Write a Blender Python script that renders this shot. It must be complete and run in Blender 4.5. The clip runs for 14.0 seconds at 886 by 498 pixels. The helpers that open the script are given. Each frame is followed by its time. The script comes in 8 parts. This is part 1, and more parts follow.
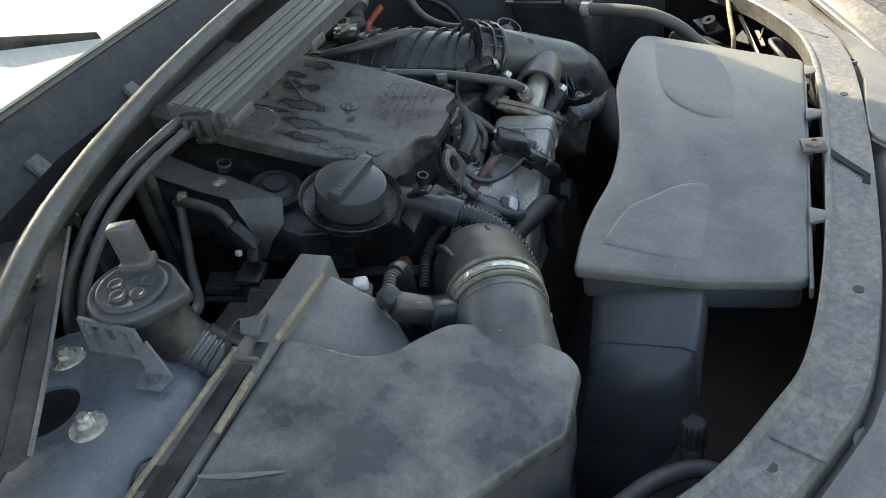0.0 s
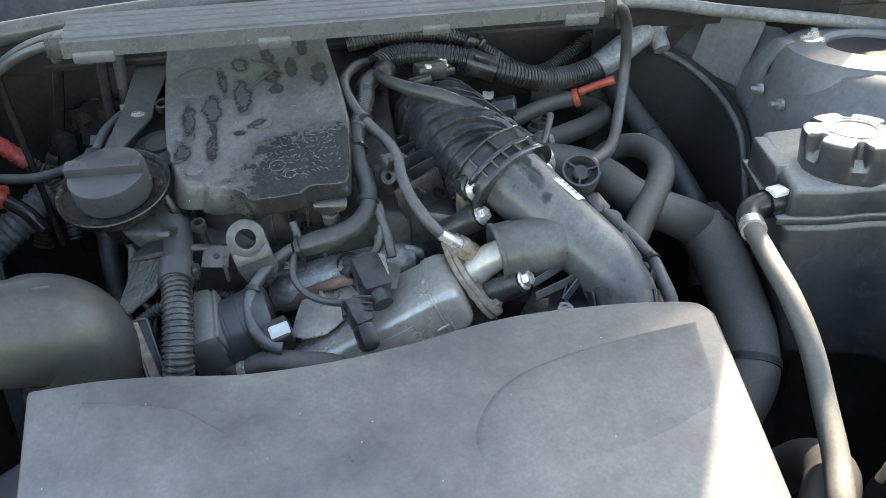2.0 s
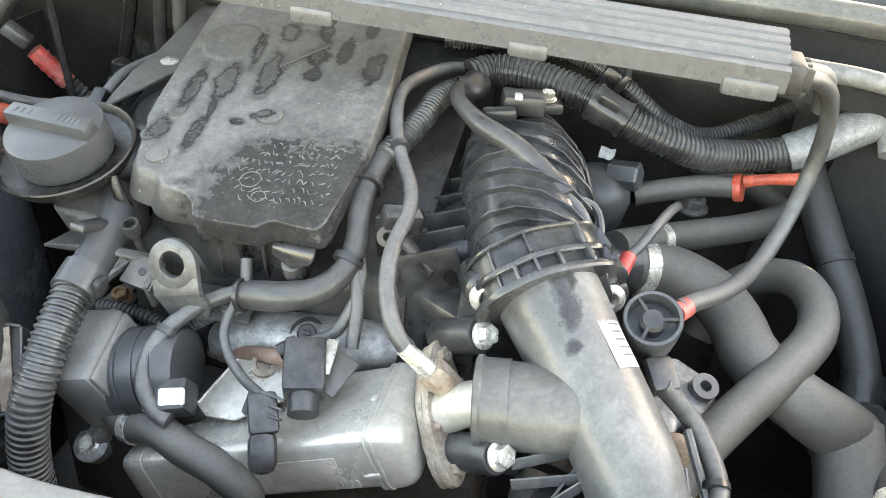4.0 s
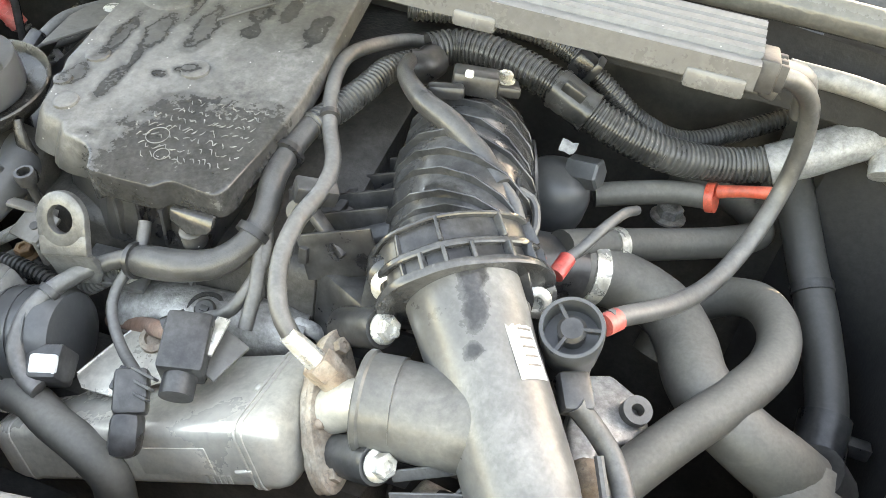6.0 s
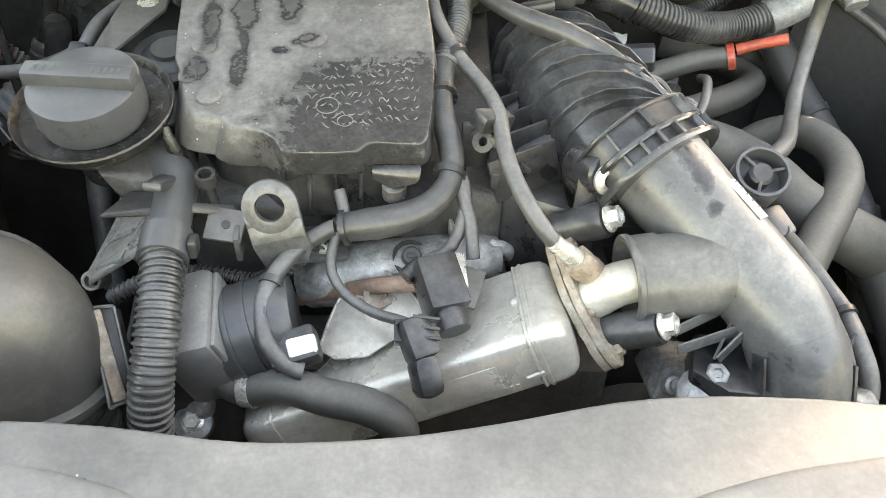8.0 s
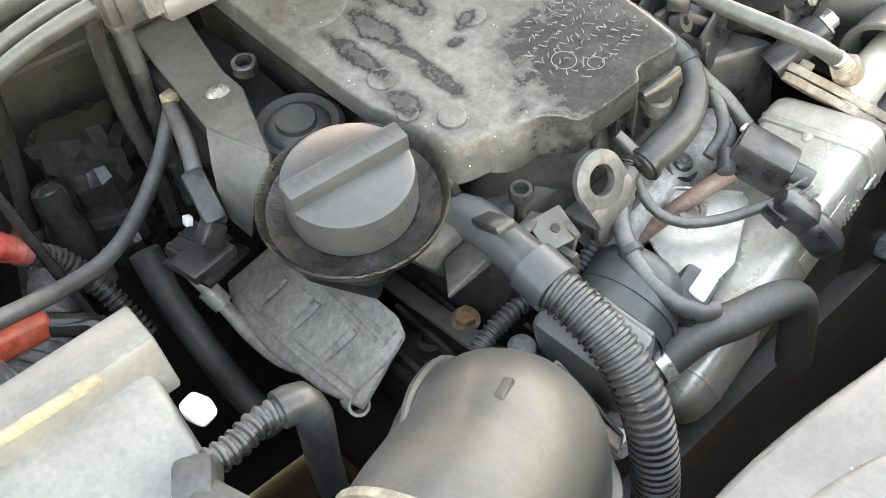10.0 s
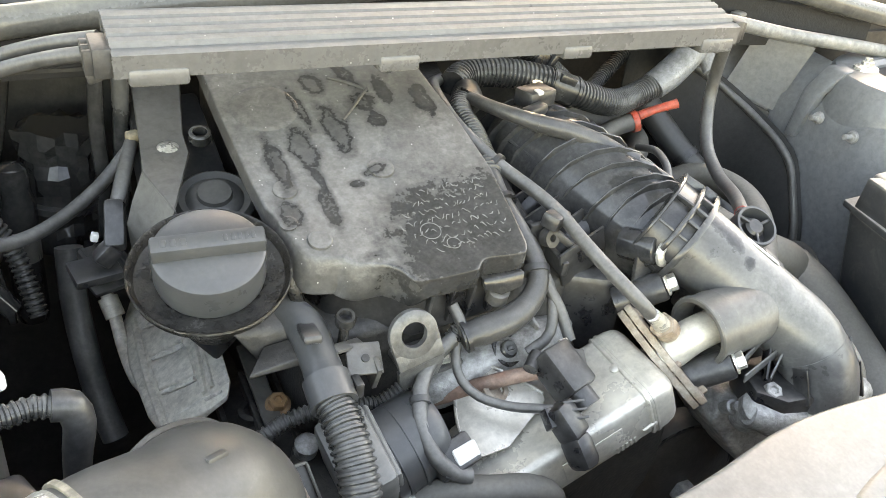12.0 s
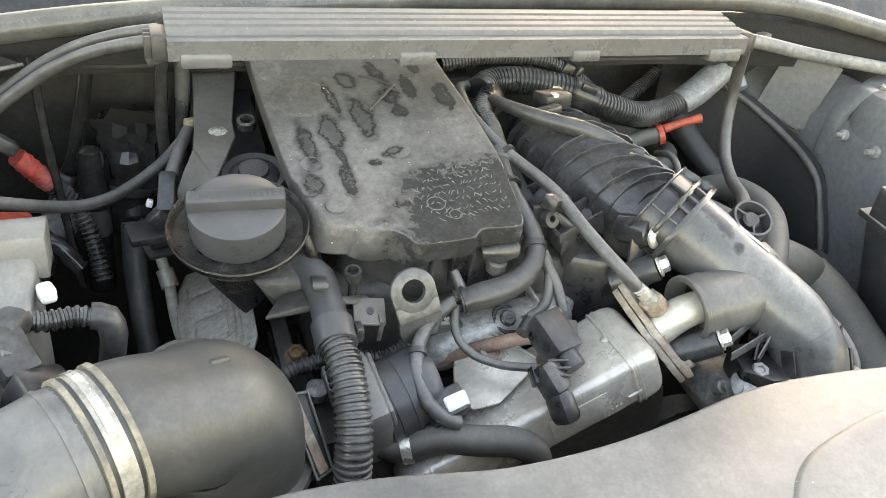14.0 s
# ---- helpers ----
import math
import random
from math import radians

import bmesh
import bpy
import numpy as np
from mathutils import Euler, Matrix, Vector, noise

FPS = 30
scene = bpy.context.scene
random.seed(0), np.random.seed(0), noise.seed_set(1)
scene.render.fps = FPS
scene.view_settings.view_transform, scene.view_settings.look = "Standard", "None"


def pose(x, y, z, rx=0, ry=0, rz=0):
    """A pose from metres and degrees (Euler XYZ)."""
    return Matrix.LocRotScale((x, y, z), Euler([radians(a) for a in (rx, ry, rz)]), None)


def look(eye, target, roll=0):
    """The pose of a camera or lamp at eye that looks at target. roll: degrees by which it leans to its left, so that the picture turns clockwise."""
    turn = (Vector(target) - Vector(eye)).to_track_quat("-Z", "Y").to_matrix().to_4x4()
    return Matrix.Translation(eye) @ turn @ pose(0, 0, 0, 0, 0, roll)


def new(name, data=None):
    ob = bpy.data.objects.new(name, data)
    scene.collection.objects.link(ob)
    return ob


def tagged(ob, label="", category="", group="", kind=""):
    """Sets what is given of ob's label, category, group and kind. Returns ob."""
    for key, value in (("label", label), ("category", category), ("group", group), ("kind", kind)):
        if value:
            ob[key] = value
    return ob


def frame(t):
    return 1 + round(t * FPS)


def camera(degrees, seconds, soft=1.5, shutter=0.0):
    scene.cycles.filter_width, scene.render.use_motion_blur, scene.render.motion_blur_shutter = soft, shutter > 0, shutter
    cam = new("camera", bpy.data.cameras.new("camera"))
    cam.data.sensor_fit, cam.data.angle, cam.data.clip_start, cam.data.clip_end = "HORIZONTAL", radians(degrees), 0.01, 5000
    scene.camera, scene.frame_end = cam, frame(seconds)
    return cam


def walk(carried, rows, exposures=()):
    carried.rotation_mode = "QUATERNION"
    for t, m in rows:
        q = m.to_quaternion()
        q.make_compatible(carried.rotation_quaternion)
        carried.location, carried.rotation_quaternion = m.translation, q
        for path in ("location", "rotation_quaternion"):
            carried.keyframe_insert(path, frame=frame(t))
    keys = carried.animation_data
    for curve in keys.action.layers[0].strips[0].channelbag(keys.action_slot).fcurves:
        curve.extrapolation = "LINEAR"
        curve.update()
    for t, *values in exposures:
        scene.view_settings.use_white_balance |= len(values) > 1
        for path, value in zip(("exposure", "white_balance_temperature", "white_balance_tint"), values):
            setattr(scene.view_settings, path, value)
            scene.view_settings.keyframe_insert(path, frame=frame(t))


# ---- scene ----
# ---- camera and its walk ----
Z0 = 0.95  # height of the cable duct's feet over the ground; all places below are given from there
cam = camera(56.5, 14.0, 0.85)
PATH = [
    (0, (-0.7971, -0.4543, 1.2536), (-0.3536, -0.2361, 0.9134), -13.63),
    (0.5, (-0.5883, -0.6887, 1.2280), (-0.1931, -0.3623, 0.9161), -8.54),
    (1, (-0.3850, -0.7723, 1.2007), (-0.0619, -0.3693, 0.8954), -5.75),
    (1.5, (-0.1823, -0.7634, 1.1789), (0.0336, -0.2898, 0.8804), -5.43),
    (2, (-0.0053, -0.7890, 1.1689), (0.0646, -0.2733, 0.8703), -2.42),
    (2.3, (0.0511, -0.7757, 1.1785), (0.0919, -0.2583, 0.8774), -0.91),
    (2.5, (0.0747, -0.7444, 1.1719), (0.0924, -0.2275, 0.8678), 0.06),
    (2.7, (0.0822, -0.7056, 1.1661), (0.0793, -0.1943, 0.8521), 0.84),
    (4.8, (0.1963, -0.5069, 1.1242), (0.0854, -0.0149, 0.7991), 8.25),
    (5, (0.1989, -0.5035, 1.1214), (0.0876, -0.0124, 0.7951), 8.71),
    (5.5, (0.2065, -0.4922, 1.1136), (0.0934, -0.0028, 0.7855), 9.32),
    (6, (0.2156, -0.4839, 1.1100), (0.1082, 0.0092, 0.7854), 10.21),
    (6.5, (0.2194, -0.4850, 1.1099), (0.1141, 0.0020, 0.7757), 9.78),
    (7, (0.2086, -0.5149, 1.0949), (0.1231, -0.0267, 0.7568), 8.20),
    (7.5, (0.0891, -0.5326, 1.0901), (0.0851, -0.0413, 0.7457), 7.74),
    (8, (-0.0257, -0.5654, 1.0965), (0.0225, -0.0765, 0.7520), 4.36),
    (8.5, (-0.1092, -0.5440, 1.0855), (-0.0671, -0.0574, 0.7370), -4.41),
    (8.7, (-0.1525, -0.5204, 1.0834), (-0.0832, -0.0417, 0.7283), -7.71),
    (10.8, (-0.3864, -0.3848, 1.1128), (-0.0774, -0.0217, 0.7486), -9.10),
    (11, (-0.3734, -0.3983, 1.1181), (-0.0635, -0.0286, 0.7614), -5.76),
    (11.5, (-0.3311, -0.4646, 1.1357), (-0.0474, -0.0556, 0.8007), 2.60),
    (12, (-0.2896, -0.5195, 1.1540), (-0.0375, -0.0737, 0.8414), 7.03),
    (12.5, (-0.2602, -0.5419, 1.1570), (-0.0354, -0.0756, 0.8535), 7.20),
    (13, (-0.2493, -0.5654, 1.1551), (-0.0472, -0.0847, 0.8584), 6.95),
    (13.5, (-0.2353, -0.6135, 1.1476), (-0.0568, -0.1211, 0.8549), 5.79),
    (14, (-0.2649, -0.6233, 1.1377), (-0.0664, -0.1333, 0.8539), 5.45),
]
EXPOSURES = [(0.0, 2.14, 8700, 8.6), (1.0, 2.2, 8100, 7.8), (2.0, 3.0, 8300, 9.4), (2.7, 3.64, 9350, 11.6), (5.0, 4.33, 11700, 13.1), (7.0, 4.42, 12100, 13.5), (8.5, 4.10, 12500, 13.8), (11.0, 4.70, 12600, 14.3), (12.0, 4.18, 12100, 14.0), (14.0, 3.88, 11800, 13.8)]
walk(cam, [(t, look(eye, target, roll)) for t, eye, target, roll in PATH], EXPOSURES)

# ---- world and sun ----
SUN = Vector((0.48, 0.60, 0.62)).normalized()
world = bpy.data.worlds.new("sky")
scene.world = world
world.use_nodes = True
wn = world.node_tree
sky = wn.nodes.new("ShaderNodeTexSky")
sky.sky_type, sky.sun_disc = "NISHITA", False
sky.sun_elevation = math.asin(SUN.z)
sky.sun_rotation = math.atan2(SUN.x, SUN.y)
bg = wn.nodes["Background"]
bg.inputs["Strength"].default_value = 0.105
wn.links.new(sky.outputs[0], bg.inputs["Color"])
sun_data = bpy.data.lights.new("sun", "SUN")
sun_data.energy, sun_data.angle, sun_data.color = 2.6, radians(0.6), (1.0, 0.95, 0.87)
sun = new("sun", sun_data)
sun.matrix_world = look(SUN * 20, (0, 0, 0))


# ---- materials ----
def material(name, base, dust=None, amount=0.5, scale=14.0, rough=0.6, metal=0.0, bump=0.3, grain=400.0, spot=0.0, edge=0.12, up=0.0, blots=(), chalk=0.0, mottle=0.22):
    """Procedural surface: a base colour, patches of dust or dirt at a large and a fine scale, and fine relief."""
    m = bpy.data.materials.new(name)
    mottle, bump = mottle * 1.2, bump * 1.3
    m.use_nodes = True
    nt = m.node_tree
    bsdf = nt.nodes["Principled BSDF"]
    bsdf.inputs["Metallic"].default_value = metal
    link = nt.links.new
    geo = nt.nodes.new("ShaderNodeNewGeometry")
    big = nt.nodes.new("ShaderNodeTexNoise")
    big.inputs["Scale"].default_value, big.inputs["Detail"].default_value, big.inputs["Roughness"].default_value = scale, 6.0, 0.62
    fine = nt.nodes.new("ShaderNodeTexNoise")
    fine.inputs["Scale"].default_value, fine.inputs["Detail"].default_value = grain, 3.0
    link(geo.outputs["Position"], big.inputs["Vector"])
    link(geo.outputs["Position"], fine.inputs["Vector"])

    def calc(op, a, b):
        n = nt.nodes.new("ShaderNodeMath")
        n.operation = op
        n.use_clamp = op in ("MULTIPLY_ADD",)
        for i, v in enumerate((a, b)):
            if isinstance(v, (int, float)):
                n.inputs[i].default_value = v
            else:
                link(v, n.inputs[i])
        return n.outputs[0]

    ramp = nt.nodes.new("ShaderNodeMapRange")
    ramp.inputs["From Min"].default_value, ramp.inputs["From Max"].default_value = 0.5 - edge, 0.5 + edge
    link(big.outputs["Fac"], ramp.inputs["Value"])
    mask = calc("MULTIPLY", ramp.outputs["Result"], amount)
    # upward faces paler: settled dust; on tank and seal also painted sunlight
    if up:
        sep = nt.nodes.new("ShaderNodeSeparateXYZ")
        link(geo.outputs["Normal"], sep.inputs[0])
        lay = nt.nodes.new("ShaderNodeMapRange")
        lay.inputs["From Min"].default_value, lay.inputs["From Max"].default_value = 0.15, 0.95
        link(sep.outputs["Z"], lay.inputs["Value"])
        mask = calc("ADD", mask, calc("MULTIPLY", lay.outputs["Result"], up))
    speck = nt.nodes.new("ShaderNodeMapRange")
    speck.inputs["From Min"].default_value, speck.inputs["From Max"].default_value = 0.35, 0.7
    link(fine.outputs["Fac"], speck.inputs["Value"])
    mask = calc("MULTIPLY", mask, calc("ADD", calc("MULTIPLY", speck.outputs["Result"], 0.24), 0.84))
    mask = calc("MINIMUM", mask, 1.0)
    mix = nt.nodes.new("ShaderNodeMix")
    mix.data_type = "RGBA"
    mix.inputs["A"].default_value = (*base, 1)
    mix.inputs["B"].default_value = (*(dust or [min(1, c * 1.5) for c in base]), 1)
    link(mask, mix.inputs["Factor"])
    col = mix.outputs["Result"]
    if spot:
        vor = nt.nodes.new("ShaderNodeTexVoronoi")
        vor.inputs["Scale"].default_value = 230.0
        link(geo.outputs["Position"], vor.inputs["Vector"])
        pick = nt.nodes.new("ShaderNodeMapRange")
        pick.inputs["From Min"].default_value, pick.inputs["From Max"].default_value = 0.16, 0.10
        link(vor.outputs["Distance"], pick.inputs["Value"])
        some = nt.nodes.new("ShaderNodeSeparateColor")
        link(vor.outputs["Color"], some.inputs[0])
        keep = calc("MULTIPLY", pick.outputs["Result"], calc("GREATER_THAN", some.outputs[0], 1.0 - spot))
        mix2 = nt.nodes.new("ShaderNodeMix")
        mix2.data_type = "RGBA"
        mix2.inputs["B"].default_value = (0.42, 0.41, 0.385, 1)
        link(keep, mix2.inputs["Factor"])
        link(col, mix2.inputs["A"])
        col = mix2.outputs["Result"]
    if chalk:
        # chalky residue in medium flakes with crisp rims
        flake = nt.nodes.new("ShaderNodeTexNoise")
        flake.inputs["Scale"].default_value, flake.inputs["Detail"].default_value, flake.inputs["Roughness"].default_value = scale * 3.1, 9.0, 0.72
        flake.inputs["Distortion"].default_value = 0.7
        link(geo.outputs["Position"], flake.inputs["Vector"])
        rim = nt.nodes.new("ShaderNodeMapRange")
        rim.inputs["From Min"].default_value, rim.inputs["From Max"].default_value = 0.53, 0.63
        link(flake.outputs["Fac"], rim.inputs["Value"])
        mixc = nt.nodes.new("ShaderNodeMix")
        mixc.data_type = "RGBA"
        mixc.inputs["B"].default_value = (*[min(1, c * 1.35) for c in (dust or base)], 1)
        link(calc("MULTIPLY", rim.outputs["Result"], abs(chalk)), mixc.inputs["Factor"])
        if chalk < 0:
            mixc.inputs["B"].default_value = (*[c * 0.35 for c in (dust or base)], 1)
        link(col, mixc.inputs["A"])
        col = mixc.outputs["Result"]
    wet = None
    rag = nt.nodes.new("ShaderNodeTexNoise")
    rag.inputs["Scale"].default_value, rag.inputs["Detail"].default_value, rag.inputs["Roughness"].default_value = 85.0, 6.0, 0.68
    link(geo.outputs["Position"], rag.inputs["Vector"])
    for cx, cy, rx, ry, ang, *dried in blots:
        # oily blotch: an ellipse in plan with a ragged rim
        mp = nt.nodes.new("ShaderNodeMapping")
        mp.vector_type = "TEXTURE"
        mp.inputs["Location"].default_value = (cx, cy, 0)
        mp.inputs["Rotation"].default_value = (0, 0, radians(ang))
        mp.inputs["Scale"].default_value = (rx, ry, 1e3)
        link(geo.outputs["Position"], mp.inputs["Vector"])
        ln = nt.nodes.new("ShaderNodeVectorMath")
        ln.operation = "LENGTH"
        link(mp.outputs[0], ln.inputs[0])
        d = calc("ADD", ln.outputs["Value"], calc("MULTIPLY", calc("SUBTRACT", rag.outputs["Fac"], 0.5), 1.9))
        mr = nt.nodes.new("ShaderNodeMapRange")
        mr.inputs["From Min"].default_value, mr.inputs["From Max"].default_value = 1.20, 0.70
        link(d, mr.inputs["Value"])
        blot = mr.outputs["Result"]
        if dried and dried[0]:
            core = nt.nodes.new("ShaderNodeMapRange")
            core.inputs["From Min"].default_value, core.inputs["From Max"].default_value = 0.66, 0.36
            core.inputs["To Max"].default_value = dried[0]
            link(d, core.inputs["Value"])
            blot = calc("MULTIPLY", blot, calc("SUBTRACT", 1.0, core.outputs["Result"]))
        wet = blot if wet is None else calc("MAXIMUM", wet, blot)
    if wet is not None:
        mix3 = nt.nodes.new("ShaderNodeMix")
        mix3.data_type = "RGBA"
        mix3.inputs["B"].default_value = (0.026, 0.026, 0.026, 1)
        link(calc("MULTIPLY", wet, calc("ADD", calc("MULTIPLY", speck.outputs["Result"], -0.16), 0.95)), mix3.inputs["Factor"])
        link(col, mix3.inputs["A"])
        col = mix3.outputs["Result"]
    # fine mottling of grime at a few millimetres
    mot = nt.nodes.new("ShaderNodeTexNoise")
    mot.inputs["Scale"].default_value, mot.inputs["Detail"].default_value, mot.inputs["Roughness"].default_value = 150.0, 7.0, 0.7
    link(geo.outputs["Position"], mot.inputs["Vector"])
    span = nt.nodes.new("ShaderNodeMapRange")
    span.inputs["From Min"].default_value, span.inputs["From Max"].default_value = 0.37, 0.63
    span.inputs["To Min"].default_value, span.inputs["To Max"].default_value = 1.0 - mottle, 1.0 + mottle
    link(mot.outputs["Fac"], span.inputs["Value"])
    tone = nt.nodes.new("ShaderNodeVectorMath")
    tone.operation = "SCALE"
    link(col, tone.inputs[0])
    link(span.outputs["Result"], tone.inputs["Scale"])
    col = tone.outputs["Vector"]
    link(col, bsdf.inputs["Base Color"])
    wear = nt.nodes.new("ShaderNodeMapRange")
    wear.inputs["To Min"].default_value, wear.inputs["To Max"].default_value = max(0.05, rough - 0.14), min(1.0, rough + 0.2)
    link(mask, wear.inputs["Value"])
    gloss = wear.outputs["Result"]
    if wet is not None:
        gloss = calc("SUBTRACT", gloss, calc("MULTIPLY", wet, 0.28))
    link(gloss, bsdf.inputs["Roughness"])
    b = nt.nodes.new("ShaderNodeBump")
    b.inputs["Strength"].default_value, b.inputs["Distance"].default_value = bump, 0.0006
    link(calc("ADD", fine.outputs["Fac"], calc("MULTIPLY", big.outputs["Fac"], 1.5)), b.inputs["Height"])
    link(b.outputs["Normal"], bsdf.inputs["Normal"])
    return m


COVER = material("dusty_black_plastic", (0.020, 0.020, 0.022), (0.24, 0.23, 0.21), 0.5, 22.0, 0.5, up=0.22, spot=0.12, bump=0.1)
# oily stains on the cover: x, y, half widths, turn, and how grey the middle has dried
BLOTS = [(-0.119, 0.004, 0.0115, 0.024, 4, 0.41), (-0.090, 0.017, 0.0115, 0.027, 4, 0.41), (-0.0925, 0.068, 0.009, 0.015, 10, 0.33), (-0.063, 0.072, 0.007, 0.020, 18, 0.17), (-0.0605, 0.041, 0.011, 0.013, 0, 0.14), (-0.057, 0.020, 0.0085, 0.009, 0, 0.17), (-0.040, 0.052, 0.007, 0.019, 6, 0.06), (-0.0125, 0.034, 0.009, 0.024, 3, 0.30)]
BLOTS += [(-0.141, -0.008, 0.008, 0.030, 4, 0.25), (-0.1455, -0.052, 0.009, 0.015, 8, 0.22), (-0.1175, -0.052, 0.0065, 0.022, 3, 0.06), (-0.117, -0.026, 0.004, 0.014, 8, 0.06), (-0.092, -0.0365, 0.007, 0.0042, -10, 0.00), (-0.076, -0.0285, 0.0095, 0.006, 0, 0.33), (-0.110, 0.045, 0.005, 0.030, 8, 0.17), (-0.028, 0.085, 0.006, 0.018, 4, 0.11), (-0.028, -0.094, 0.066, 0.050, 4, 0.14), (-0.008, -0.080, 0.030, 0.036, 0, 0.11), (-0.046, -0.116, 0.048, 0.022, 0, 0.25)]
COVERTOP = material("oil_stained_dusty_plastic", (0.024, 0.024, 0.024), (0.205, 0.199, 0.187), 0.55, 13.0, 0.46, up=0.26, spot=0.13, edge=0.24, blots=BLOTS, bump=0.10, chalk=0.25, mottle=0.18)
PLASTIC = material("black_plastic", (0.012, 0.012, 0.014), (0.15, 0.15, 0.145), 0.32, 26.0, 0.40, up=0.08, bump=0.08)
INTAKE = material("worn_black_plastic", (0.011, 0.012, 0.014), (0.17, 0.17, 0.168), 0.42, 15.0, 0.26, up=0.09, edge=0.2, bump=0.03, chalk=0.10, mottle=0.12, blots=[(0.126, -0.083, 0.010, 0.018, 20), (0.112, -0.074, 0.006, 0.008, 0)])
DUCTM = material("grey_dusty_plastic", (0.062, 0.065, 0.068), (0.290, 0.282, 0.260), 0.72, 7.0, 0.36, up=0.12, edge=0.20, bump=0.03, chalk=0.06, mottle=0.06, spot=0.02)
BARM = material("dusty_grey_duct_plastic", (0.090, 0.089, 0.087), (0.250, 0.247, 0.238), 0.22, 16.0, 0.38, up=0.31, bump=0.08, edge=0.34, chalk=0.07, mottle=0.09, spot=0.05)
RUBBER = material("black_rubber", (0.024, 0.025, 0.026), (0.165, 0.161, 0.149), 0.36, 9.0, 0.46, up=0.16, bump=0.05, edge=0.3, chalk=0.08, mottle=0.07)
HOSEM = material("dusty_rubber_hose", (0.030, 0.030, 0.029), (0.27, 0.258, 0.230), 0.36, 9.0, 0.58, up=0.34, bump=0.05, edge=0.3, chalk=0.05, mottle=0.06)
HOOKM = material("dull_cast_steel", (0.118, 0.119, 0.118), (0.06, 0.058, 0.055), 0.6, 60.0, 0.42, metal=0.25, bump=0.3, edge=0.2)
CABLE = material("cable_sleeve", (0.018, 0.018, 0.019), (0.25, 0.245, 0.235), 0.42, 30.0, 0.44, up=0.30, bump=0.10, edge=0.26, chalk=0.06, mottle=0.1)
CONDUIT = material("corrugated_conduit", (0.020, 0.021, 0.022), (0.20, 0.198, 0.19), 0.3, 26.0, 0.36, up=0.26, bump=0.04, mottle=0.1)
SILVER = material("stainless_steel", (0.69, 0.66, 0.595), (0.42, 0.38, 0.30), 0.8, 20.0, 0.34, metal=0.2, bump=0.12, edge=0.24, chalk=-0.28, mottle=0.16)
CAST = material("cast_aluminium", (0.42, 0.42, 0.412), (0.12, 0.115, 0.106), 0.8, 50.0, 0.5, metal=0.35, bump=0.7, grain=500, edge=0.2)
ZINC = material("zinc_bolt", (0.66, 0.65, 0.61), (0.42, 0.38, 0.30), 0.5, 90.0, 0.36, metal=0.6, bump=0.1)
RUST = material("rusty_steel", (0.27, 0.195, 0.145), (0.40, 0.36, 0.30), 0.75, 60.0, 0.65, metal=0.1, bump=0.7, chalk=-0.5)
PAINT = material("blue_grey_car_paint", (0.150, 0.174, 0.205), (0.22, 0.218, 0.21), 0.6, 11.0, 0.28, up=0.06, bump=0.03, edge=0.18, chalk=0.14, mottle=0.1)
WINGGREY = material("scuffed_grey_wing_paint", (0.118, 0.128, 0.138), (0.19, 0.188, 0.18), 0.6, 9.0, 0.42, up=0.06, bump=0.05, edge=0.26, chalk=0.14, mottle=0.12)
# true felt on the wing liner; its black also stands in for shade
FELT_SHADE = material("black_felt_and_shade", (0.011, 0.0115, 0.013), (0.030, 0.030, 0.030), 0.4, 9.0, 0.85, bump=0.5, edge=0.3)
EGRM = material("stained_stainless_steel", (0.60, 0.575, 0.52), (0.42, 0.385, 0.32), 0.7, 14.0, 0.34, metal=0.35, bump=0.05, edge=0.3, chalk=-0.2, mottle=0.10)
SLAMM = material("dirty_painted_steel", (0.125, 0.130, 0.130), (0.30, 0.285, 0.25), 0.62, 15.0, 0.46, up=0.06, bump=0.06, edge=0.16, chalk=0.2)
DARK = material("dark_metal", (0.022, 0.022, 0.022), (0.075, 0.071, 0.065), 0.6, 24.0, 0.5, bump=0.3, edge=0.2)
BRACKET = material("grey_steel_bracket", (0.155, 0.150, 0.140), (0.095, 0.09, 0.082), 0.6, 30.0, 0.42, metal=0.2, bump=0.08, edge=0.22, chalk=-0.2, mottle=0.1)
SHIELD = material("heat_shield_steel", (0.68, 0.65, 0.585), (0.48, 0.45, 0.385), 0.6, 40.0, 0.42, metal=0.05, bump=0.5, edge=0.2, chalk=-0.28, mottle=0.16)
RED = material("red_plastic", (0.55, 0.07, 0.06), (0.45, 0.22, 0.18), 0.5, 50.0, 0.45, bump=0.1)
ORANGE = material("orange_red_plastic", (0.60, 0.085, 0.05), (0.52, 0.17, 0.11), 0.4, 60.0, 0.4, bump=0.1)
WHITE = material("white_plastic", (0.75, 0.75, 0.73), (0.5, 0.5, 0.47), 0.3, 80.0, 0.4, bump=0.1, mottle=0.08)
RIBM = material("brown_rubber_line", (0.20, 0.115, 0.085), (0.26, 0.2, 0.17), 0.5, 60.0, 0.65)
BRASS = material("dull_brass", (0.36, 0.27, 0.14), (0.24, 0.18, 0.11), 0.5, 60.0, 0.45, metal=0.4, bump=0.2)
COPPERM = material("dull_copper_bolt", (0.30, 0.17, 0.085), (0.20, 0.14, 0.10), 0.6, 90.0, 0.5, metal=0.3, bump=0.2)
AIRM = material("smudged_grey_plastic", (0.050, 0.054, 0.058), (0.26, 0.253, 0.232), 0.60, 13.0, 0.36, up=0.08, edge=0.085, bump=0.03, chalk=0.14, mottle=0.10)
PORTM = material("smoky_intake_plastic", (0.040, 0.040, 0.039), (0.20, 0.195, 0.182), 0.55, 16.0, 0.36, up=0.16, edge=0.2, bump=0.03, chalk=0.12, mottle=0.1)
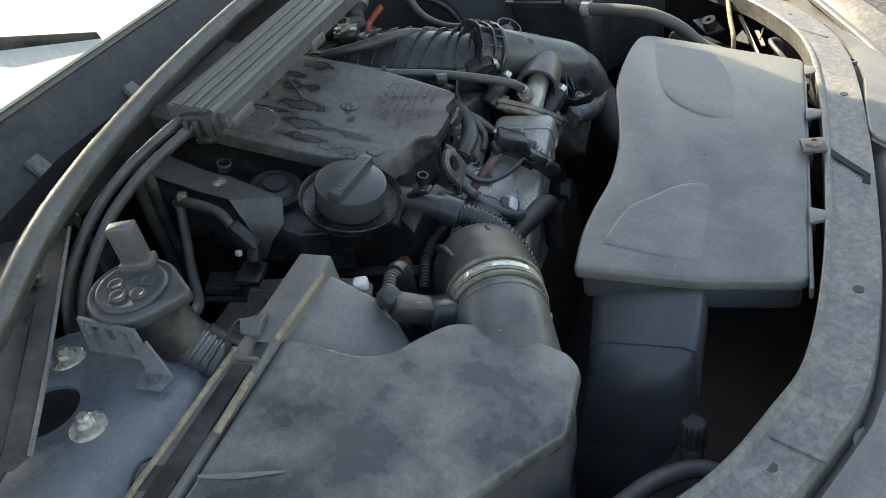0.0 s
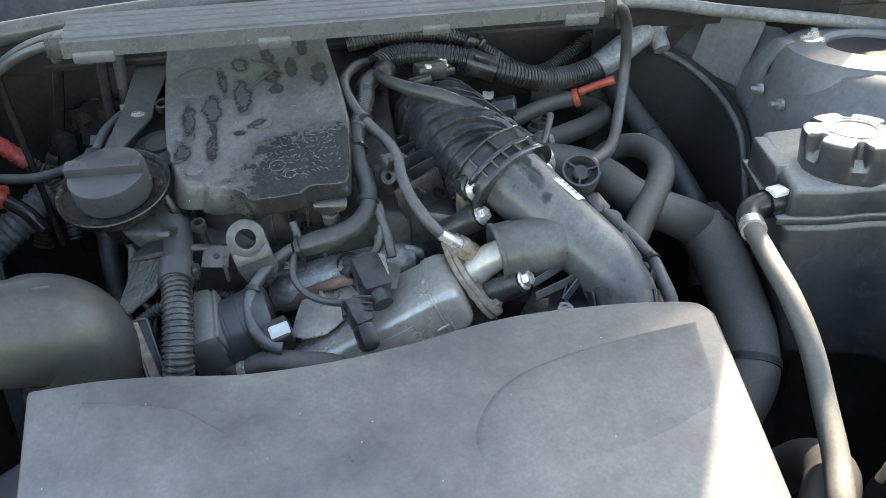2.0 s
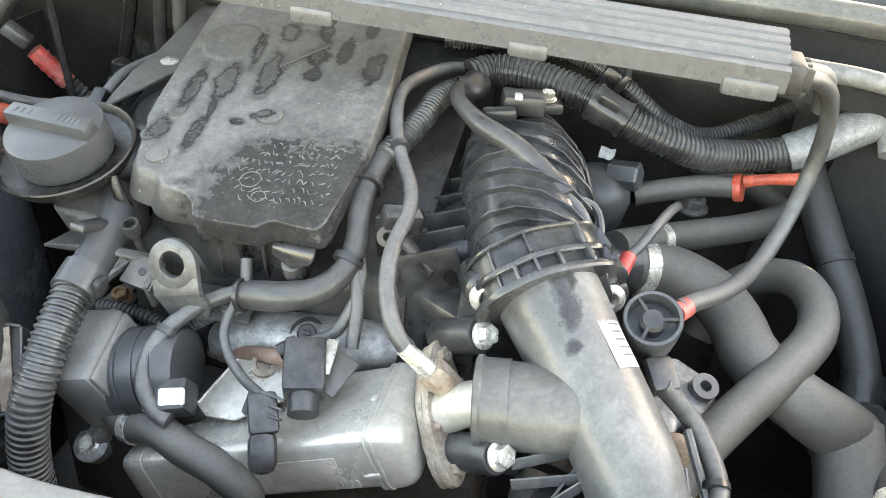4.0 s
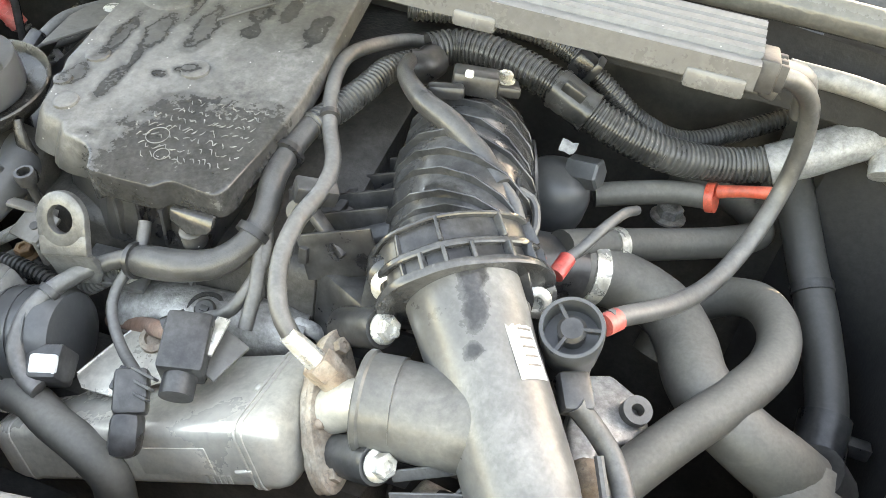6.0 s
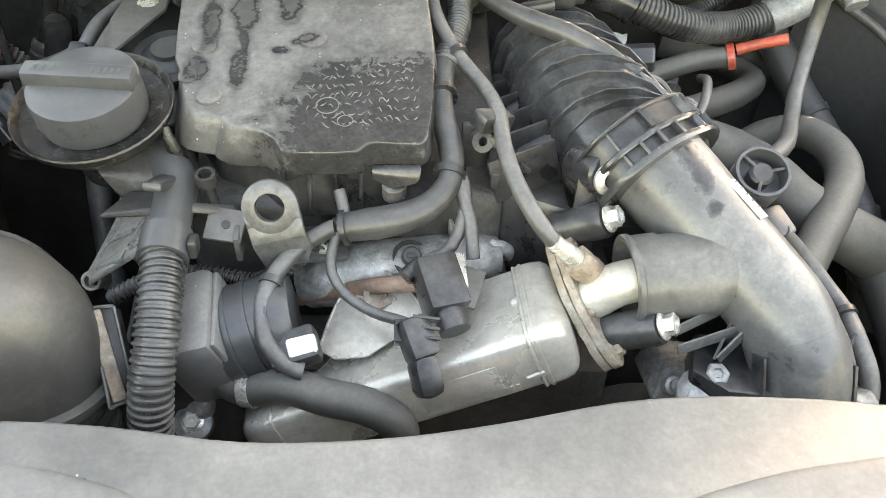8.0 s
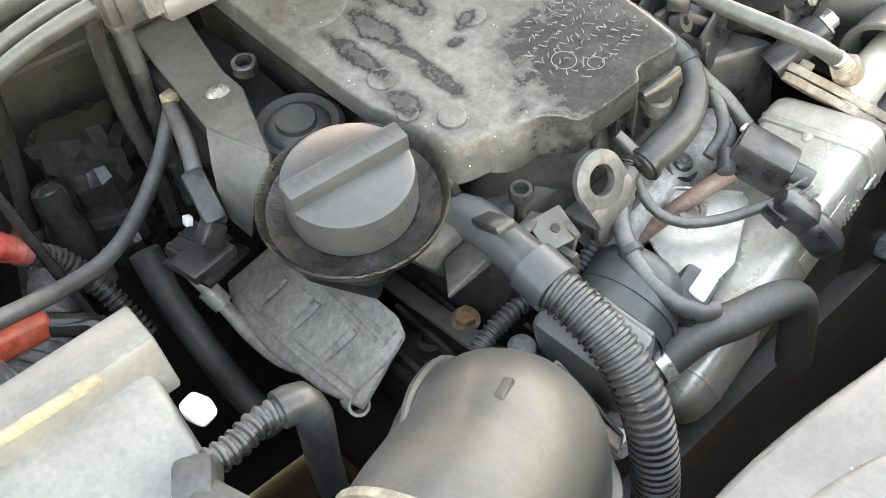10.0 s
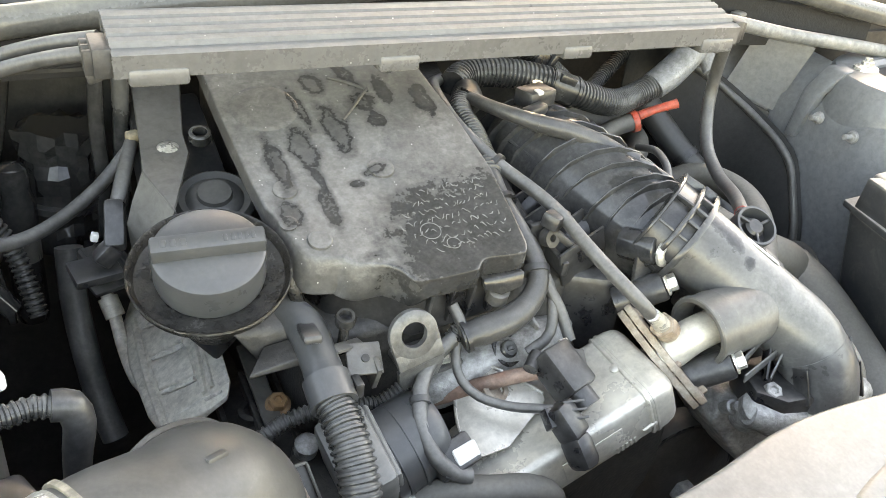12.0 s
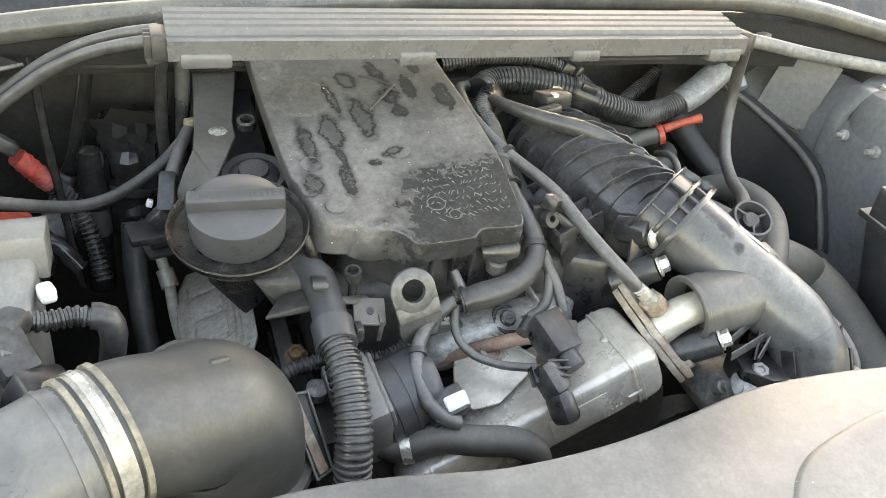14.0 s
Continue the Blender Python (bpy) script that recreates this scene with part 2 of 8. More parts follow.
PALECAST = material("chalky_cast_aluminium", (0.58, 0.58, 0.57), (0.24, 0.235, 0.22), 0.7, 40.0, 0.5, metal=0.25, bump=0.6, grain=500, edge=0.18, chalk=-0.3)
# dust on top kept extra pale for the sunlit tank, sides dark for shade
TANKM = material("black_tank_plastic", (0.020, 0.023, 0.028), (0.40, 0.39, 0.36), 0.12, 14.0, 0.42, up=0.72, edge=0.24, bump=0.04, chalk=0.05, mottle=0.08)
# pale tan top stands in for the bright highlight along the weatherstrip
SEALM = material("rubber_seal", (0.038, 0.038, 0.037), (0.27, 0.258, 0.22), 0.40, 20.0, 0.30, up=0.36, edge=0.3, mottle=0.08)
FOIL = material("grey_tape_sleeve", (0.28, 0.285, 0.29), (0.16, 0.16, 0.16), 0.6, 50.0, 0.45, metal=0.2, bump=0.9)
GRAVEL = material("gravel_asphalt", (0.022, 0.024, 0.027), (0.105, 0.110, 0.118), 0.9, 60.0, 0.95, bump=1.0, grain=120, edge=0.09, chalk=0.8)
# sun glare on the glass is put into a near-white base colour
SCREEN = material("glare_pale_windscreen", (0.74, 0.72, 0.67), (0.8, 0.77, 0.70), 0.4, 5.0, 0.3, bump=0.03, mottle=0.05)
CAPM = material("black_cap_plastic", (0.046, 0.049, 0.053), (0.16, 0.158, 0.15), 0.25, 24.0, 0.40, up=0.12, bump=0.03, edge=0.26, chalk=0.06, mottle=0.06)
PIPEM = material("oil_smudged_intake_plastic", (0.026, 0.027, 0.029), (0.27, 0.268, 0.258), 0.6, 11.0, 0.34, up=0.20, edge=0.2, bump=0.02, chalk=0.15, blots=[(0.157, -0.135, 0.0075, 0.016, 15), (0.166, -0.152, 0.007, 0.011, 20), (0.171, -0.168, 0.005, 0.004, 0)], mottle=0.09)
WINGM = material("blue_grey_wing_paint", (0.060, 0.076, 0.100), (0.095, 0.102, 0.110), 0.5, 12.0, 0.70, bump=0.02, edge=0.24, mottle=0.06)
WINGM.node_tree.nodes["Principled BSDF"].inputs["Specular IOR Level"].default_value = 0.2
GRIME = material("grimy_black_plate", (0.018, 0.018, 0.018), (0.09, 0.086, 0.08), 0.6, 26.0, 0.5, bump=0.2, edge=0.16)
GLOSSM = material("glossy_black_pipe", (0.020, 0.020, 0.020), (0.07, 0.068, 0.065), 0.4, 30.0, 0.13, bump=0.03, edge=0.2)
ENGM = material("grimy_engine_casting", (0.022, 0.021, 0.020), (0.095, 0.09, 0.083), 0.7, 30.0, 0.5, metal=0.1, bump=0.6, edge=0.2, chalk=0.15)
TANM = material("tan_gasket_edge", (0.34, 0.28, 0.19), (0.16, 0.14, 0.11), 0.6, 70.0, 0.7, bump=0.2)
MARKM = material("pale_mark_plastic", (0.07, 0.07, 0.069), (0.28, 0.275, 0.262), 0.8, 160.0, 0.6, up=0.05, bump=0.05, edge=0.2)
SLEEVEM = material("dusty_tan_rubber", (0.10, 0.094, 0.082), (0.36, 0.315, 0.24), 0.9, 30.0, 0.7, up=0.1, bump=0.1, edge=0.24)
OILYM = material("oil_wet_grimy_plastic", (0.010, 0.010, 0.010), (0.06, 0.057, 0.052), 0.5, 70.0, 0.26, bump=0.6, edge=0.16, grain=700.0)
SNORKM = material("blue_black_plastic", (0.050, 0.056, 0.066), (0.12, 0.12, 0.118), 0.4, 12.0, 0.4, up=0.06, bump=0.04, edge=0.24, mottle=0.08)
BEADM = material("pale_flaked_weld", (0.70, 0.68, 0.63), (0.40, 0.38, 0.34), 0.6, 220.0, 0.5, metal=0.1, bump=0.6, edge=0.2)
CLAMPM = material("dusty_band_steel", (0.46, 0.44, 0.39), (0.20, 0.185, 0.155), 0.9, 34.0, 0.42, metal=0.3, bump=0.1, edge=0.26, chalk=0.25)
TAPEM = material("black_cloth_tape", (0.024, 0.024, 0.025), (0.17, 0.167, 0.16), 0.35, 40.0, 0.42, up=0.16, bump=0.25, edge=0.24, grain=900.0, mottle=0.12)


# ---- building helpers ----
def thing(name, base, label, category, group="", kind=""):
    """An empty at a thing's base, to carry its parts."""
    ob = new(name)
    ob.empty_display_size = 0.02
    ob.location = (base[0], base[1], base[2] + Z0)
    return tagged(ob, label, category, group, kind)


def origin_of(ob):
    v = Vector(ob.location)
    return v + origin_of(ob.parent) if ob.parent else v


def part(name, bm, mat, parent=None, label="", smooth=40.0, kind=""):
    """Links a bmesh as one mesh object under a thing, or alone."""
    off = Vector((0, 0, Z0))
    if parent is not None:
        off = off - origin_of(parent)
    bmesh.ops.translate(bm, verts=bm.verts, vec=off)
    bmesh.ops.recalc_face_normals(bm, faces=bm.faces)
    data = bpy.data.meshes.new(name)
    bm.to_mesh(data)
    bm.free()
    data.materials.append(mat)
    for p in data.polygons:
        p.use_smooth = smooth > 0
    if smooth:
        data.set_sharp_from_angle(angle=radians(smooth))
    ob = new(name, data)
    if parent is not None:
        ob.parent = parent
    if label:
        ob["label"] = label
    if kind:
        ob["kind"] = kind
    return ob


def join(*bms):
    """Several bmeshes into the first."""
    out = bms[0]
    for b in bms[1:]:
        tmp = bpy.data.meshes.new("tmp")
        b.to_mesh(tmp)
        out.from_mesh(tmp)
        bpy.data.meshes.remove(tmp)
        b.free()
    return out


def soften(bm, width, seg=2, limit=35.0):
    edges = [e for e in bm.edges if len(e.link_faces) == 2 and e.calc_face_angle(0) > radians(limit)]
    if edges and width:
        bmesh.ops.bevel(bm, geom=edges, offset=width, segments=seg, profile=0.5, affect="EDGES", clamp_overlap=True)
    return bm


def frame_of(axis, hint=(0, 0, 1)):
    """A turn whose z lies along axis."""
    z = Vector(axis).normalized()
    h = Vector(hint)
    if abs(z.dot(h.normalized())) > 0.98:
        h = Vector((0, 1, 0))
    x = h.cross(z).normalized()
    return Matrix((x, z.cross(x), z)).transposed().to_4x4()


def box(c, size, turn=(0, 0, 0), bevel=0.002, seg=2, taper=1.0):
    bm = bmesh.new()
    bmesh.ops.create_cube(bm, size=1.0)
    for v in bm.verts:
        k = taper if v.co.z > 0 else 1.0
        v.co = Vector((v.co.x * size[0] * k, v.co.y * size[1] * k, v.co.z * size[2]))
    soften(bm, bevel, seg)
    m = Matrix.Translation(c) @ Euler([radians(a) for a in turn]).to_matrix().to_4x4()
    bm.transform(m)
    return bm


def beam(a, b, w, h, bevel=0.002, hint=(0, 0, 1)):
    """A bar from a to b, w wide and h high (towards hint)."""
    a, b = Vector(a), Vector(b)
    bm = bmesh.new()
    bmesh.ops.create_cube(bm, size=1.0)
    for v in bm.verts:
        v.co = Vector((v.co.x * w, v.co.y * h, v.co.z * (b - a).length))
    soften(bm, bevel)
    bm.transform(Matrix.Translation((a + b) / 2) @ frame_of(b - a, hint))
    return bm


def smooth_path(pts, step=0.006):
    """A Catmull-Rom line through the points, sampled evenly enough."""
    p = [Vector(q) for q in pts]
    if len(p) == 2:
        n = max(2, int((p[1] - p[0]).length / step))
        return [p[0].lerp(p[1], i / n) for i in range(n + 1)], [i / n for i in range(n + 1)]
    p = [2 * p[0] - p[1]] + p + [2 * p[-1] - p[-2]]
    out, par = [], []
    for i in range(1, len(p) - 2):
        n = max(2, int((p[i + 1] - p[i]).length / step))
        for k in range(n):
            t = k / n
            a, b, c, d = p[i - 1 : i + 3]
            out.append(0.5 * ((2 * b) + (c - a) * t + (2 * a - 5 * b + 4 * c - d) * t * t + (3 * b - a - 3 * c + d) * t ** 3))
            par.append(i - 1 + t)
    out.append(p[-2])
    par.append(len(p) - 3)
    return out, par


def tube(pts, r, seg=14, step=0.006, ridge=0.0, pitch=0.006):
    """A round hose along the points; r one radius or one a point; ridge: depth of corrugation with that pitch."""
    radii = r if isinstance(r, (list, tuple)) else [r] * len(pts)
    line, par = smooth_path(pts, min(step, 0.002) if ridge else step)
    if ridge:
        # even spacing, six rings to each corrugation
        run = [0.0]
        for a, b in zip(line, line[1:]):
            run.append(run[-1] + (b - a).length)
        n, k, even, epar = int(run[-1] / (pitch / 6.0)), 0, [], []
        for i in range(n + 1):
            s = run[-1] * i / n
            while k < len(run) - 2 and run[k + 1] < s:
                k += 1
            u = (s - run[k]) / max(run[k + 1] - run[k], 1e-9)
            even.append(line[k].lerp(line[k + 1], u))
            epar.append(par[k] + (par[k + 1] - par[k]) * u)
        line, par = even, epar
    bm = bmesh.new()
    tangent = [(line[min(i + 1, len(line) - 1)] - line[max(i - 1, 0)]).normalized() for i in range(len(line))]
    x = frame_of(tangent[0]).to_3x3().col[0]
    rings = []
    for i, c in enumerate(line):
        t = tangent[i]
        x = (x - t * x.dot(t)).normalized()
        y = t.cross(x)
        k = min(int(par[i]), len(radii) - 2) if len(radii) > 1 else 0
        rr = radii[k] + (radii[k + 1] - radii[k]) * (par[i] - k)
        if ridge:
            rr -= ridge * (0.12, 0.0, 0.12, 0.9, 1.0, 0.9)[i % 6]
        rings.append([bm.verts.new(c + (x * math.cos(a) + y * math.sin(a)) * rr) for a in (2 * math.pi * j / seg for j in range(seg))])
    for a, b in zip(rings, rings[1:]):
        for j in range(seg):
            bm.faces.new((a[j], a[(j + 1) % seg], b[(j + 1) % seg], b[j]))
    bm.faces.new(rings[0][::-1])
    bm.faces.new(rings[-1])
    return bm


def lathe(profile, at, axis=(0, 0, 1), seg=32, lobes=0, depth=0.0, start=0.0):
    """A turned body: (radius, height) pairs along an axis. lobes: grip scallops of that depth."""
    bm = bmesh.new()
    rings = []
    for r, h in profile:
        ring = []
        for j in range(seg):
            a = 2 * math.pi * j / seg + start
            rr = r
            if lobes and r > 0.001:
                rr = r - depth * r * (0.5 + 0.5 * math.cos(lobes * a)) ** 3
            ring.append(bm.verts.new((rr * math.cos(a), rr * math.sin(a), h)))
        rings.append(ring)
    for a, b in zip(rings, rings[1:]):
        for j in range(seg):
            bm.faces.new((a[j], a[(j + 1) % seg], b[(j + 1) % seg], b[j]))
    closed = tuple(profile[0]) == tuple(profile[-1])
    if profile[0][0] > 0 and not closed:
        bm.faces.new(rings[0][::-1])
    if profile[-1][0] > 0 and not closed:
        bm.faces.new(rings[-1])
    bmesh.ops.remove_doubles(bm, verts=bm.verts, dist=1e-6)
    bm.transform(Matrix.Translation(at) @ frame_of(axis))
    return bm


def prism(outline, top, bottom, bevel=0.004, seg=2, draft=0.0):
    """A body over an outline of (x, y); top and bottom are heights or functions of (x, y)."""
    f = top if callable(top) else (lambda x, y: top)
    g = bottom if callable(bottom) else (lambda x, y: bottom)
    cx = sum(p[0] for p in outline) / len(outline)
    cy = sum(p[1] for p in outline) / len(outline)
    bm = bmesh.new()
    up = [bm.verts.new((x, y, f(x, y))) for x, y in outline]
    dn = [bm.verts.new((x + (x - cx) * draft, y + (y - cy) * draft, g(x, y))) for x, y in outline]
    bm.faces.new(up)
    bm.faces.new(dn[::-1])
    n = len(outline)
    for i in range(n):
        bm.faces.new((up[i], dn[i], dn[(i + 1) % n], up[(i + 1) % n]))
    bmesh.ops.recalc_face_normals(bm, faces=bm.faces)
    if bevel:
        edges = [e for e in bm.edges if e.calc_face_angle(0) > radians(28)]
        bmesh.ops.bevel(bm, geom=edges, offset=bevel, segments=seg, profile=0.5, affect="EDGES", clamp_overlap=True)
    return bm


def curve2(pts, step=0.012):
    """A smooth outline through (x, y) points, open."""
    line, _ = smooth_path([(x, y, 0) for x, y in pts], step)
    return [(p.x, p.y) for p in line]


def sheet(rows, thick=0.0015, sub=1):
    """A bent plate through rows of points, with thickness."""
    bm = bmesh.new()
    grid = [[bm.verts.new(p) for p in row] for row in rows]
    for a, b in zip(grid, grid[1:]):
        for j in range(len(a) - 1):
            bm.faces.new((a[j], a[j + 1], b[j + 1], b[j]))
    bmesh.ops.recalc_face_normals(bm, faces=bm.faces)
    if thick:
        bmesh.ops.solidify(bm, geom=bm.faces[:], thickness=thick)
    return bm


def loft(rings, bevel=0.003):
    """A closed body through rings of points."""
    bm = bmesh.new()
    grid = [[bm.verts.new(p) for p in ring] for ring in rings]
    n = len(rings[0])
    for a, b in zip(grid, grid[1:]):
        for j in range(n):
            bm.faces.new((a[j], a[(j + 1) % n], b[(j + 1) % n], b[j]))
    bm.faces.new(grid[0][::-1])
    bm.faces.new(grid[-1])
    bmesh.ops.recalc_face_normals(bm, faces=bm.faces)
    if bevel:
        soften(bm, bevel)
    return bm


def dense(outline, step=0.003, rounds=2):
    """A closed outline with even points and its corners slightly rounded."""
    out = []
    for a, b in zip(outline, outline[1:] + outline[:1]):
        n = max(1, int(math.hypot(b[0] - a[0], b[1] - a[1]) / step))
        out += [(a[0] + (b[0] - a[0]) * i / n, a[1] + (b[1] - a[1]) * i / n) for i in range(n)]
    for _ in range(rounds):
        m = len(out)
        out = [tuple(0.25 * out[i - 1][k] + 0.5 * out[i][k] + 0.25 * out[(i + 1) % m][k] for k in (0, 1)) for i in range(m)]
    return out


def grown(outline, by):
    """The outline moved outwards; by: a length or one for each point."""
    m = len(outline)
    area = sum(outline[i - 1][0] * outline[i][1] - outline[i][0] * outline[i - 1][1] for i in range(m))
    turn = 1.0 if area > 0 else -1.0
    out = []
    for i, (x, y) in enumerate(outline):
        a, b = outline[i - 1], outline[(i + 1) % m]
        dx, dy = b[0] - a[0], b[1] - a[1]
        ln = math.hypot(dx, dy) or 1.0
        k = (by[i] if isinstance(by, list) else by) * turn
        out.append((x + dy / ln * k, y - dx / ln * k))
    return out


def fade(v, a, b):
    u = max(0.0, min(1.0, (v - a) / (b - a)))
    return u * u * (3 - 2 * u)


def bolt(at, axis, r, parent, mat=None, h=None, flange=1.35, label=""):
    """A hexagon flange bolt head as one part."""
    h = h or r * 1.1
    a = lathe([(r * flange, 0), (r * flange, r * 0.18), (r * 1.05, r * 0.32)], at, axis, 20)
    b = lathe([(r, 0), (r, h), (r * 0.86, h + r * 0.1), (r * 0.5, h + r * 0.1), (r * 0.42, h - r * 0.15), (0, h - r * 0.15)], at, axis, 6)
    return part("bolt", join(a, b), mat or ZINC, parent, label, smooth=30)


# ---- setting ----
def plain(name, bm, mat, label, category):
    return tagged(part(name, bm, mat, None, smooth=35), label, category, kind="structure")


plain("ground", box((0, 0, -Z0 - 0.05), (400, 400, 0.1), bevel=0), GRAVEL, "pale grey gravelly asphalt ground beside the car", "ground")

UP = Vector((-0.068, -0.304, 0.950)).normalized()  # the engine leans forward


def cover_z(x, y):
    return -0.0618 - (UP.x * (x + 0.0602) + UP.y * (y + 0.031)) / UP.z


# car body round the bay
body = thing("car_body", (0, 0.1, -0.95), "blue-grey painted car front with its bonnet open", "car")
part("firewall", sheet([[(x, 0.26, z) for x in (-0.75, 0, 0.75)] for z in (-0.614, 0.0)], 0.004), DARK, body)
part("undertray", box((0, -0.1, -0.62), (1.5, 1.0, 0.01)), DARK, body)
for side in (-1, 1):
    if side < 0:
        part("inner_fender", sheet([[(-0.425, y, z) for y in (0.2, 0.13, 0.10)] for z in (-0.6, -0.3, -0.10)], 0.003), GRIME, body)
    part("inner_fender", sheet([[(side * (0.425 if y > 0.09 and side < 0 else 0.475 if side < 0 else 0.488), y, z) for y in (0.10, 0.075, -0.05, -0.12)] for z in (-0.6, -0.3, -0.22 if side > 0 else -0.10)], 0.003), WINGGREY if side > 0 else GRIME, body)
    part("wheel_arch", sheet([[(side * 0.47, -0.12, z), (side * 0.62, -0.20, z), (side * 0.66, -0.5, z)] for z in (-0.6, -0.22)], 0.003), DARK, body)
# wing tops: inner gutter, step and outer edge
E_ = [(0.96, 0.10, -0.112), (0.905, -0.137, -0.130), (0.785, -0.272, -0.150), (0.701, -0.364, -0.160), (0.60, -0.445, -0.164), (0.511, -0.498, -0.168)]
G_ = [(0.86, 0.10, -0.150), (0.790, -0.172, -0.172), (0.716, -0.287, -0.178), (0.640, -0.372, -0.180), (0.560, -0.430, -0.182), (0.495, -0.475, -0.184)]
I_ = [(0.78, 0.10, -0.150), (0.715, -0.145, -0.172), (0.655, -0.262, -0.178), (0.585, -0.345, -0.181), (0.525, -0.405, -0.183), (0.480, -0.440, -0.185)]
for side, cut in ((-1, 2), (1, 6)):
    ln = lambda P, dx=0.0, dz=0.0: [(side * (x + dx), y, z + dz) for x, y, z in P[:cut]]
    mixed = [tuple(a * 0.3 + b * 0.7 for a, b in zip(p, q)) for p, q in zip(E_, G_)]
    wing = [ln(I_, 0, -0.03), ln(I_), ln(G_), ln(G_, 0.006, -0.004), ln(mixed, 0.0, -0.012), ln(E_, -0.02, -0.002), ln(E_), ln(E_, 0.012, -0.012), ln(E_, 0.03, -0.12), ln(E_, 0.03, -0.62)]
    part("fender", sheet(wing, 0.003), WINGM, body)
    part("tyre", tube([(side * 0.66, 0.02, -Z0 + 0.32), (side * 0.85, 0.02, -Z0 + 0.32)], [0.32, 0.32], 40, 0.05), RUBBER, body)
trim = [(0.519, -0.486, -0.181), (0.464, -0.508, -0.185), (0.402, -0.535, -0.190), (0.340, -0.563, -0.196), (0.27, -0.592, -0.204)]
outer = [(0.530, -0.502, -0.167), (0.472, -0.541, -0.172), (0.410, -0.578, -0.180), (0.350, -0.612, -0.190), (0.28, -0.645, -0.204)]
part("lamp_edge", sheet([trim, [tuple((a + b) / 2 + d for a, b, d in zip(p, q, (0, 0, 0.006))) for p, q in zip(trim, outer)], outer, [(x + 0.012, y - 0.014, z - 0.02) for x, y, z in outer], [(x + 0.02, y - 0.02, z - 0.25) for x, y, z in outer]], 0.003), SLAMM, body, "sunlit edge of the front corner")
part("lamp_trim", tube(trim, 0.0060, 12, 0.012), BARM, body, "pale rounded trim along the front corner")
# dark disc stands in for the shade of a hole
part("gutter_hole", lathe([(0.009, -0.001), (0.009, 0.0015), (0, 0.0015)], (0.716, -0.275, -0.177), seg=18), DARK, body)
# open bonnet, leaning over the bay from its rear hinges
part("bonnet", sheet([[(x * w, 0.45 - 0.43 * k, 0.12 + 0.78 * k) for x in (-1.0, -0.4, 0.4, 1.0)] for k, w in ((0.15, 0.87), (0.22, 0.84), (0.30, 0.785), (0.35, 0.765), (0.42, 0.735), (0.6, 0.73), (1.0, 0.73))], 0.012), PAINT, body, "open bonnet")
# glass coloured near white in place of sunlit glare
part("windscreen", sheet([[(x, 0.25 + 0.85 * k, 0.035 + 0.42 * k) for x in (-0.75, 0, 0.75)] for k in (0, 0.4, 1.0)], 0.005), SCREEN, body, "windscreen painted near white for its sunlit glare")
part("cowl_panel", sheet([[(x, 0.130 if abs(x) > 0.5 else 0.151, -0.043) for x in (-0.7, -0.45, 0, 0.45, 0.7)], *[[(x, y, z) for x in (-0.7, -0.45, 0, 0.45, 0.7)] for y, z in ((0.20, -0.042), (0.225, -0.012), (0.240, 0.018), (0.252, 0.034))]], 0.003), GRIME, body)

# slam panel: the cross rail over the front
inner = curve2([(-0.52, -0.30), (-0.434, -0.408), (-0.343, -0.464), (-0.28, -0.488), (-0.15, -0.503), (0.02, -0.508), (0.17, -0.505), (0.276, -0.495), (0.361, -0.469), (0.477, -0.400), (0.62, -0.27)])
n_in = len(inner)
rows = [[] for _ in range(7)]
for i, (x, y) in enumerate(inner):
    a, b = inner[max(i - 1, 0)], inner[min(i + 1, n_in - 1)]
    d = Vector((b[1] - a[1], a[0] - b[0])).normalized()
    for k, (w, z) in enumerate(((0.0, -0.20), (0.0, -0.1755), (0.002, -0.174), (0.005, -0.1745), (0.008, -0.1795), (0.046, -0.184), (0.052, -0.22))):
        rows[k].append((x + d.x * w, y + d.y * w, z))
part("slam_panel", sheet(rows, 0.003), SLAMM, body, "dirty sun-flecked front cross panel")
# holes are not cut; dark discs carry their shade
for x, y in ((-0.398, -0.463), (-0.20, -0.528), (0.155, -0.533), (0.40, -0.475)):
    part("panel_hole", lathe([(0.0045, -0.002), (0.0045, 0.0012), (0, 0.0012)], (x, y, -0.1825), seg=16), DARK, body)
bumper_rows = []
for w, z in ((0.050, -0.205), (0.058, -0.193), (0.085, -0.195), (0.115, -0.203), (0.135, -0.22), (0.16, -0.27), (0.2, -0.4), (0.2, -0.85)):
    row = []
    for i, (x, y) in enumerate(inner[::3]):
        d = Vector((x * 0.6, y)).normalized()
        row.append((x + d.x * w, y + d.y * w, z))
    bumper_rows.append(row)
part("bumper_cover", sheet(bumper_rows, 0.003), DUCTM, body, "dusty dark bumper cover")
part("cowl_bracket", tube([(-0.42, 0.175, -0.055), (-0.43, 0.165, -0.030), (-0.455, 0.145, -0.022), (-0.475, 0.125, -0.040)], 0.004, 10), SLAMM, body)
for x in (-0.28, -0.12, 0.06, 0.24):
    part("cowl_clip", loft([[(x, 0.200, -0.030), (x + 0.02, 0.200, -0.030), (x + 0.02, 0.214, -0.036), (x, 0.214, -0.036)], [(x + 0.002, 0.218, -0.004), (x + 0.018, 0.218, -0.004), (x + 0.018, 0.228, -0.010), (x + 0.002, 0.228, -0.010)]], 0.001), SLAMM, body)
part("screen_trim", tube([(-0.7, 0.2445, 0.030), (-0.2, 0.2465, 0.0315), (0.3, 0.2465, 0.0315), (0.7, 0.2445, 0.030)], 0.0035, 8, 0.05), SEALM, body)
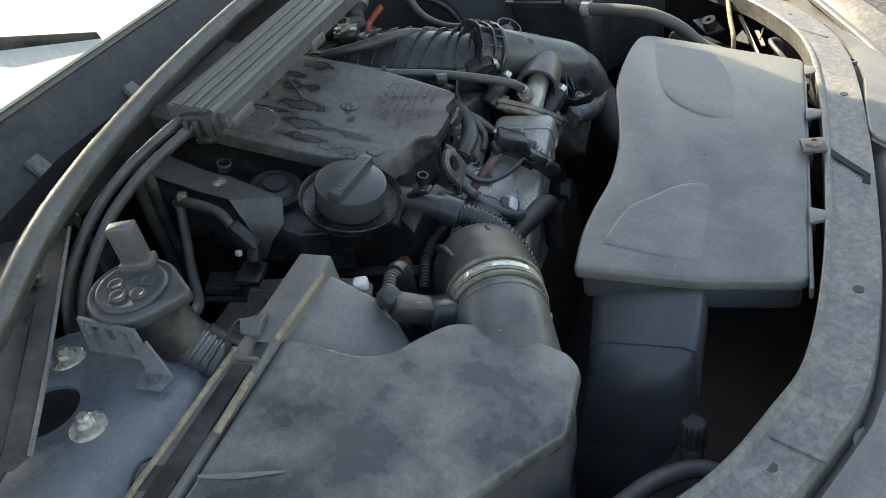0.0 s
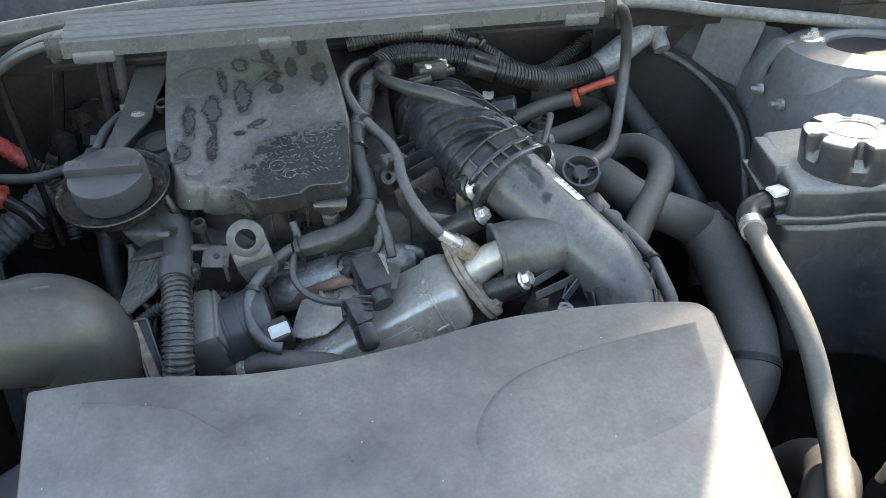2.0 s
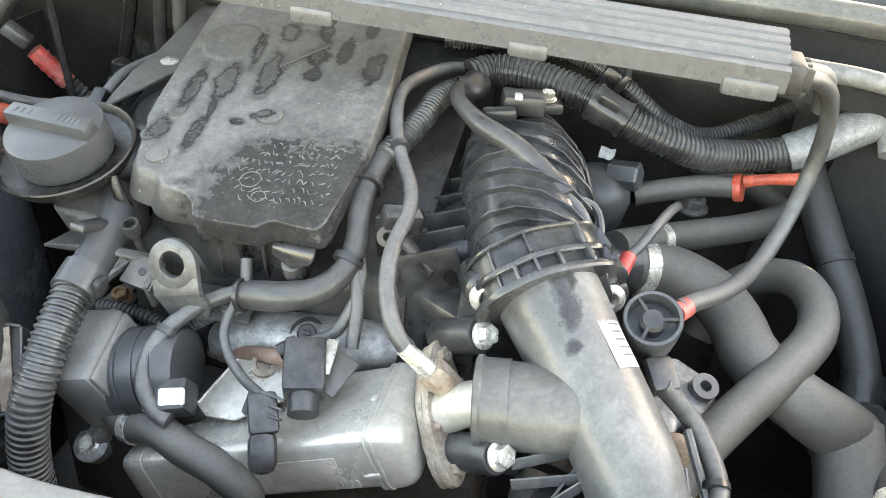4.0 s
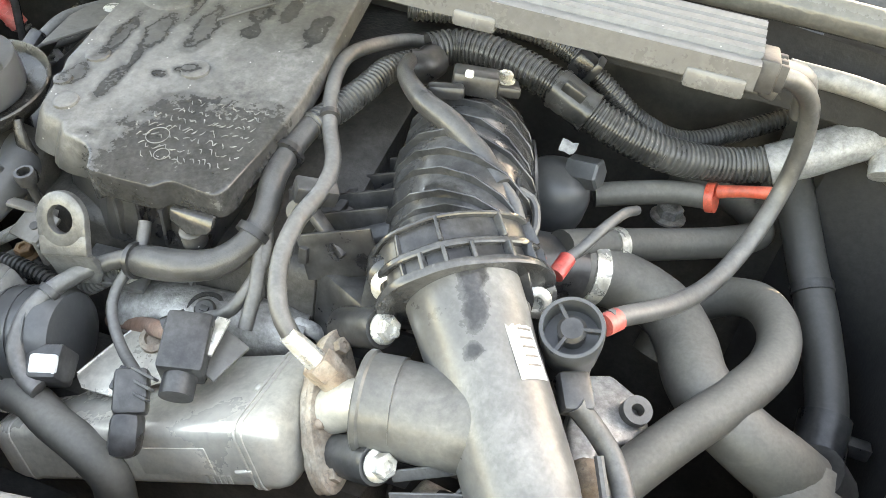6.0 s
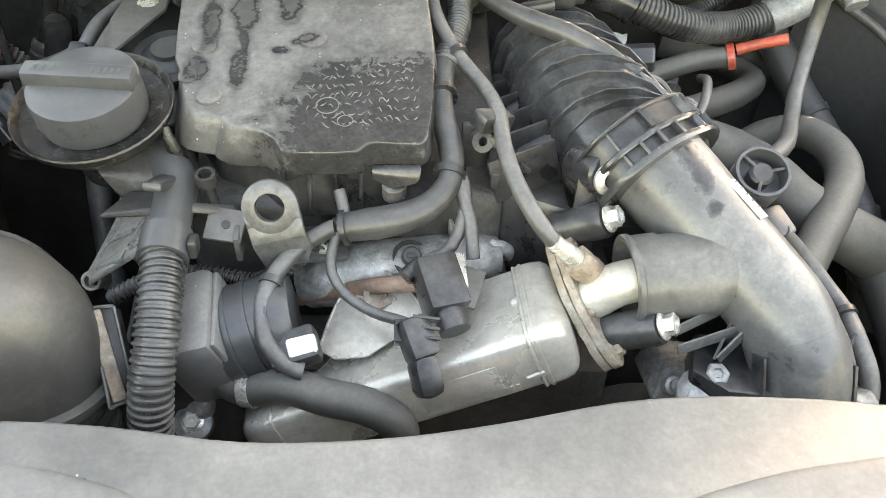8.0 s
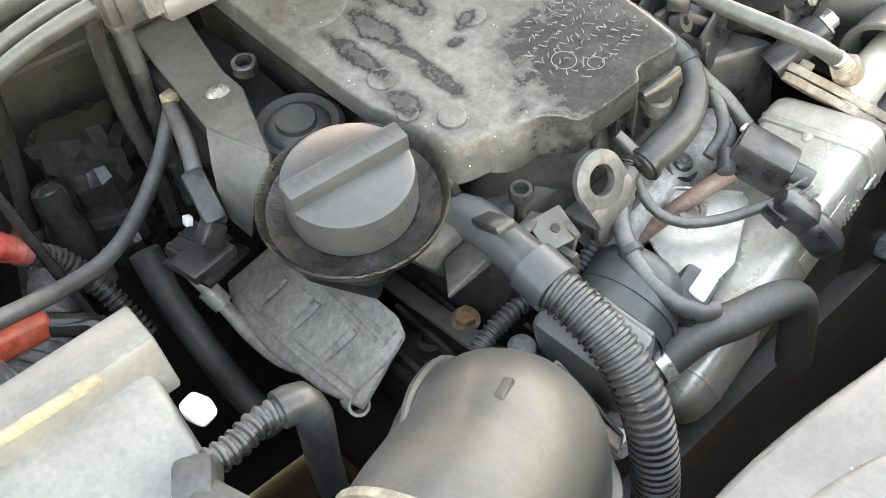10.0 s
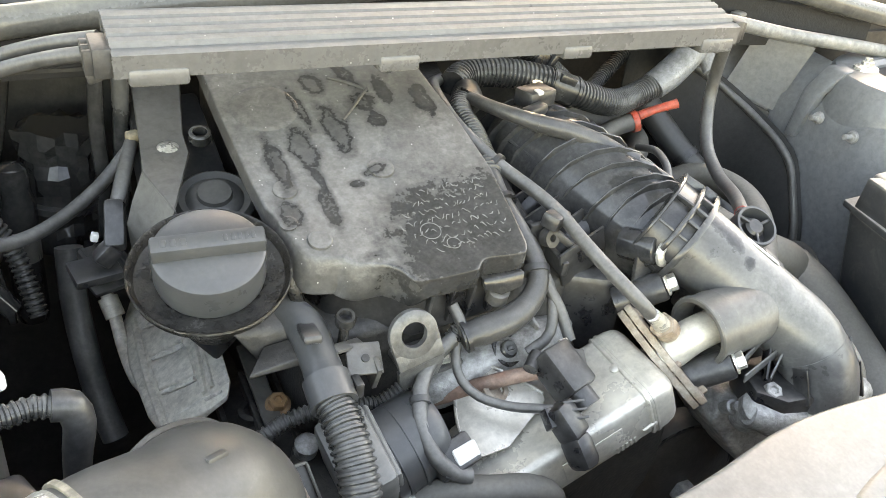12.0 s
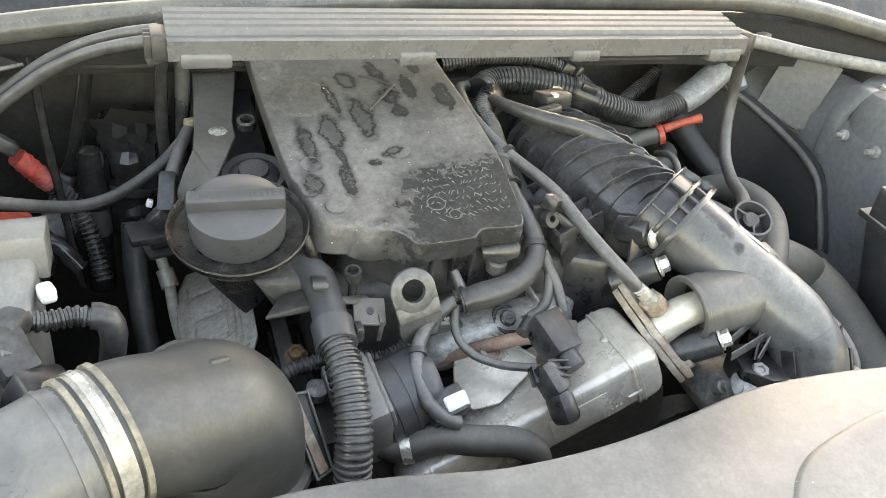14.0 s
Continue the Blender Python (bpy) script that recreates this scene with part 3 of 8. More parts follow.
part("cowl_seal", tube([(-0.66, 0.0, -0.04), (-0.50, 0.055, -0.015), (-0.42, 0.082, -0.002), (-0.36, 0.097, 0.005), (-0.27, 0.112, 0.012), (-0.15, 0.128, 0.017), (0.0, 0.133, 0.024), (0.14, 0.130, 0.027), (0.38, 0.115, 0.029), (0.56, 0.105, -0.002), (0.72, 0.08, -0.03)], 0.012, 14, 0.015), SEALM, body, "black rubber weatherstrip")
# coloured black so the sunlit trough edge still looks shaded
part("bulkhead_edge", sheet([[(x, 0.148 - 0.12 * max(0, abs(x) - 0.3), z + 0.012 - 0.1 * max(0, abs(x) - 0.35)) for x in (-0.6, -0.45, -0.3, 0.0, 0.3, 0.45, 0.6)] for z in (-0.035, 0.0)] + [[(x, 0.156 - 0.12 * max(0, abs(x) - 0.3), -0.048) for x in (-0.6, -0.45, -0.3, 0.0, 0.3, 0.45, 0.6)]], 0.003), FELT_SHADE, body)

# strut towers
for side, cx, cy, top in ((-1, -0.5165, 0.0265, -0.068), (1, 0.585, 0.02, -0.050)):
    c = Vector((cx, cy, top))
    hole = 0.026 if side < 0 else 0.046
    tower = lathe([(0.150 if side < 0 else 0.108, -0.40), (0.135 if side < 0 else 0.106, -0.12), (0.122 if side < 0 else 0.102, -0.045), (0.108 if side < 0 else 0.096, -0.016), (0.088, -0.004), (hole + 0.006, 0.0), (hole, -0.004), (hole - 0.001, -0.05), (0, -0.05)], c, seg=56)
    part("strut_tower", tower, PAINT if side < 0 else WINGGREY, body)
    # black disc set into the hole stands in for its inner shade
    part("tower_opening", lathe([(hole - 0.0008, -0.030), (hole - 0.0008, -0.007), (hole * 0.6, -0.014), (0, -0.014)], c, seg=40), FELT_SHADE, body, "black disc for the shade inside the strut tower")
    for ang in ((259, 19, 139) if side < 0 else (148, 262, 30)):
        q = c + Vector((math.cos(radians(ang)), math.sin(radians(ang)), 0)) * (0.052 if side < 0 else 0.060) + Vector((0, 0, -0.002))
        part("tower_nut", join(lathe([(0.0135, 0), (0.013, 0.003), (0.008, 0.005)], q, seg=20), lathe([(0.0068, 0.003), (0.0068, 0.009), (0.004, 0.0095), (0.004, 0.013), (0, 0.013)], q, seg=6)), ZINC, body)
part("tower_shelf", prism([(-0.435, 0.16), (-0.72, 0.2), (-0.72, -0.13), (-0.53, -0.14), (-0.435, -0.085)], -0.092, -0.42, 0.016, 3), PAINT, body)
part("tower_shelf", prism([(0.50, 0.17), (0.475, 0.02), (0.50, -0.09), (0.72, -0.13), (0.76, 0.17)], -0.16, -0.42, 0.02, 3), WINGGREY, body)
wall = []
for x, z in ((0.530, -0.060), (0.512, -0.066), (0.486, -0.102), (0.478, -0.20), (0.472, -0.42)):
    wall.append([(x + dx, y, z) for y, dx in ((0.20, -0.06), (0.165, -0.03), (0.125, 0.008), (0.080, 0.001), (0.057, 0.0), (-0.007, -0.003), (-0.055, 0.008), (-0.10, 0.04))])
part("inner_wing_panel", sheet(wall, 0.003), WINGGREY, body, "scuffed grey inner wing panel")
edge = smooth_path([(0.375, 0.185, -0.070), (0.401, 0.171, -0.085), (0.430, 0.160, -0.100), (0.457, 0.130, -0.122), (0.464, 0.075, -0.143), (0.465, 0.050, -0.160), (0.464, 0.033, -0.188), (0.462, 0.012, -0.232), (0.460, 0.000, -0.30)], 0.012)[0]
liner = [[(p[0] + dx, p[1] + 0.02 * drop, p[2] + dz - 0.3 * drop) for p in edge] for dx, dz, drop in ((0.010, 0.006, 0.0), (0.005, -0.004, 0.0), (-0.004, -0.03, 0.0), (-0.012, -0.02, 0.3), (-0.020, -0.02, 1.0))]
part("inner_wing_liner", sheet(liner, 0.004), FELT_SHADE, body, "black felt liner on the inner wing")
part("bulkhead_corner", sheet([[(x, y, z) for x, y in ((0.33, 0.205), (0.45, 0.195), (0.53, 0.165), (0.60, 0.15), (0.72, 0.14))] for z in (0.0, -0.02, -0.2, -0.42)], 0.003), GRIME, body)
part("wing_flange", loft([[(0.520, 0.070, -0.050), (0.512, 0.046, -0.050), (0.498, 0.046, -0.052), (0.500, 0.074, -0.052)], [(0.494, 0.080, -0.080), (0.492, 0.056, -0.080), (0.482, 0.058, -0.080), (0.482, 0.080, -0.080)], [(0.488, 0.084, -0.136), (0.486, 0.066, -0.134), (0.4755, 0.068, -0.134), (0.476, 0.082, -0.136)]], 0.003), WINGGREY, body, "folded sheet flange")

part("hinge_plate", sheet([[(-0.352 - k * 0.030, 0.116 + k * 0.012, -0.030 + k * 0.012 + f), (-0.433 - k * 0.03, 0.058 + k * 0.013, -0.030 + k * 0.012 + f), (-0.487 - k * 0.03, 0.019 + k * 0.014, -0.030 + k * 0.012 + f), (-0.535 - k * 0.03, -0.014 + k * 0.014, -0.031 + k * 0.012 + f), (-0.580 - k * 0.03, -0.0435 + k * 0.014, -0.032 + k * 0.012 + f), (-0.592 - k * 0.03, -0.040 + k * 0.014, -0.032 + k * 0.012 + f)] for k, f in ((0, 0), (0.12, 0.0015), (0.5, 0.0005), (0.6, -0.003), (1.1, -0.003), (1.2, 0.001), (2, 0), (3, 0))], 0.003), GRIME, body, "dirty dark hinge plate")
part("plate_edge", tube([(-0.352, 0.1155, -0.0285), (-0.433, 0.0575, -0.0285), (-0.487, 0.0185, -0.0285), (-0.535, -0.0145, -0.0295), (-0.580, -0.044, -0.0305)], 0.0018, 8, 0.02), SLAMM, body, "pale edge line of the hinge plate")
for k, (x, y, z) in enumerate(((-0.43, 0.078, -0.024), (-0.47, 0.05, -0.028), (-0.545, 0.0, -0.034))):
    part("hinge_rivet", lathe([(0.0075, 0), (0.007, 0.002), (0.004, 0.0035), (0, 0.004)], (x, y, z), (0.2, -0.3, 0.9), 16), GRIME, body)
part("wiper_blade", loft([[(-0.20, 0.322, 0.071), (-0.205, 0.327, 0.073), (-0.203, 0.325, 0.083)], [(-0.165, 0.301, 0.062), (-0.172, 0.308, 0.065), (-0.168, 0.304, 0.082)], [(-0.085, 0.250, 0.038), (-0.090, 0.256, 0.041), (-0.087, 0.252, 0.050)]], 0.001), PLASTIC, body)

# ---- engine block behind everything ----
engine = thing("engine_block", (0, 0, -0.5), "dark dirty engine block under the covers", "engine")
part("cylinder_head", prism([(-0.155, 0.2), (0.06, 0.2), (0.06, -0.105), (-0.150, -0.105)], lambda x, y: cover_z(x, y) - 0.055, -0.45, 0.01), ENGM, engine)
part("timing_plate", loft([[(-0.205, -0.02, -0.235), (-0.125, -0.02, -0.225), (-0.125, -0.02, -0.30), (-0.205, -0.02, -0.30)], [(-0.205, -0.135, -0.262), (-0.125, -0.135, -0.245), (-0.125, -0.135, -0.32), (-0.205, -0.135, -0.32)]], 0.006), ENGM, engine)
for x, y in ((-0.178, -0.062), (-0.142, -0.048), (-0.150, -0.108), (-0.186, -0.112)):
    part("casting_boss", lathe([(0.010, -0.01), (0.0095, 0.006), (0.0055, 0.007), (0.005, 0.002), (0, 0.002)], (x, y, -0.226 + 0.18 * (x + 0.16) + 0.2 * (y + 0.02)), (0.05, -0.25, 1), 20), ENGM, engine)
for k in range(4):
    part("casting_rib", beam((-0.200 + 0.022 * k, -0.03, -0.228 + 0.004 * k), (-0.195 + 0.022 * k, -0.128, -0.250 + 0.004 * k), 0.004, 0.010, 0.001), ENGM, engine)
part("crankcase", box((0.0, 0.0, -0.42), (0.42, 0.40, 0.2), bevel=0.02), DARK, engine)
part("front_case", box((-0.02, -0.15, -0.33), (0.30, 0.06, 0.22), bevel=0.01), ENGM, engine)


# ---- engine cover ----
def engine_cover():
    t = thing("engine_cover", (-0.07, -0.02, -0.12), "dusty black plastic engine cover with oily stains", "engine cover")
    rim = dense([(-0.172, 0.16), (-0.010, 0.16), (0.0, 0.066), (0.007, 0.01), (0.0105, -0.045), (0.008, -0.085), (0.0045, -0.118), (0.001, -0.1240), (-0.012, -0.1232), (-0.031, -0.1205), (-0.0345, -0.1225), (-0.0372, -0.1282), (-0.060, -0.1282), (-0.0828, -0.1268), (-0.0856, -0.1225), (-0.0892, -0.1150), (-0.0965, -0.1085), (-0.1160, -0.1030), (-0.1195, -0.1015), (-0.1215, -0.0955), (-0.128, -0.0935), (-0.134, -0.0925), (-0.1425, -0.0905), (-0.1468, -0.0850), (-0.1545, -0.0560), (-0.1568, -0.0480), (-0.1600, -0.0440), (-0.1632, -0.0140), (-0.1665, 0.03), (-0.1690, 0.073)], 0.0025)
    deep = [0.0145 + 0.015 * fade(-x, 0.070, 0.095) * fade(-y, 0.05, 0.085) + 0.004 * fade(-y, 0.1, 0.118) for x, y in rim]
    flare = [0.0015 + 0.010 * fade(-x, 0.09, 0.12) * fade(-y, 0.04, 0.09) for x, y in rim]

    def ring(share, low):
        out = grown(rim, [f * share for f in flare] if share > 0 else share)
        return [Vector((x, y, cover_z(rx, ry))) - UP * (d * low if low <= 1 else 0) for (x, y), (rx, ry), d in zip(out, rim, deep)]

    shell = loft([ring(1.0, 1.0), ring(1.12, 0.93), ring(0.62, 0.5), ring(0.25, 0.20), ring(0.08, 0.09), ring(-0.0006, 0.028), ring(-0.0018, 0.006), ring(-0.0036, 0.0)], 0)
    part("shell", shell, COVERTOP, t, smooth=50)
    under = [(-0.010, -0.112), (-0.078, -0.116), (-0.098, -0.098), (-0.130, -0.084), (-0.144, -0.060), (-0.150, 0.0), (-0.01, 0.0)]
    part("inner_body", prism(under, lambda x, y: cover_z(x, y) - 0.010, lambda x, y: cover_z(x, y) - 0.060, 0.004, 2), PLASTIC, t)
    for k in range(4):
        x = -0.068 + 0.016 * k
        part("inner_rib", box((x, -0.117, cover_z(x, -0.117) - 0.036), (0.0025, 0.006, 0.030), (12, 0, 0), bevel=0.0006), PLASTIC, t)
    for x, y, r, h in ((-0.135, 0.050, 0.026, 0.0003), (-0.143, -0.031, 0.0088, 0.0009), (-0.0705, -0.0275, 0.010, 0.0012), (-0.133, -0.078, 0.0085, 0.0012), (-0.149, -0.060, 0.0065, 0.0010)):
        c = Vector((x, y, cover_z(x, y)))
        part("boss", lathe([(r, -0.001), (r * 0.94, h * 0.6), (r * 0.8, h), (r * 0.6, h * 0.9), (0, h * 0.8)], c, UP, 36), COVERTOP, t)
    # pale unreadable moulded marks, in lines that fan out over the oily patch
    across = (Vector((1, 0.06, 0)) - UP * UP.x).normalized()
    along = UP.cross(across)
    rnd = random.Random(4)
    for row in range(7):
        strokes = []
        x = -0.076 + 0.006 * abs(row - 3) + 0.004 * (row < 2)
        while x < -0.001:
            y = -0.056 - 0.0082 * row + 0.07 * (x + 0.04) + rnd.uniform(-0.0014, 0.0014)
            w, bend = rnd.uniform(0.0014, 0.0040), rnd.uniform(-0.0022, 0.0022)
            c = Vector((x, y, cover_z(x, y) + 0.0003))
            lean = along * rnd.uniform(-0.0022, 0.0022)
            thick = rnd.uniform(0.00025, 0.00055)
            strokes.append(tube([c - across * w / 2 - lean, c + along * bend, c + across * w / 2 + lean], [0.0002, thick, 0.0002], 5, 0.002))
            x += rnd.uniform(0.0022, 0.0062)
        part("moulded_line", join(*strokes), MARKM, t, "line of pale unreadable moulded marks", kind="stuff")
    for x, y, r in ((-0.058, -0.090, 0.0074), (-0.0465, -0.1035, 0.0050)):
        c = Vector((x, y, cover_z(x, y)))
        part("ring_mark", lathe([(r - 0.0005, 0), (r, 0), (r, 0.0003), (r - 0.0005, 0.0003), (r - 0.0005, 0)], c, UP, 30), MARKM, t)
    for x, y in ((-0.0155, -0.1215),):
        ear = lathe([(0.003, -0.010), (0.0078, -0.010), (0.0078, 0.0), (0.003, 0.0), (0.003, -0.010)], (x, y, cover_z(x, y) - 0.030), UP, 22)
        part("screw_ear", join(ear, box((x, y + 0.006, cover_z(x, y) - 0.033), (0.014, 0.012, 0.006), (15, 0, 0), bevel=0.001)), COVER, t)
    part("front_tab", loft([[(-0.030, -0.1225, -0.106), (0.001, -0.1255, -0.103), (0.001, -0.119, -0.103), (-0.030, -0.116, -0.106)], [(-0.0295, -0.1245, -0.113), (0.0005, -0.1275, -0.110), (0.0005, -0.121, -0.110), (-0.0295, -0.118, -0.113)], [(-0.016, -0.1265, -0.119), (-0.002, -0.1290, -0.113), (-0.002, -0.123, -0.113), (-0.016, -0.120, -0.119)]], 0.0016), COVERTOP, t)
    return t


engine_cover()


# ---- cable duct across the rear ----
def cable_duct():
    t = thing("cable_duct", (0, 0.03, 0.01), "long grey dusty ribbed plastic cable duct", "cable duct")
    prof = [(0.0, 0.006), (-0.001, 0.021), (0.006, 0.0225)]
    y = 0.010
    while y < 0.05:
        z = 0.0225 + (y - 0.006) * 0.22
        prof += [(y, z - 0.001), (y + 0.0012, z + 0.0024), (y + 0.0072, z + 0.0038), (y + 0.0082, z + 0.0002)]
        y += 0.0105
    prof += [(0.056, 0.033), (0.058, 0.012)]
    rows = [[(x, py, pz) for py, pz in prof] for x in (-0.242, 0.0, 0.272)]
    bm = bmesh.new()
    grid = [[bm.verts.new(p) for p in row] for row in rows]
    for a, b in zip(grid, grid[1:]):
        for j in range(len(prof)):
            k = (j + 1) % len(prof)
            bm.faces.new((a[j], a[k], b[k], b[j]))
    bm.faces.new(grid[0])
    bm.faces.new(grid[-1][::-1])
    part("channel", bm, BARM, t, smooth=25)
    for x0, x1, dz in ((-0.234, -0.196, 0.0), (-0.066, -0.034, 0.0), (0.09, 0.118, 0.001), (0.232, 0.268, -0.001)):
        part("clip_tab", prism([(x0, -0.002), (x1, -0.002), (x1, 0.02), (x0, 0.02)], 0.012, dz, 0.003), BARM, t)
    for x, sgn in ((-0.242, -1), (0.272, 1)):
        plug = part("end_plug", box((x + 0.005 * sgn, 0.022, 0.014), (0.012, 0.034, 0.020), bevel=0.002), GRIME, t, "black slotted end piece")
        for k in range(3):
            part("plug_tooth", box((x + 0.012 * sgn, 0.010 + 0.011 * k, 0.014), (0.008, 0.005, 0.016), bevel=0.001), GRIME, plug)
        part("plug_lug", box((x + 0.010 * sgn, 0.020, 0.003), (0.010, 0.016, 0.007), (0, 15 * sgn, 0), bevel=0.0015), GRIME, plug)
    return t


cable_duct()


# ---- oil filler ----
def oil_filler():
    c = Vector((-0.205, -0.079, -0.093))
    t = thing("oil_filler", c - UP * 0.05, "black dusty oil filler cap with a grip bar on its neck", "oil filler cap")
    neck = lathe([(0.022, -0.050), (0.027, -0.022), (0.044, -0.010), (0.0495, -0.002), (0.0508, 0.003), (0.0500, 0.0042), (0.0486, 0.0030), (0.046, -0.0022), (0.038, -0.004), (0.0, -0.004)], c, UP, 56)
    neck_part = part("neck", neck, OILYM, t, "oily wet filler neck with a drip rim")
    part("drip", tube([c + Vector((0.046, -0.014, -0.004)), c + Vector((0.050, -0.016, -0.018)), c + Vector((0.056, -0.014, -0.028))], [0.003, 0.0045, 0.003], 10), OILYM, neck_part, "glossy oil run")
    part("neck_body", loft([[c + Vector(p) for p in ((-0.002, 0.006, -0.012), (0.058, 0.004, -0.018), (0.060, -0.030, -0.034), (0.004, -0.032, -0.028))], [c + Vector(p) for p in ((0.016, 0.004, -0.052), (0.064, 0.002, -0.052), (0.066, -0.036, -0.060), (0.022, -0.034, -0.054))]], 0.004), ENGM, t, "grimy cast base under the neck")
    part("neck_wedge", loft([[c + Vector(p) for p in ((0.010, -0.052, -0.046), (0.050, -0.050, -0.040), (0.052, -0.034, -0.036), (0.024, -0.034, -0.040))], [c + Vector(p) for p in ((0.010, -0.052, -0.049), (0.050, -0.052, -0.046), (0.052, -0.034, -0.044), (0.024, -0.034, -0.046))]], 0.001), ENGM, t, "grimy sheet wedge")
    cap = lathe([(0.0335, -0.003), (0.0345, 0.002), (0.0345, 0.0175), (0.0338, 0.0212), (0.0318, 0.0228), (0, 0.0235)], c, UP, 64)
    capo = part("cap", cap, CAPM, t)
    across = Vector((0.985, -0.12, 0.05))
    across = (across - UP * across.dot(UP)).normalized()
    a, b = c + UP * 0.0262 - across * 0.0340, c + UP * 0.0262 + across * 0.0340
    part("grip", beam(a, b, 0.0135, 0.012, 0.0022, UP), CAPM, capo)
    fwd = UP.cross(across)
    for k in (-0.026, -0.0205, -0.0145, 0.010, 0.0145, 0.0185, 0.0225, 0.0265):
        q = c + UP * 0.0319 + across * k - fwd * 0.0005
        part("brand_mark", beam(q - fwd * 0.0028, q + fwd * 0.0028, 0.0026 if k > 0 else 0.0036, 0.0012, 0.0004, UP), CAPM, capo, "raised maker's mark")
    return t


oil_filler()


# ---- front air duct ----
def duct_z(x, y):
    # crowned lid, higher towards the rear
    z = -0.140 - (y + 0.29) * -0.19
    return z


def front_duct():
    t = thing("air_intake_duct", (0.02, -0.40, -0.2), "broad grey plastic air intake duct over the radiator", "intake duct")
    rear = curve2([(-0.236, -0.298), (-0.19, -0.2955), (-0.1435, -0.2985), (-0.084, -0.306), (-0.02, -0.304), (0.035, -0.296), (0.092, -0.2845), (0.14, -0.2805), (0.20, -0.282), (0.242, -0.2865), (0.260, -0.292), (0.268, -0.304)])
    front = [(0.257, -0.40), (0.2465, -0.488), (0.240, -0.493), (0.10, -0.4935), (-0.05, -0.493), (-0.19, -0.4905), (-0.197, -0.484), (-0.222, -0.40)]
    bm = prism(rear + front, duct_z, lambda x, y: duct_z(x, y) - 0.014, 0.006, 3)
    part("lid", bm, DUCTM, t)
    inset = [(0.01 + (x - 0.01) * 0.97, -0.39 + (y + 0.39) * 0.955) for x, y in rear + front]
    part("lower_shell", prism(inset, lambda x, y: duct_z(x, y) - 0.010, lambda x, y: duct_z(x, y) - 0.040, 0.004, 2), SNORKM, t)
    # raised pads with soft edges on the lid
    def pad(pts, lift):
        o = curve2(pts + pts[:1], 0.008)[:-1]
        cx, cy = sum(p[0] for p in o) / len(o), sum(p[1] for p in o) / len(o)
        rings = []
        for k, h in ((1.03, -0.25), (1.0, 0.10), (0.985, 0.42), (0.965, 0.78), (0.94, 0.96), (0.88, 1.0), (0.7, 1.0), (0.4, 1.0), (0.1, 1.0)):
            ring = [(cx + (x - cx) * k, cy + (y - cy) * k) for x, y in o]
            rings.append([(x, y, duct_z(x, y) + lift(x, y) * h - 0.0008) for x, y in ring])
        return loft(rings, 0)
    part("raised_pad", pad([(0.252, -0.3095), (0.203, -0.316), (0.154, -0.325), (0.102, -0.342), (0.072, -0.370), (0.064, -0.402), (0.09, -0.445), (0.20, -0.455), (0.238, -0.38)], lambda x, y: 0.0030 * (1 - 0.6 * fade(x, 0.10, 0.25)) * fade(y, -0.46, -0.335)), DUCTM, t, smooth=80)
    part("raised_pad", pad([(-0.197, -0.3155), (-0.16, -0.322), (-0.129, -0.332), (-0.106, -0.350), (-0.078, -0.374), (-0.068, -0.402), (-0.10, -0.435), (-0.18, -0.445), (-0.200, -0.38)], lambda x, y: 0.0022 * fade(y, -0.455, -0.325)), DUCTM, t, smooth=80)
    part("front_lip", beam((-0.204, -0.4925, -0.186), (0.238, -0.4925, -0.186), 0.004, 0.012, 0.0015), DUCTM, t)
    for x in (-0.10, 0.018, 0.10, 0.19):
        part("latch_notch", box((x, -0.4955, -0.184), (0.022, 0.005, 0.010), bevel=0.0015), PLASTIC, t)
    def chute(x, y0, y1, z, deep, lean=0.0):
        c = 0.013
        return [(x, y1 + c, z), (x, y0 - c, z + lean), (x, y0 - 0.003, z + lean - 0.004), (x, y0, z + lean - c), (x - 0.01, y0, z - deep), (x - 0.01, y1, z - deep), (x, y1, z - c), (x, y1 + 0.003, z - 0.004)]
    snork = part("snorkel", loft([chute(-0.19, -0.308, -0.408, -0.168, 0.05), chute(-0.218, -0.308, -0.408, -0.174, 0.05), chute(-0.226, -0.309, -0.407, -0.1765, 0.05), chute(-0.2675, -0.311, -0.4055, -0.1985, 0.05)], 0), SNORKM, t, smooth=50)
    part("snorkel_base", loft([chute(-0.2600, -0.3125, -0.4040, -0.1965, 0.05), chute(-0.270, -0.3125, -0.4020, -0.2020, 0.05), chute(-0.285, -0.310, -0.396, -0.214, 0.06), chute(-0.292, -0.306, -0.383, -0.240, 0.06), chute(-0.299, -0.298, -0.362, -0.272, 0.05), chute(-0.302, -0.288, -0.338, -0.305, 0.04), chute(-0.303, -0.276, -0.315, -0.34, 0.04)], 0), SNORKM, snork, smooth=50)
    return t


front_duct()


# ---- air filter box ----
def airbox_z(x, y):
    # sloping lid: highest at its rear corner
    return -0.073 + (y + 0.12) * 0.26


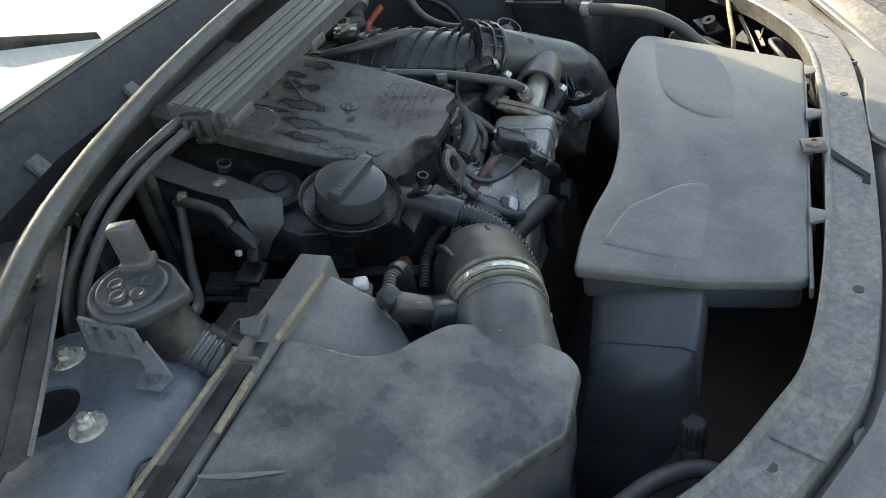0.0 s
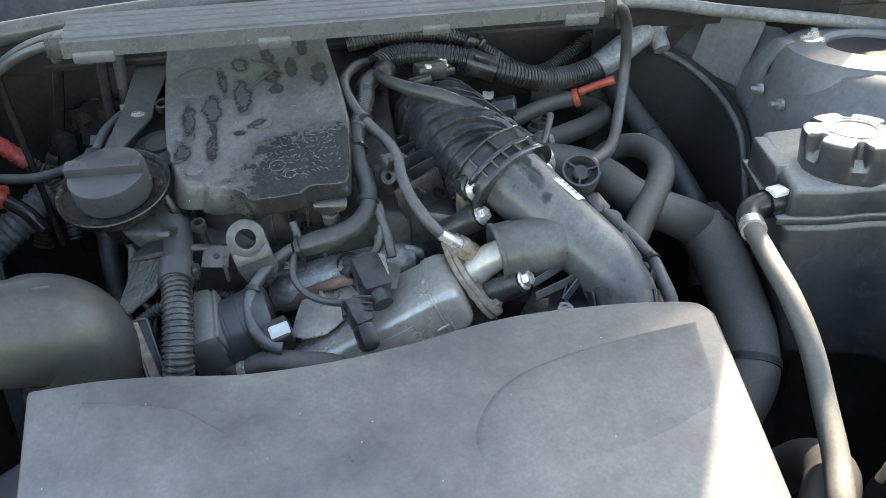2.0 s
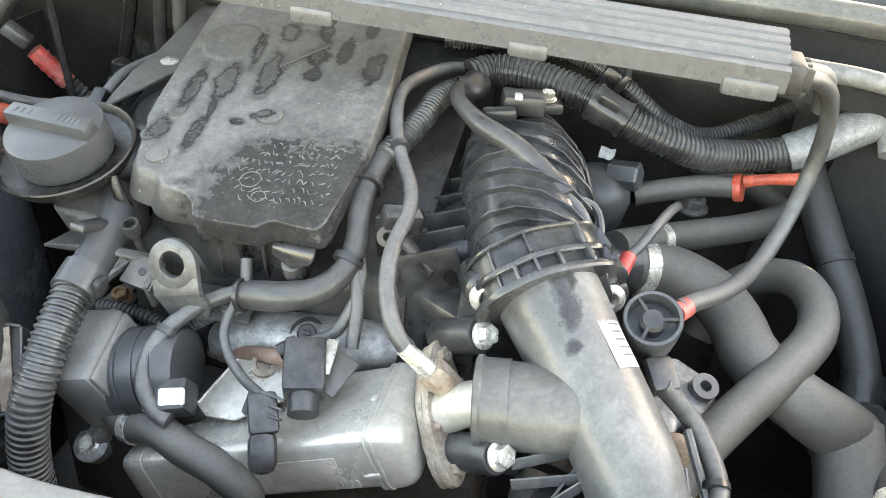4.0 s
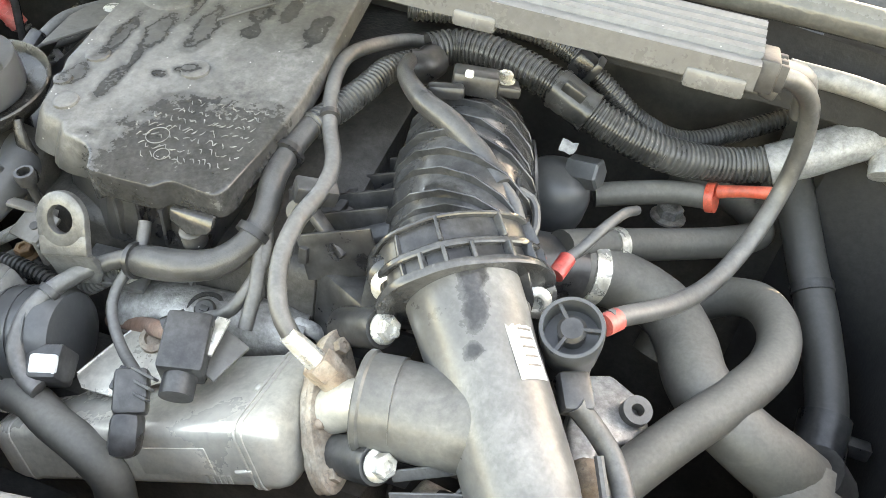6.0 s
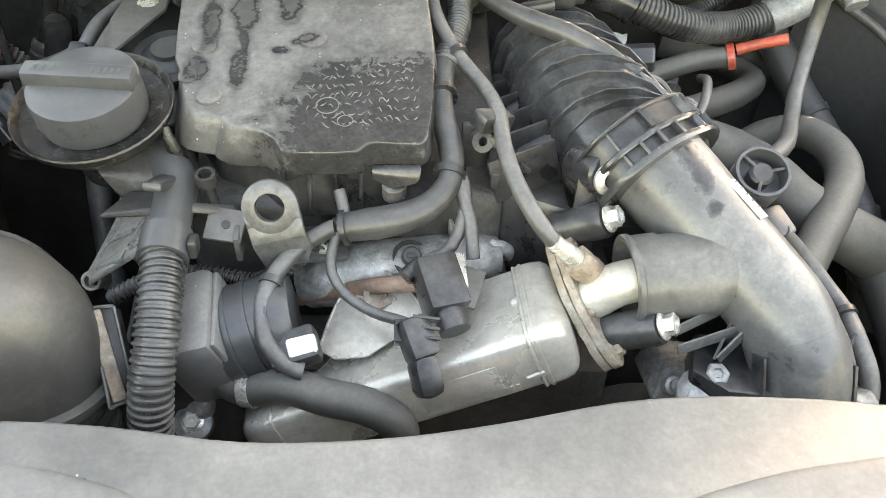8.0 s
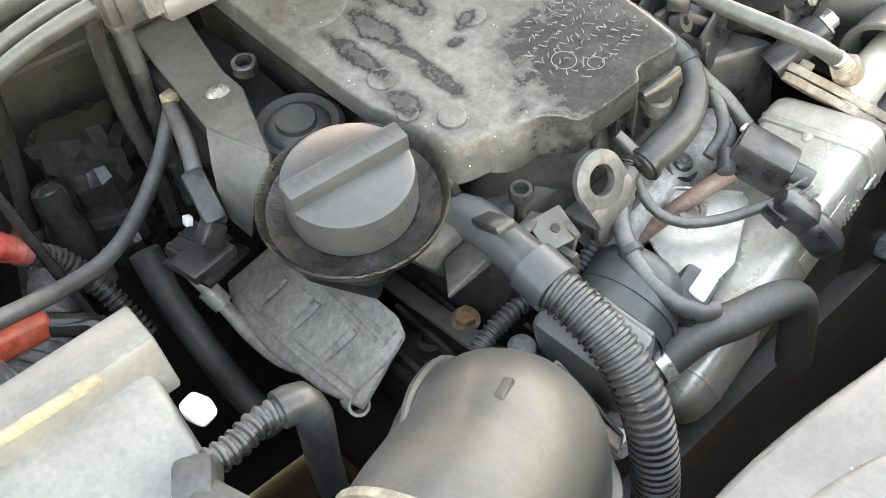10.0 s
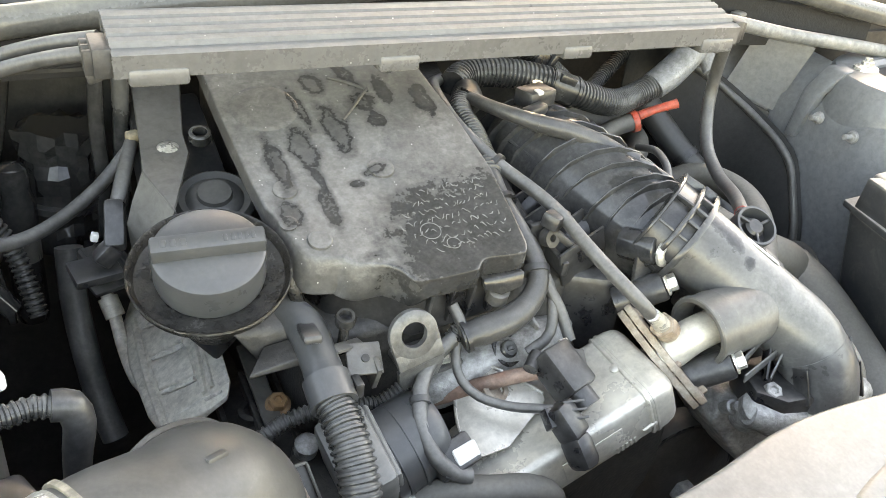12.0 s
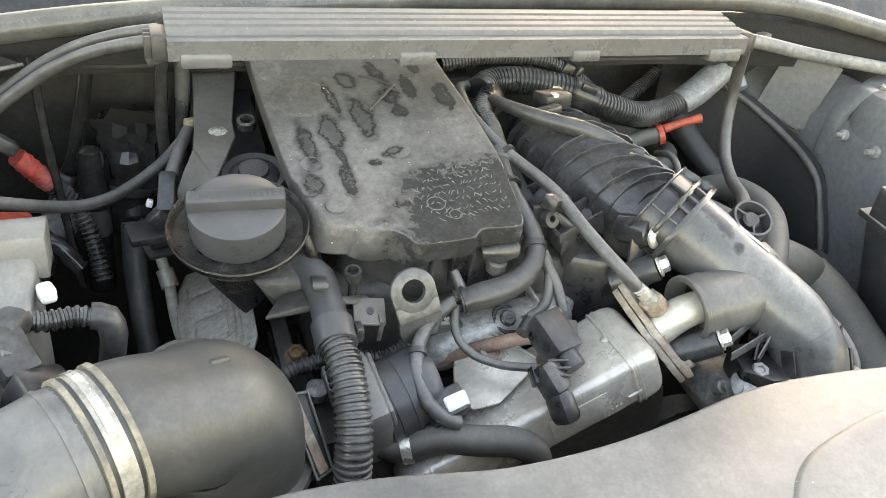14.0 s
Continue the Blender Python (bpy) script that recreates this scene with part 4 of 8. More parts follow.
def air_filter_box():
    t = thing("air_filter_box", (-0.45, -0.2, -0.3), "large dusty black plastic air filter box", "air filter box")
    curve = curve2([(-0.418, -0.122), (-0.415, -0.150), (-0.414, -0.178), (-0.404, -0.198), (-0.381, -0.213), (-0.360, -0.230), (-0.352, -0.25)], 0.006)
    out = curve + [(-0.354, -0.300), (-0.358, -0.320), (-0.370, -0.331), (-0.4325, -0.334), (-0.474, -0.304), (-0.5005, -0.286), (-0.60, -0.215), (-0.58, -0.125)]
    part("lid", prism(out, airbox_z, lambda x, y: airbox_z(x, y) - 0.016, 0.006, 3), AIRM, t)
    mx, my = sum(p[0] for p in out) / len(out), sum(p[1] for p in out) / len(out)
    part("lid_skirt", prism([(mx + (x - mx) * 0.965, my + (y - my) * 0.965) for x, y in out], lambda x, y: airbox_z(x, y) - 0.010, lambda x, y: airbox_z(x, y) - 0.085, 0.004, 2, draft=-0.05), SNORKM, t)
    well = [(-0.333, -0.112), (-0.337, -0.158), (-0.352, -0.182), (-0.375, -0.205), (-0.43, -0.2), (-0.43, -0.112)]
    part("outlet_shell", prism(well, lambda x, y: airbox_z(x, y) - 0.004 - 0.35 * max(0, -0.125 - y), -0.2, 0.006, 3), DUCTM, t)
    part("rear_rail", loft([[(x, -0.093, z), (x, -0.122, z - 0.001), (x, -0.124, z - 0.03), (x, -0.093, z - 0.03)] for x, z in ((-0.327, -0.066), (-0.43, -0.069), (-0.60, -0.074))], 0.002), DUCTM, t)
    part("rail_groove", loft([[(x, -0.101, z), (x, -0.117, z), (x, -0.117, z - 0.003), (x, -0.101, z - 0.003)] for x, z in ((-0.455, -0.0685), (-0.60, -0.0725))], 0.0), PLASTIC, t)
    for a, b in (((-0.352, -0.1265, -0.0665), (-0.428, -0.1225, -0.0685)), ((-0.440, -0.0955, -0.0685), (-0.600, -0.090, -0.0735)), ((-0.462, -0.1210, -0.0695), (-0.515, -0.1225, -0.0712))):
        part("sealing_rib", beam(a, b, 0.0042, 0.005, 0.0014), TANM, t, "tan edge of the lid seam")
    # dark boxes in place of the shaded slots
    for x, y, l in ((-0.440, -0.113, 0.018), (-0.555, -0.095, 0.020)):
        part("clip_slot", box((x, y, -0.0728 - 0.029 * max(0, -0.44 - x)), (l, 0.011, 0.008), (0, 0, 3), bevel=0.0008), DARK, t)
    clip = part("latch", loft([[(-0.404, -0.086, -0.070), (-0.404, -0.103, -0.064), (-0.404, -0.103, -0.068)], [(-0.418, -0.088, -0.060), (-0.418, -0.108, -0.059), (-0.418, -0.108, -0.066)], [(-0.430, -0.094, -0.064), (-0.430, -0.110, -0.063), (-0.430, -0.110, -0.068)]], 0.001), BARM, t, "pale spring latch")
    part("spring_wire", tube([(-0.400, -0.084, -0.075), (-0.418, -0.083, -0.064), (-0.438, -0.086, -0.068), (-0.462, -0.086, -0.085)], 0.0011, 8), GRIME, clip)
    part("wire_clip", tube([(-0.53, -0.085, -0.083), (-0.548, -0.084, -0.070), (-0.566, -0.082, -0.080)], 0.0012, 8), GRIME, t)
    part("crossbar", beam((-0.450, -0.100, -0.0672), (-0.4505, -0.1205, -0.0672), 0.003, 0.003, 0.0006), DUCTM, t)
    part("scratched_ridge", tube([(-0.548, -0.128, -0.0735), (-0.540, -0.150, -0.0785), (-0.526, -0.176, -0.0858)], [0.0012, 0.0022, 0.0008], 8), DUCTM, t)
    part("body", prism([(-0.34, -0.10), (-0.345, -0.22), (-0.362, -0.315), (-0.43, -0.325), (-0.50, -0.277), (-0.60, -0.21), (-0.60, -0.10)], -0.155, -0.42, 0.01, 2, draft=-0.06), PLASTIC, t)
    part("white_clip", box((-0.3285, -0.142, -0.0955), (0.010, 0.013, 0.011), (0, 0, 20), bevel=0.003, seg=3), WHITE, t, "white plastic clip")
    return t


air_filter_box()


# ---- intake elbow ----
def intake_elbow():
    t = thing("intake_hose", (-0.24, -0.21, -0.3), "fat black rubber intake elbow with a steel clamp", "intake hose")
    c = Vector((-0.3015, -0.248, -0.1290))
    d = Vector((0.90, 0.42, 0.08)).normalized()
    part("elbow", tube([c - d * 0.012, c + d * 0.012, (-0.264, -0.230, -0.1375), (-0.242, -0.216, -0.147), (-0.231, -0.208, -0.166), (-0.228, -0.205, -0.190), (-0.228, -0.205, -0.215)], [0.0390, 0.0395, 0.0415, 0.0450, 0.0470, 0.0465, 0.0450], 40, 0.005), RUBBER, t)
    part("bellows", tube([(-0.228, -0.205, -0.205), (-0.228, -0.208, -0.27), (-0.228, -0.21, -0.37)], 0.0475, 32, ridge=0.006, pitch=0.013), RUBBER, t)
    part("clamp", tube([c - d * 0.0055, c + d * 0.0045], 0.0408, 44, 0.003), CLAMPM, t, "dusty steel band clamp")
    part("top_tab", box((-0.2350, -0.2250, -0.1035), (0.013, 0.005, 0.005), (-14, 12, 28), bevel=0.0012), RUBBER, t)
    f = frame_of(d).to_3x3()
    spot = lambda deg, r: f @ Vector((math.cos(radians(deg)), math.sin(radians(deg)), 0)) * r
    q = Vector((-0.299, -0.2846, -0.147))
    part("clamp_screw", join(lathe([(0.0068, -0.006), (0.0068, 0.004), (0.005, 0.006), (0.0042, 0.006), (0.0038, 0.004), (0, 0.004)], q, (-0.1, -0.5, 0.85), 18), box(q + Vector((0, 0.004, 0.004)), (0.011, 0.010, 0.012), (25, 0, 20), bevel=0.002)), BRASS, t, "brass-coloured clamp screw")
    for k, r, w in ((-0.0115, 0.0416, 0.0032), (0.0072, 0.0420, 0.0034)):
        part("sleeve_lip", tube([c + d * k, c + d * (k + w)], r, 44, 0.002), SLEEVEM, t, "tan dusty lip beside the clamp")
    part("clamp_tail", sheet([[c + d * k + spot(a, 0.0417) for a in range(40, 140, 12)] for k in (-0.003, 0.002)], 0.0006), ZINC, t)
    part("mould_seam", tube([(-0.276, -0.208, -0.108), (-0.256, -0.190, -0.112), (-0.230, -0.171, -0.131), (-0.212, -0.164, -0.160), (-0.207, -0.162, -0.20)], [0.0014, 0.0030, 0.0036, 0.0036, 0.0028], 8), RUBBER, t)
    part("flange_lip", lathe([(0.0445, -0.005), (0.0505, -0.003), (0.0512, 0.0), (0.0505, 0.003), (0.0445, 0.006)], (-0.228, -0.205, -0.207), (0.05, 0.1, 1), 44), RUBBER, t)
    part("spigot", tube([(-0.352, -0.270, -0.150), c - d * 0.03, c], [0.041, 0.0385, 0.038], 36, 0.01), DUCTM, t)
    part("spigot_rib", tube([c - d * 0.022, c - d * 0.019], 0.0400, 40, 0.002), DUCTM, t)
    return t


intake_elbow()


# ---- expansion tank ----
def expansion_tank():
    t = thing("expansion_tank", (0.49, -0.2, -0.3), "black plastic coolant expansion tank with a lobed cap", "coolant tank")
    out = [(0.409, -0.072)] + curve2([(0.380, -0.194), (0.42, -0.203), (0.462, -0.205), (0.488, -0.214), (0.499, -0.236), (0.503, -0.262), (0.512, -0.286)], 0.008) + curve2([(0.535, -0.298), (0.570, -0.285), (0.600, -0.240), (0.655, -0.125)], 0.012) + [(0.640, -0.085), (0.57, -0.062)]
    mx, my = sum(p[0] for p in out) / len(out), sum(p[1] for p in out) / len(out)
    grow = lambda k: [(mx + (x - mx) * k, my + (y - my) * k) for x, y in out]
    part("upper_shell", prism(grow(0.95), lambda x, y: -0.104 - max(0, y + 0.20) * -0.05, -0.133, 0.006, 3, draft=0.035), TANKM, t)
    part("lower_shell", prism(out, -0.139, lambda x, y: -0.30 + max(0, 0.56 - x) * 0.1, 0.008, 3, draft=-0.16), TANKM, t)
    part("seam", prism(grow(1.035), -0.1325, -0.1395, 0.0015, 2), TANKM, t)
    part("side_box", prism([(0.404, -0.082), (0.392, -0.150), (0.437, -0.172), (0.460, -0.10)], lambda x, y: -0.099 - 0.10 * max(0, 0.42 - x), -0.135, 0.003, 2, draft=0.05), TANKM, t)
    part("level_stub", join(lathe([(0.0085, -0.026), (0.0085, 0.006), (0.0075, 0.008), (0, 0.008)], (0.4300, -0.1915, -0.118), (0, 0, 1), 18), box((0.4300, -0.1915, -0.108), (0.019, 0.003, 0.003), (0, 0, 20), bevel=0.0005), box((0.4300, -0.1915, -0.108), (0.003, 0.019, 0.003), (0, 0, 20), bevel=0.0005)), TANKM, t)
    part("mount_ear", prism([(0.625, -0.10), (0.648, -0.095), (0.655, -0.118), (0.635, -0.128)], -0.105, -0.112, 0.002), TANKM, t)
    bolt((0.640, -0.114, -0.105), (0, 0, 1), 0.008, t)
    def gear(r, notch, z):
        # six broad lobes parted by rounded notches
        out = []
        for j in range(120):
            g = 2 * math.pi * j / 120
            u = abs((g * 6 / (2 * math.pi) + 0.35) % 1.0 - 0.5) * 2
            cutin = notch * (1 - fade(u, 0.16, 0.40)) ** 1.5
            out.append((0.4535 + math.cos(g) * (r - cutin), -0.163 + math.sin(g) * (r - cutin), z))
        return out
    lid = part("cap", loft([gear(0.0400, 0.0, -0.104), gear(0.0420, 0.0, -0.102), gear(0.0425, 0.0, -0.091), gear(0.0425, 0.004, -0.088), gear(0.0430, 0.011, -0.083), gear(0.0430, 0.0125, -0.072), gear(0.0422, 0.0125, -0.0690), gear(0.0402, 0.0118, -0.0675), gear(0.027, 0.0020, -0.0662), gear(0.019, 0.0, -0.066), gear(0.0175, 0.0, -0.0675), gear(0.004, 0.0, -0.0675)], 0), TANKM, t, "lobed black cap", smooth=35)
    part("print_ring", lathe([(0.0225, -0.0662), (0.0250, -0.0662), (0.0250, -0.0654), (0.0225, -0.0654), (0.0225, -0.0662)], (0.4535, -0.163, 0), seg=40), BARM, lid, "ring of unreadable print")
    part("neck", lathe([(0.040, -0.125), (0.040, -0.10)], (0.4535, -0.163, 0), seg=32), TANKM, t)
    return t


expansion_tank()


# ---- intake manifold and elbow pipe ----
def intake_manifold():
    t = thing("intake_manifold", (0.11, 0.0, -0.15), "black ribbed plastic intake manifold", "intake manifold")
    path = [(0.149, -0.110, -0.110), (0.138, -0.08, -0.114), (0.123, -0.02, -0.106), (0.112, 0.03, -0.101), (0.105, 0.07, -0.10)]
    radii = [0.0365, 0.0435, 0.0475, 0.046, 0.038]
    part("plenum", tube(path, radii, 40), INTAKE, t, smooth=60)
    line, par = smooth_path(path, 0.0015)
    step, last, made = 0.0190, None, 0
    for i in range(2, len(line) - 2):
        if last is not None and (line[i] - last).length < step:
            continue
        last = line[i]
        k = min(int(par[i]), 3)
        r = radii[k] + (radii[k + 1] - radii[k]) * (par[i] - k)
        d = (line[i + 1] - line[i - 1]).normalized()
        swirl = 0.40 - 0.06 * (made % 3)
        part("rib", lathe([(r - 0.004, -0.0013), (r + 0.0052, -0.0008), (r + 0.0056, 0.0), (r + 0.0052, 0.0007), (r - 0.004, 0.0011)], last, d + Vector((swirl, 0, 0.10)), 15), INTAKE, t)
        made += 1
    # short stiffeners that close the pockets between the ribs on the flanks
    for ang, a, b in ((-62, 0.10, 0.75), (-40, 0.05, 0.30), (38, 0.08, 0.40), (64, 0.10, 0.85)):
        pts = []
        for u in range(7):
            i = int((a + (b - a) * u / 6) * (len(line) - 3)) + 1
            k = min(int(par[i]), 3)
            r = radii[k] + (radii[k + 1] - radii[k]) * (par[i] - k) + 0.0012
            pts.append(line[i] + Vector((math.sin(radians(ang)), 0.12, math.cos(radians(ang)))).normalized() * r)
        part("long_rib", tube(pts, 0.0017, 6), INTAKE, t)
    # eared flange: three plates with webs between them
    ax = Vector((0.56, -0.71, -0.43)).normalized()
    c = Vector((0.152, -0.113, -0.106))
    e1 = Vector((0.077, 0.049, -0.014))
    e1 = (e1 - ax * e1.dot(ax)).normalized()
    e2 = ax.cross(e1)

    def eared(k, half, tall, grow=0.0):
        out = []
        for j in range(56):
            g = 2 * math.pi * j / 56
            u, v = math.cos(g), math.sin(g)
            ear = 0.0 if abs(u) < 0.8 else 0.006 * (abs(u) - 0.8) / 0.2
            out.append(c + ax * k + e1 * math.copysign(abs(u) ** 0.8, u) * (half + grow + ear) + e2 * math.copysign(abs(v) ** 0.75, v) * (tall + grow))
        return out

    for k, half, tall, w in ((-0.0275, 0.0430, 0.0385, 0.0012), (-0.0105, 0.0455, 0.0385, 0.0020), (0.0025, 0.0470, 0.0400, 0.0024)):
        part("flange_plate", loft([eared(k - w, half, tall, -0.0006), eared(k - w * 0.5, half, tall), eared(k + w * 0.5, half, tall), eared(k + w, half, tall, -0.0006)], 0), INTAKE, t, smooth=30)
    # darker core added behind the webs so the windows read as shaded
    part("flange_core", loft([eared(-0.0275, 0.0400, 0.0345), eared(-0.0105, 0.0415, 0.0345), eared(0.0020, 0.0420, 0.0350)], 0), PLASTIC, t, smooth=30)
    for j in range(18):
        g = 2 * math.pi * j / 18
        u, v = math.cos(g), math.sin(g)
        q = e1 * math.copysign(abs(u) ** 0.8, u) * 0.0432 + e2 * math.copysign(abs(v) ** 0.75, v) * 0.0362
        out = q.normalized()
        part("flange_web", beam(c - ax * 0.009 + q, c + ax * 0.001 + q, 0.0022, 0.008, 0.0004, out), INTAKE, t)
        if j % 2 == 0:
            part("flange_web", beam(c - ax * 0.027 + q * 0.96, c - ax * 0.012 + q, 0.0020, 0.008, 0.0004, out), INTAKE, t)
    for p in ((0.113, -0.133, -0.100), (0.190, -0.090, -0.113)):
        part("bolt_boss", lathe([(0.0125, -0.030), (0.0128, -0.006), (0.0118, -0.001), (0.0105, 0.0)], p, (0.32, -0.88, 0.25), 26), INTAKE, t)
    # flat web plate down the head side of the flange
    part("flange_wing", loft([[(0.098, -0.128, -0.104), (0.112, -0.128, -0.094), (0.112, -0.140, -0.155), (0.096, -0.138, -0.158)], [(0.099, -0.122, -0.102), (0.113, -0.122, -0.092), (0.113, -0.134, -0.153), (0.097, -0.132, -0.156)]], 0.001), INTAKE, t)
    # runner block on the head side, with open webs
    part("runner_block", prism([(0.055, -0.10), (0.10, -0.125), (0.105, 0.06), (0.06, 0.06)], -0.132, -0.24, 0.006), PLASTIC, t)
    for k in range(6):
        y = -0.100 + 0.028 * k
        part("runner_web", box((0.070, y, -0.118), (0.046, 0.0025, 0.032), (0, -18, 12), bevel=0.0006), PLASTIC, t)
    for y, z in ((-0.070, -0.128), (-0.014, -0.122), (0.042, -0.116)):
        part("runner_pipe", tube([(0.050, y, z - 0.02), (0.072, y, z), (0.095, y + 0.006, z + 0.012)], [0.012, 0.013, 0.014], 18), PLASTIC, t)
    part("runner_rail", beam((0.050, -0.108, -0.122), (0.052, 0.05, -0.110), 0.006, 0.012, 0.0015), PLASTIC, t)
    return t


intake_manifold()


def intake_pipe():
    t = thing("intake_pipe", (0.18, -0.18, -0.2), "worn black plastic intake pipe with a white sticker", "intake pipe")
    part("pipe", tube([(0.1500, -0.1165, -0.1045), (0.1645, -0.1347, -0.1142), (0.1767, -0.150, -0.1234), (0.2005, -0.180, -0.1416), (0.2155, -0.199, -0.1545), (0.2245, -0.212, -0.170)], [0.0330, 0.0315, 0.0300, 0.0292, 0.0285, 0.0280], 44, 0.004), PIPEM, t, smooth=60)
    part("side_port", tube([(0.139, -0.1802, -0.1427), (0.158, -0.1783, -0.1419), (0.178, -0.1755, -0.1405), (0.196, -0.172, -0.137)], [0.0256, 0.0260, 0.0266, 0.0235], 40), PORTM, t, smooth=60)
    part("port_rim", lathe([(0.0195, -0.0165), (0.0225, -0.001), (0.0233, 0.0), (0.0264, 0.0), (0.0273, -0.0010), (0.0273, -0.0036), (0.0259, -0.0048), (0.0257, -0.020)], (0.1225, -0.1816, -0.1437), (-1, -0.08, -0.14), 48), PORTM, t)
    # shade deep in the cup is painted as a black disc
    part("port_core", lathe([(0.0200, -0.0155), (0.0, -0.0155)], (0.1225, -0.1816, -0.1437), (-1, -0.08, -0.14), 30), FELT_SHADE, t, "black disc for the shaded inside of the port")
    part("foot_sleeve", tube([(0.2200, -0.206, -0.162), (0.2275, -0.215, -0.178), (0.230, -0.219, -0.200)], [0.0285, 0.0300, 0.0330], 32), PIPEM, t)
    for a, b in (((0.150, -0.206, -0.163), (0.188, -0.192, -0.152)), ((0.152, -0.212, -0.172), (0.200, -0.202, -0.160)), ((0.176, -0.216, -0.176), (0.205, -0.200, -0.152)), ((0.243, -0.190, -0.150), (0.252, -0.206, -0.172))):
        part("thin_rib", beam(a, b, 0.0014, 0.008, 0.0003), PIPEM, t)
    for k in range(5):
        q = Vector((0.196 + 0.013 * k, -0.2225 - 0.004 * k + 0.005 * max(0, k - 2), -0.166))
        part("foot_rib", beam(q, q + Vector((0.002, -0.012, -0.026)), 0.0022, 0.012, 0.0005), PLASTIC, t)
    for p in ((0.117, -0.145, -0.124), (0.142, -0.206, -0.158)):
        v = Vector(p)
        d = Vector((0.72, -0.42, 0.55)).normalized()
        part("boss", lathe([(0.0115, -0.040), (0.0118, -0.004), (0.011, -0.001), (0.0, -0.001)], v, d, 26), PLASTIC, t)
        bolt(v, d, 0.0068, t, label="cream-stained flange bolt")
        part("web", beam(v - d * 0.03, v - d * 0.03 + Vector((0.035, 0.012, -0.012)), 0.004, 0.018, 0.001), PLASTIC, t)
    for p in ((0.114, -0.136, -0.1015), (0.189, -0.094, -0.113)):
        v = Vector(p)
        d = Vector((0.32, -0.88, 0.25)).normalized()
        part("bolt", join(lathe([(0.010, 0), (0.010, 0.0022), (0.0075, 0.0042), (0.0048, 0.0045), (0.004, 0.0015), (0, 0.0015)], v, d, 24)), ZINC, t, "torx flange bolt")
    d0 = Vector((0.56, -0.71, -0.43)).normalized()
    e0 = Vector((0.020, 0.006, 0.022))
    e0 = (e0 - d0 * e0.dot(d0)).normalized()
    g0 = d0.cross(e0)
    mid = Vector((0.1805, -0.1548, -0.1263))
    curl = lambda u, a, h: mid + d0 * u + (e0 * math.cos(a + 0.28) + g0 * math.sin(a + 0.28)) * (0.0300 + h)
    st = part("sticker", sheet([[curl(u, -0.32 + 0.16 * k, 0.0006) for k in range(5)] for u in (-0.019, 0.0, 0.013)], 0.0003), WHITE, t, "white paper sticker")
    for k in range(5):
        u = -0.015 + 0.005 * k
        part("print_line", sheet([[curl(u, -0.22 + 0.11 * j, 0.0011) for j in range(4)], [curl(u + 0.0012, -0.22 + 0.11 * j, 0.0011) for j in range(4)]], 0.0002), BRACKET, st, "unreadable printed line")
    for a, b in (((0.146, -0.128, -0.0905), (0.152, -0.142, -0.0965)),):
        part("mould_rib", beam(a, b, 0.002, 0.006, 0.0006, (0, 0, 1)), INTAKE, t)
    part("pin_mark", lathe([(0.0026, -0.001), (0.0026, 0.001), (0.0018, 0.0016), (0, 0.0012)], (0.1655, -0.1545, -0.0985), (-0.1, -0.3, 1), 14), PLASTIC, t)
    return t


intake_pipe()


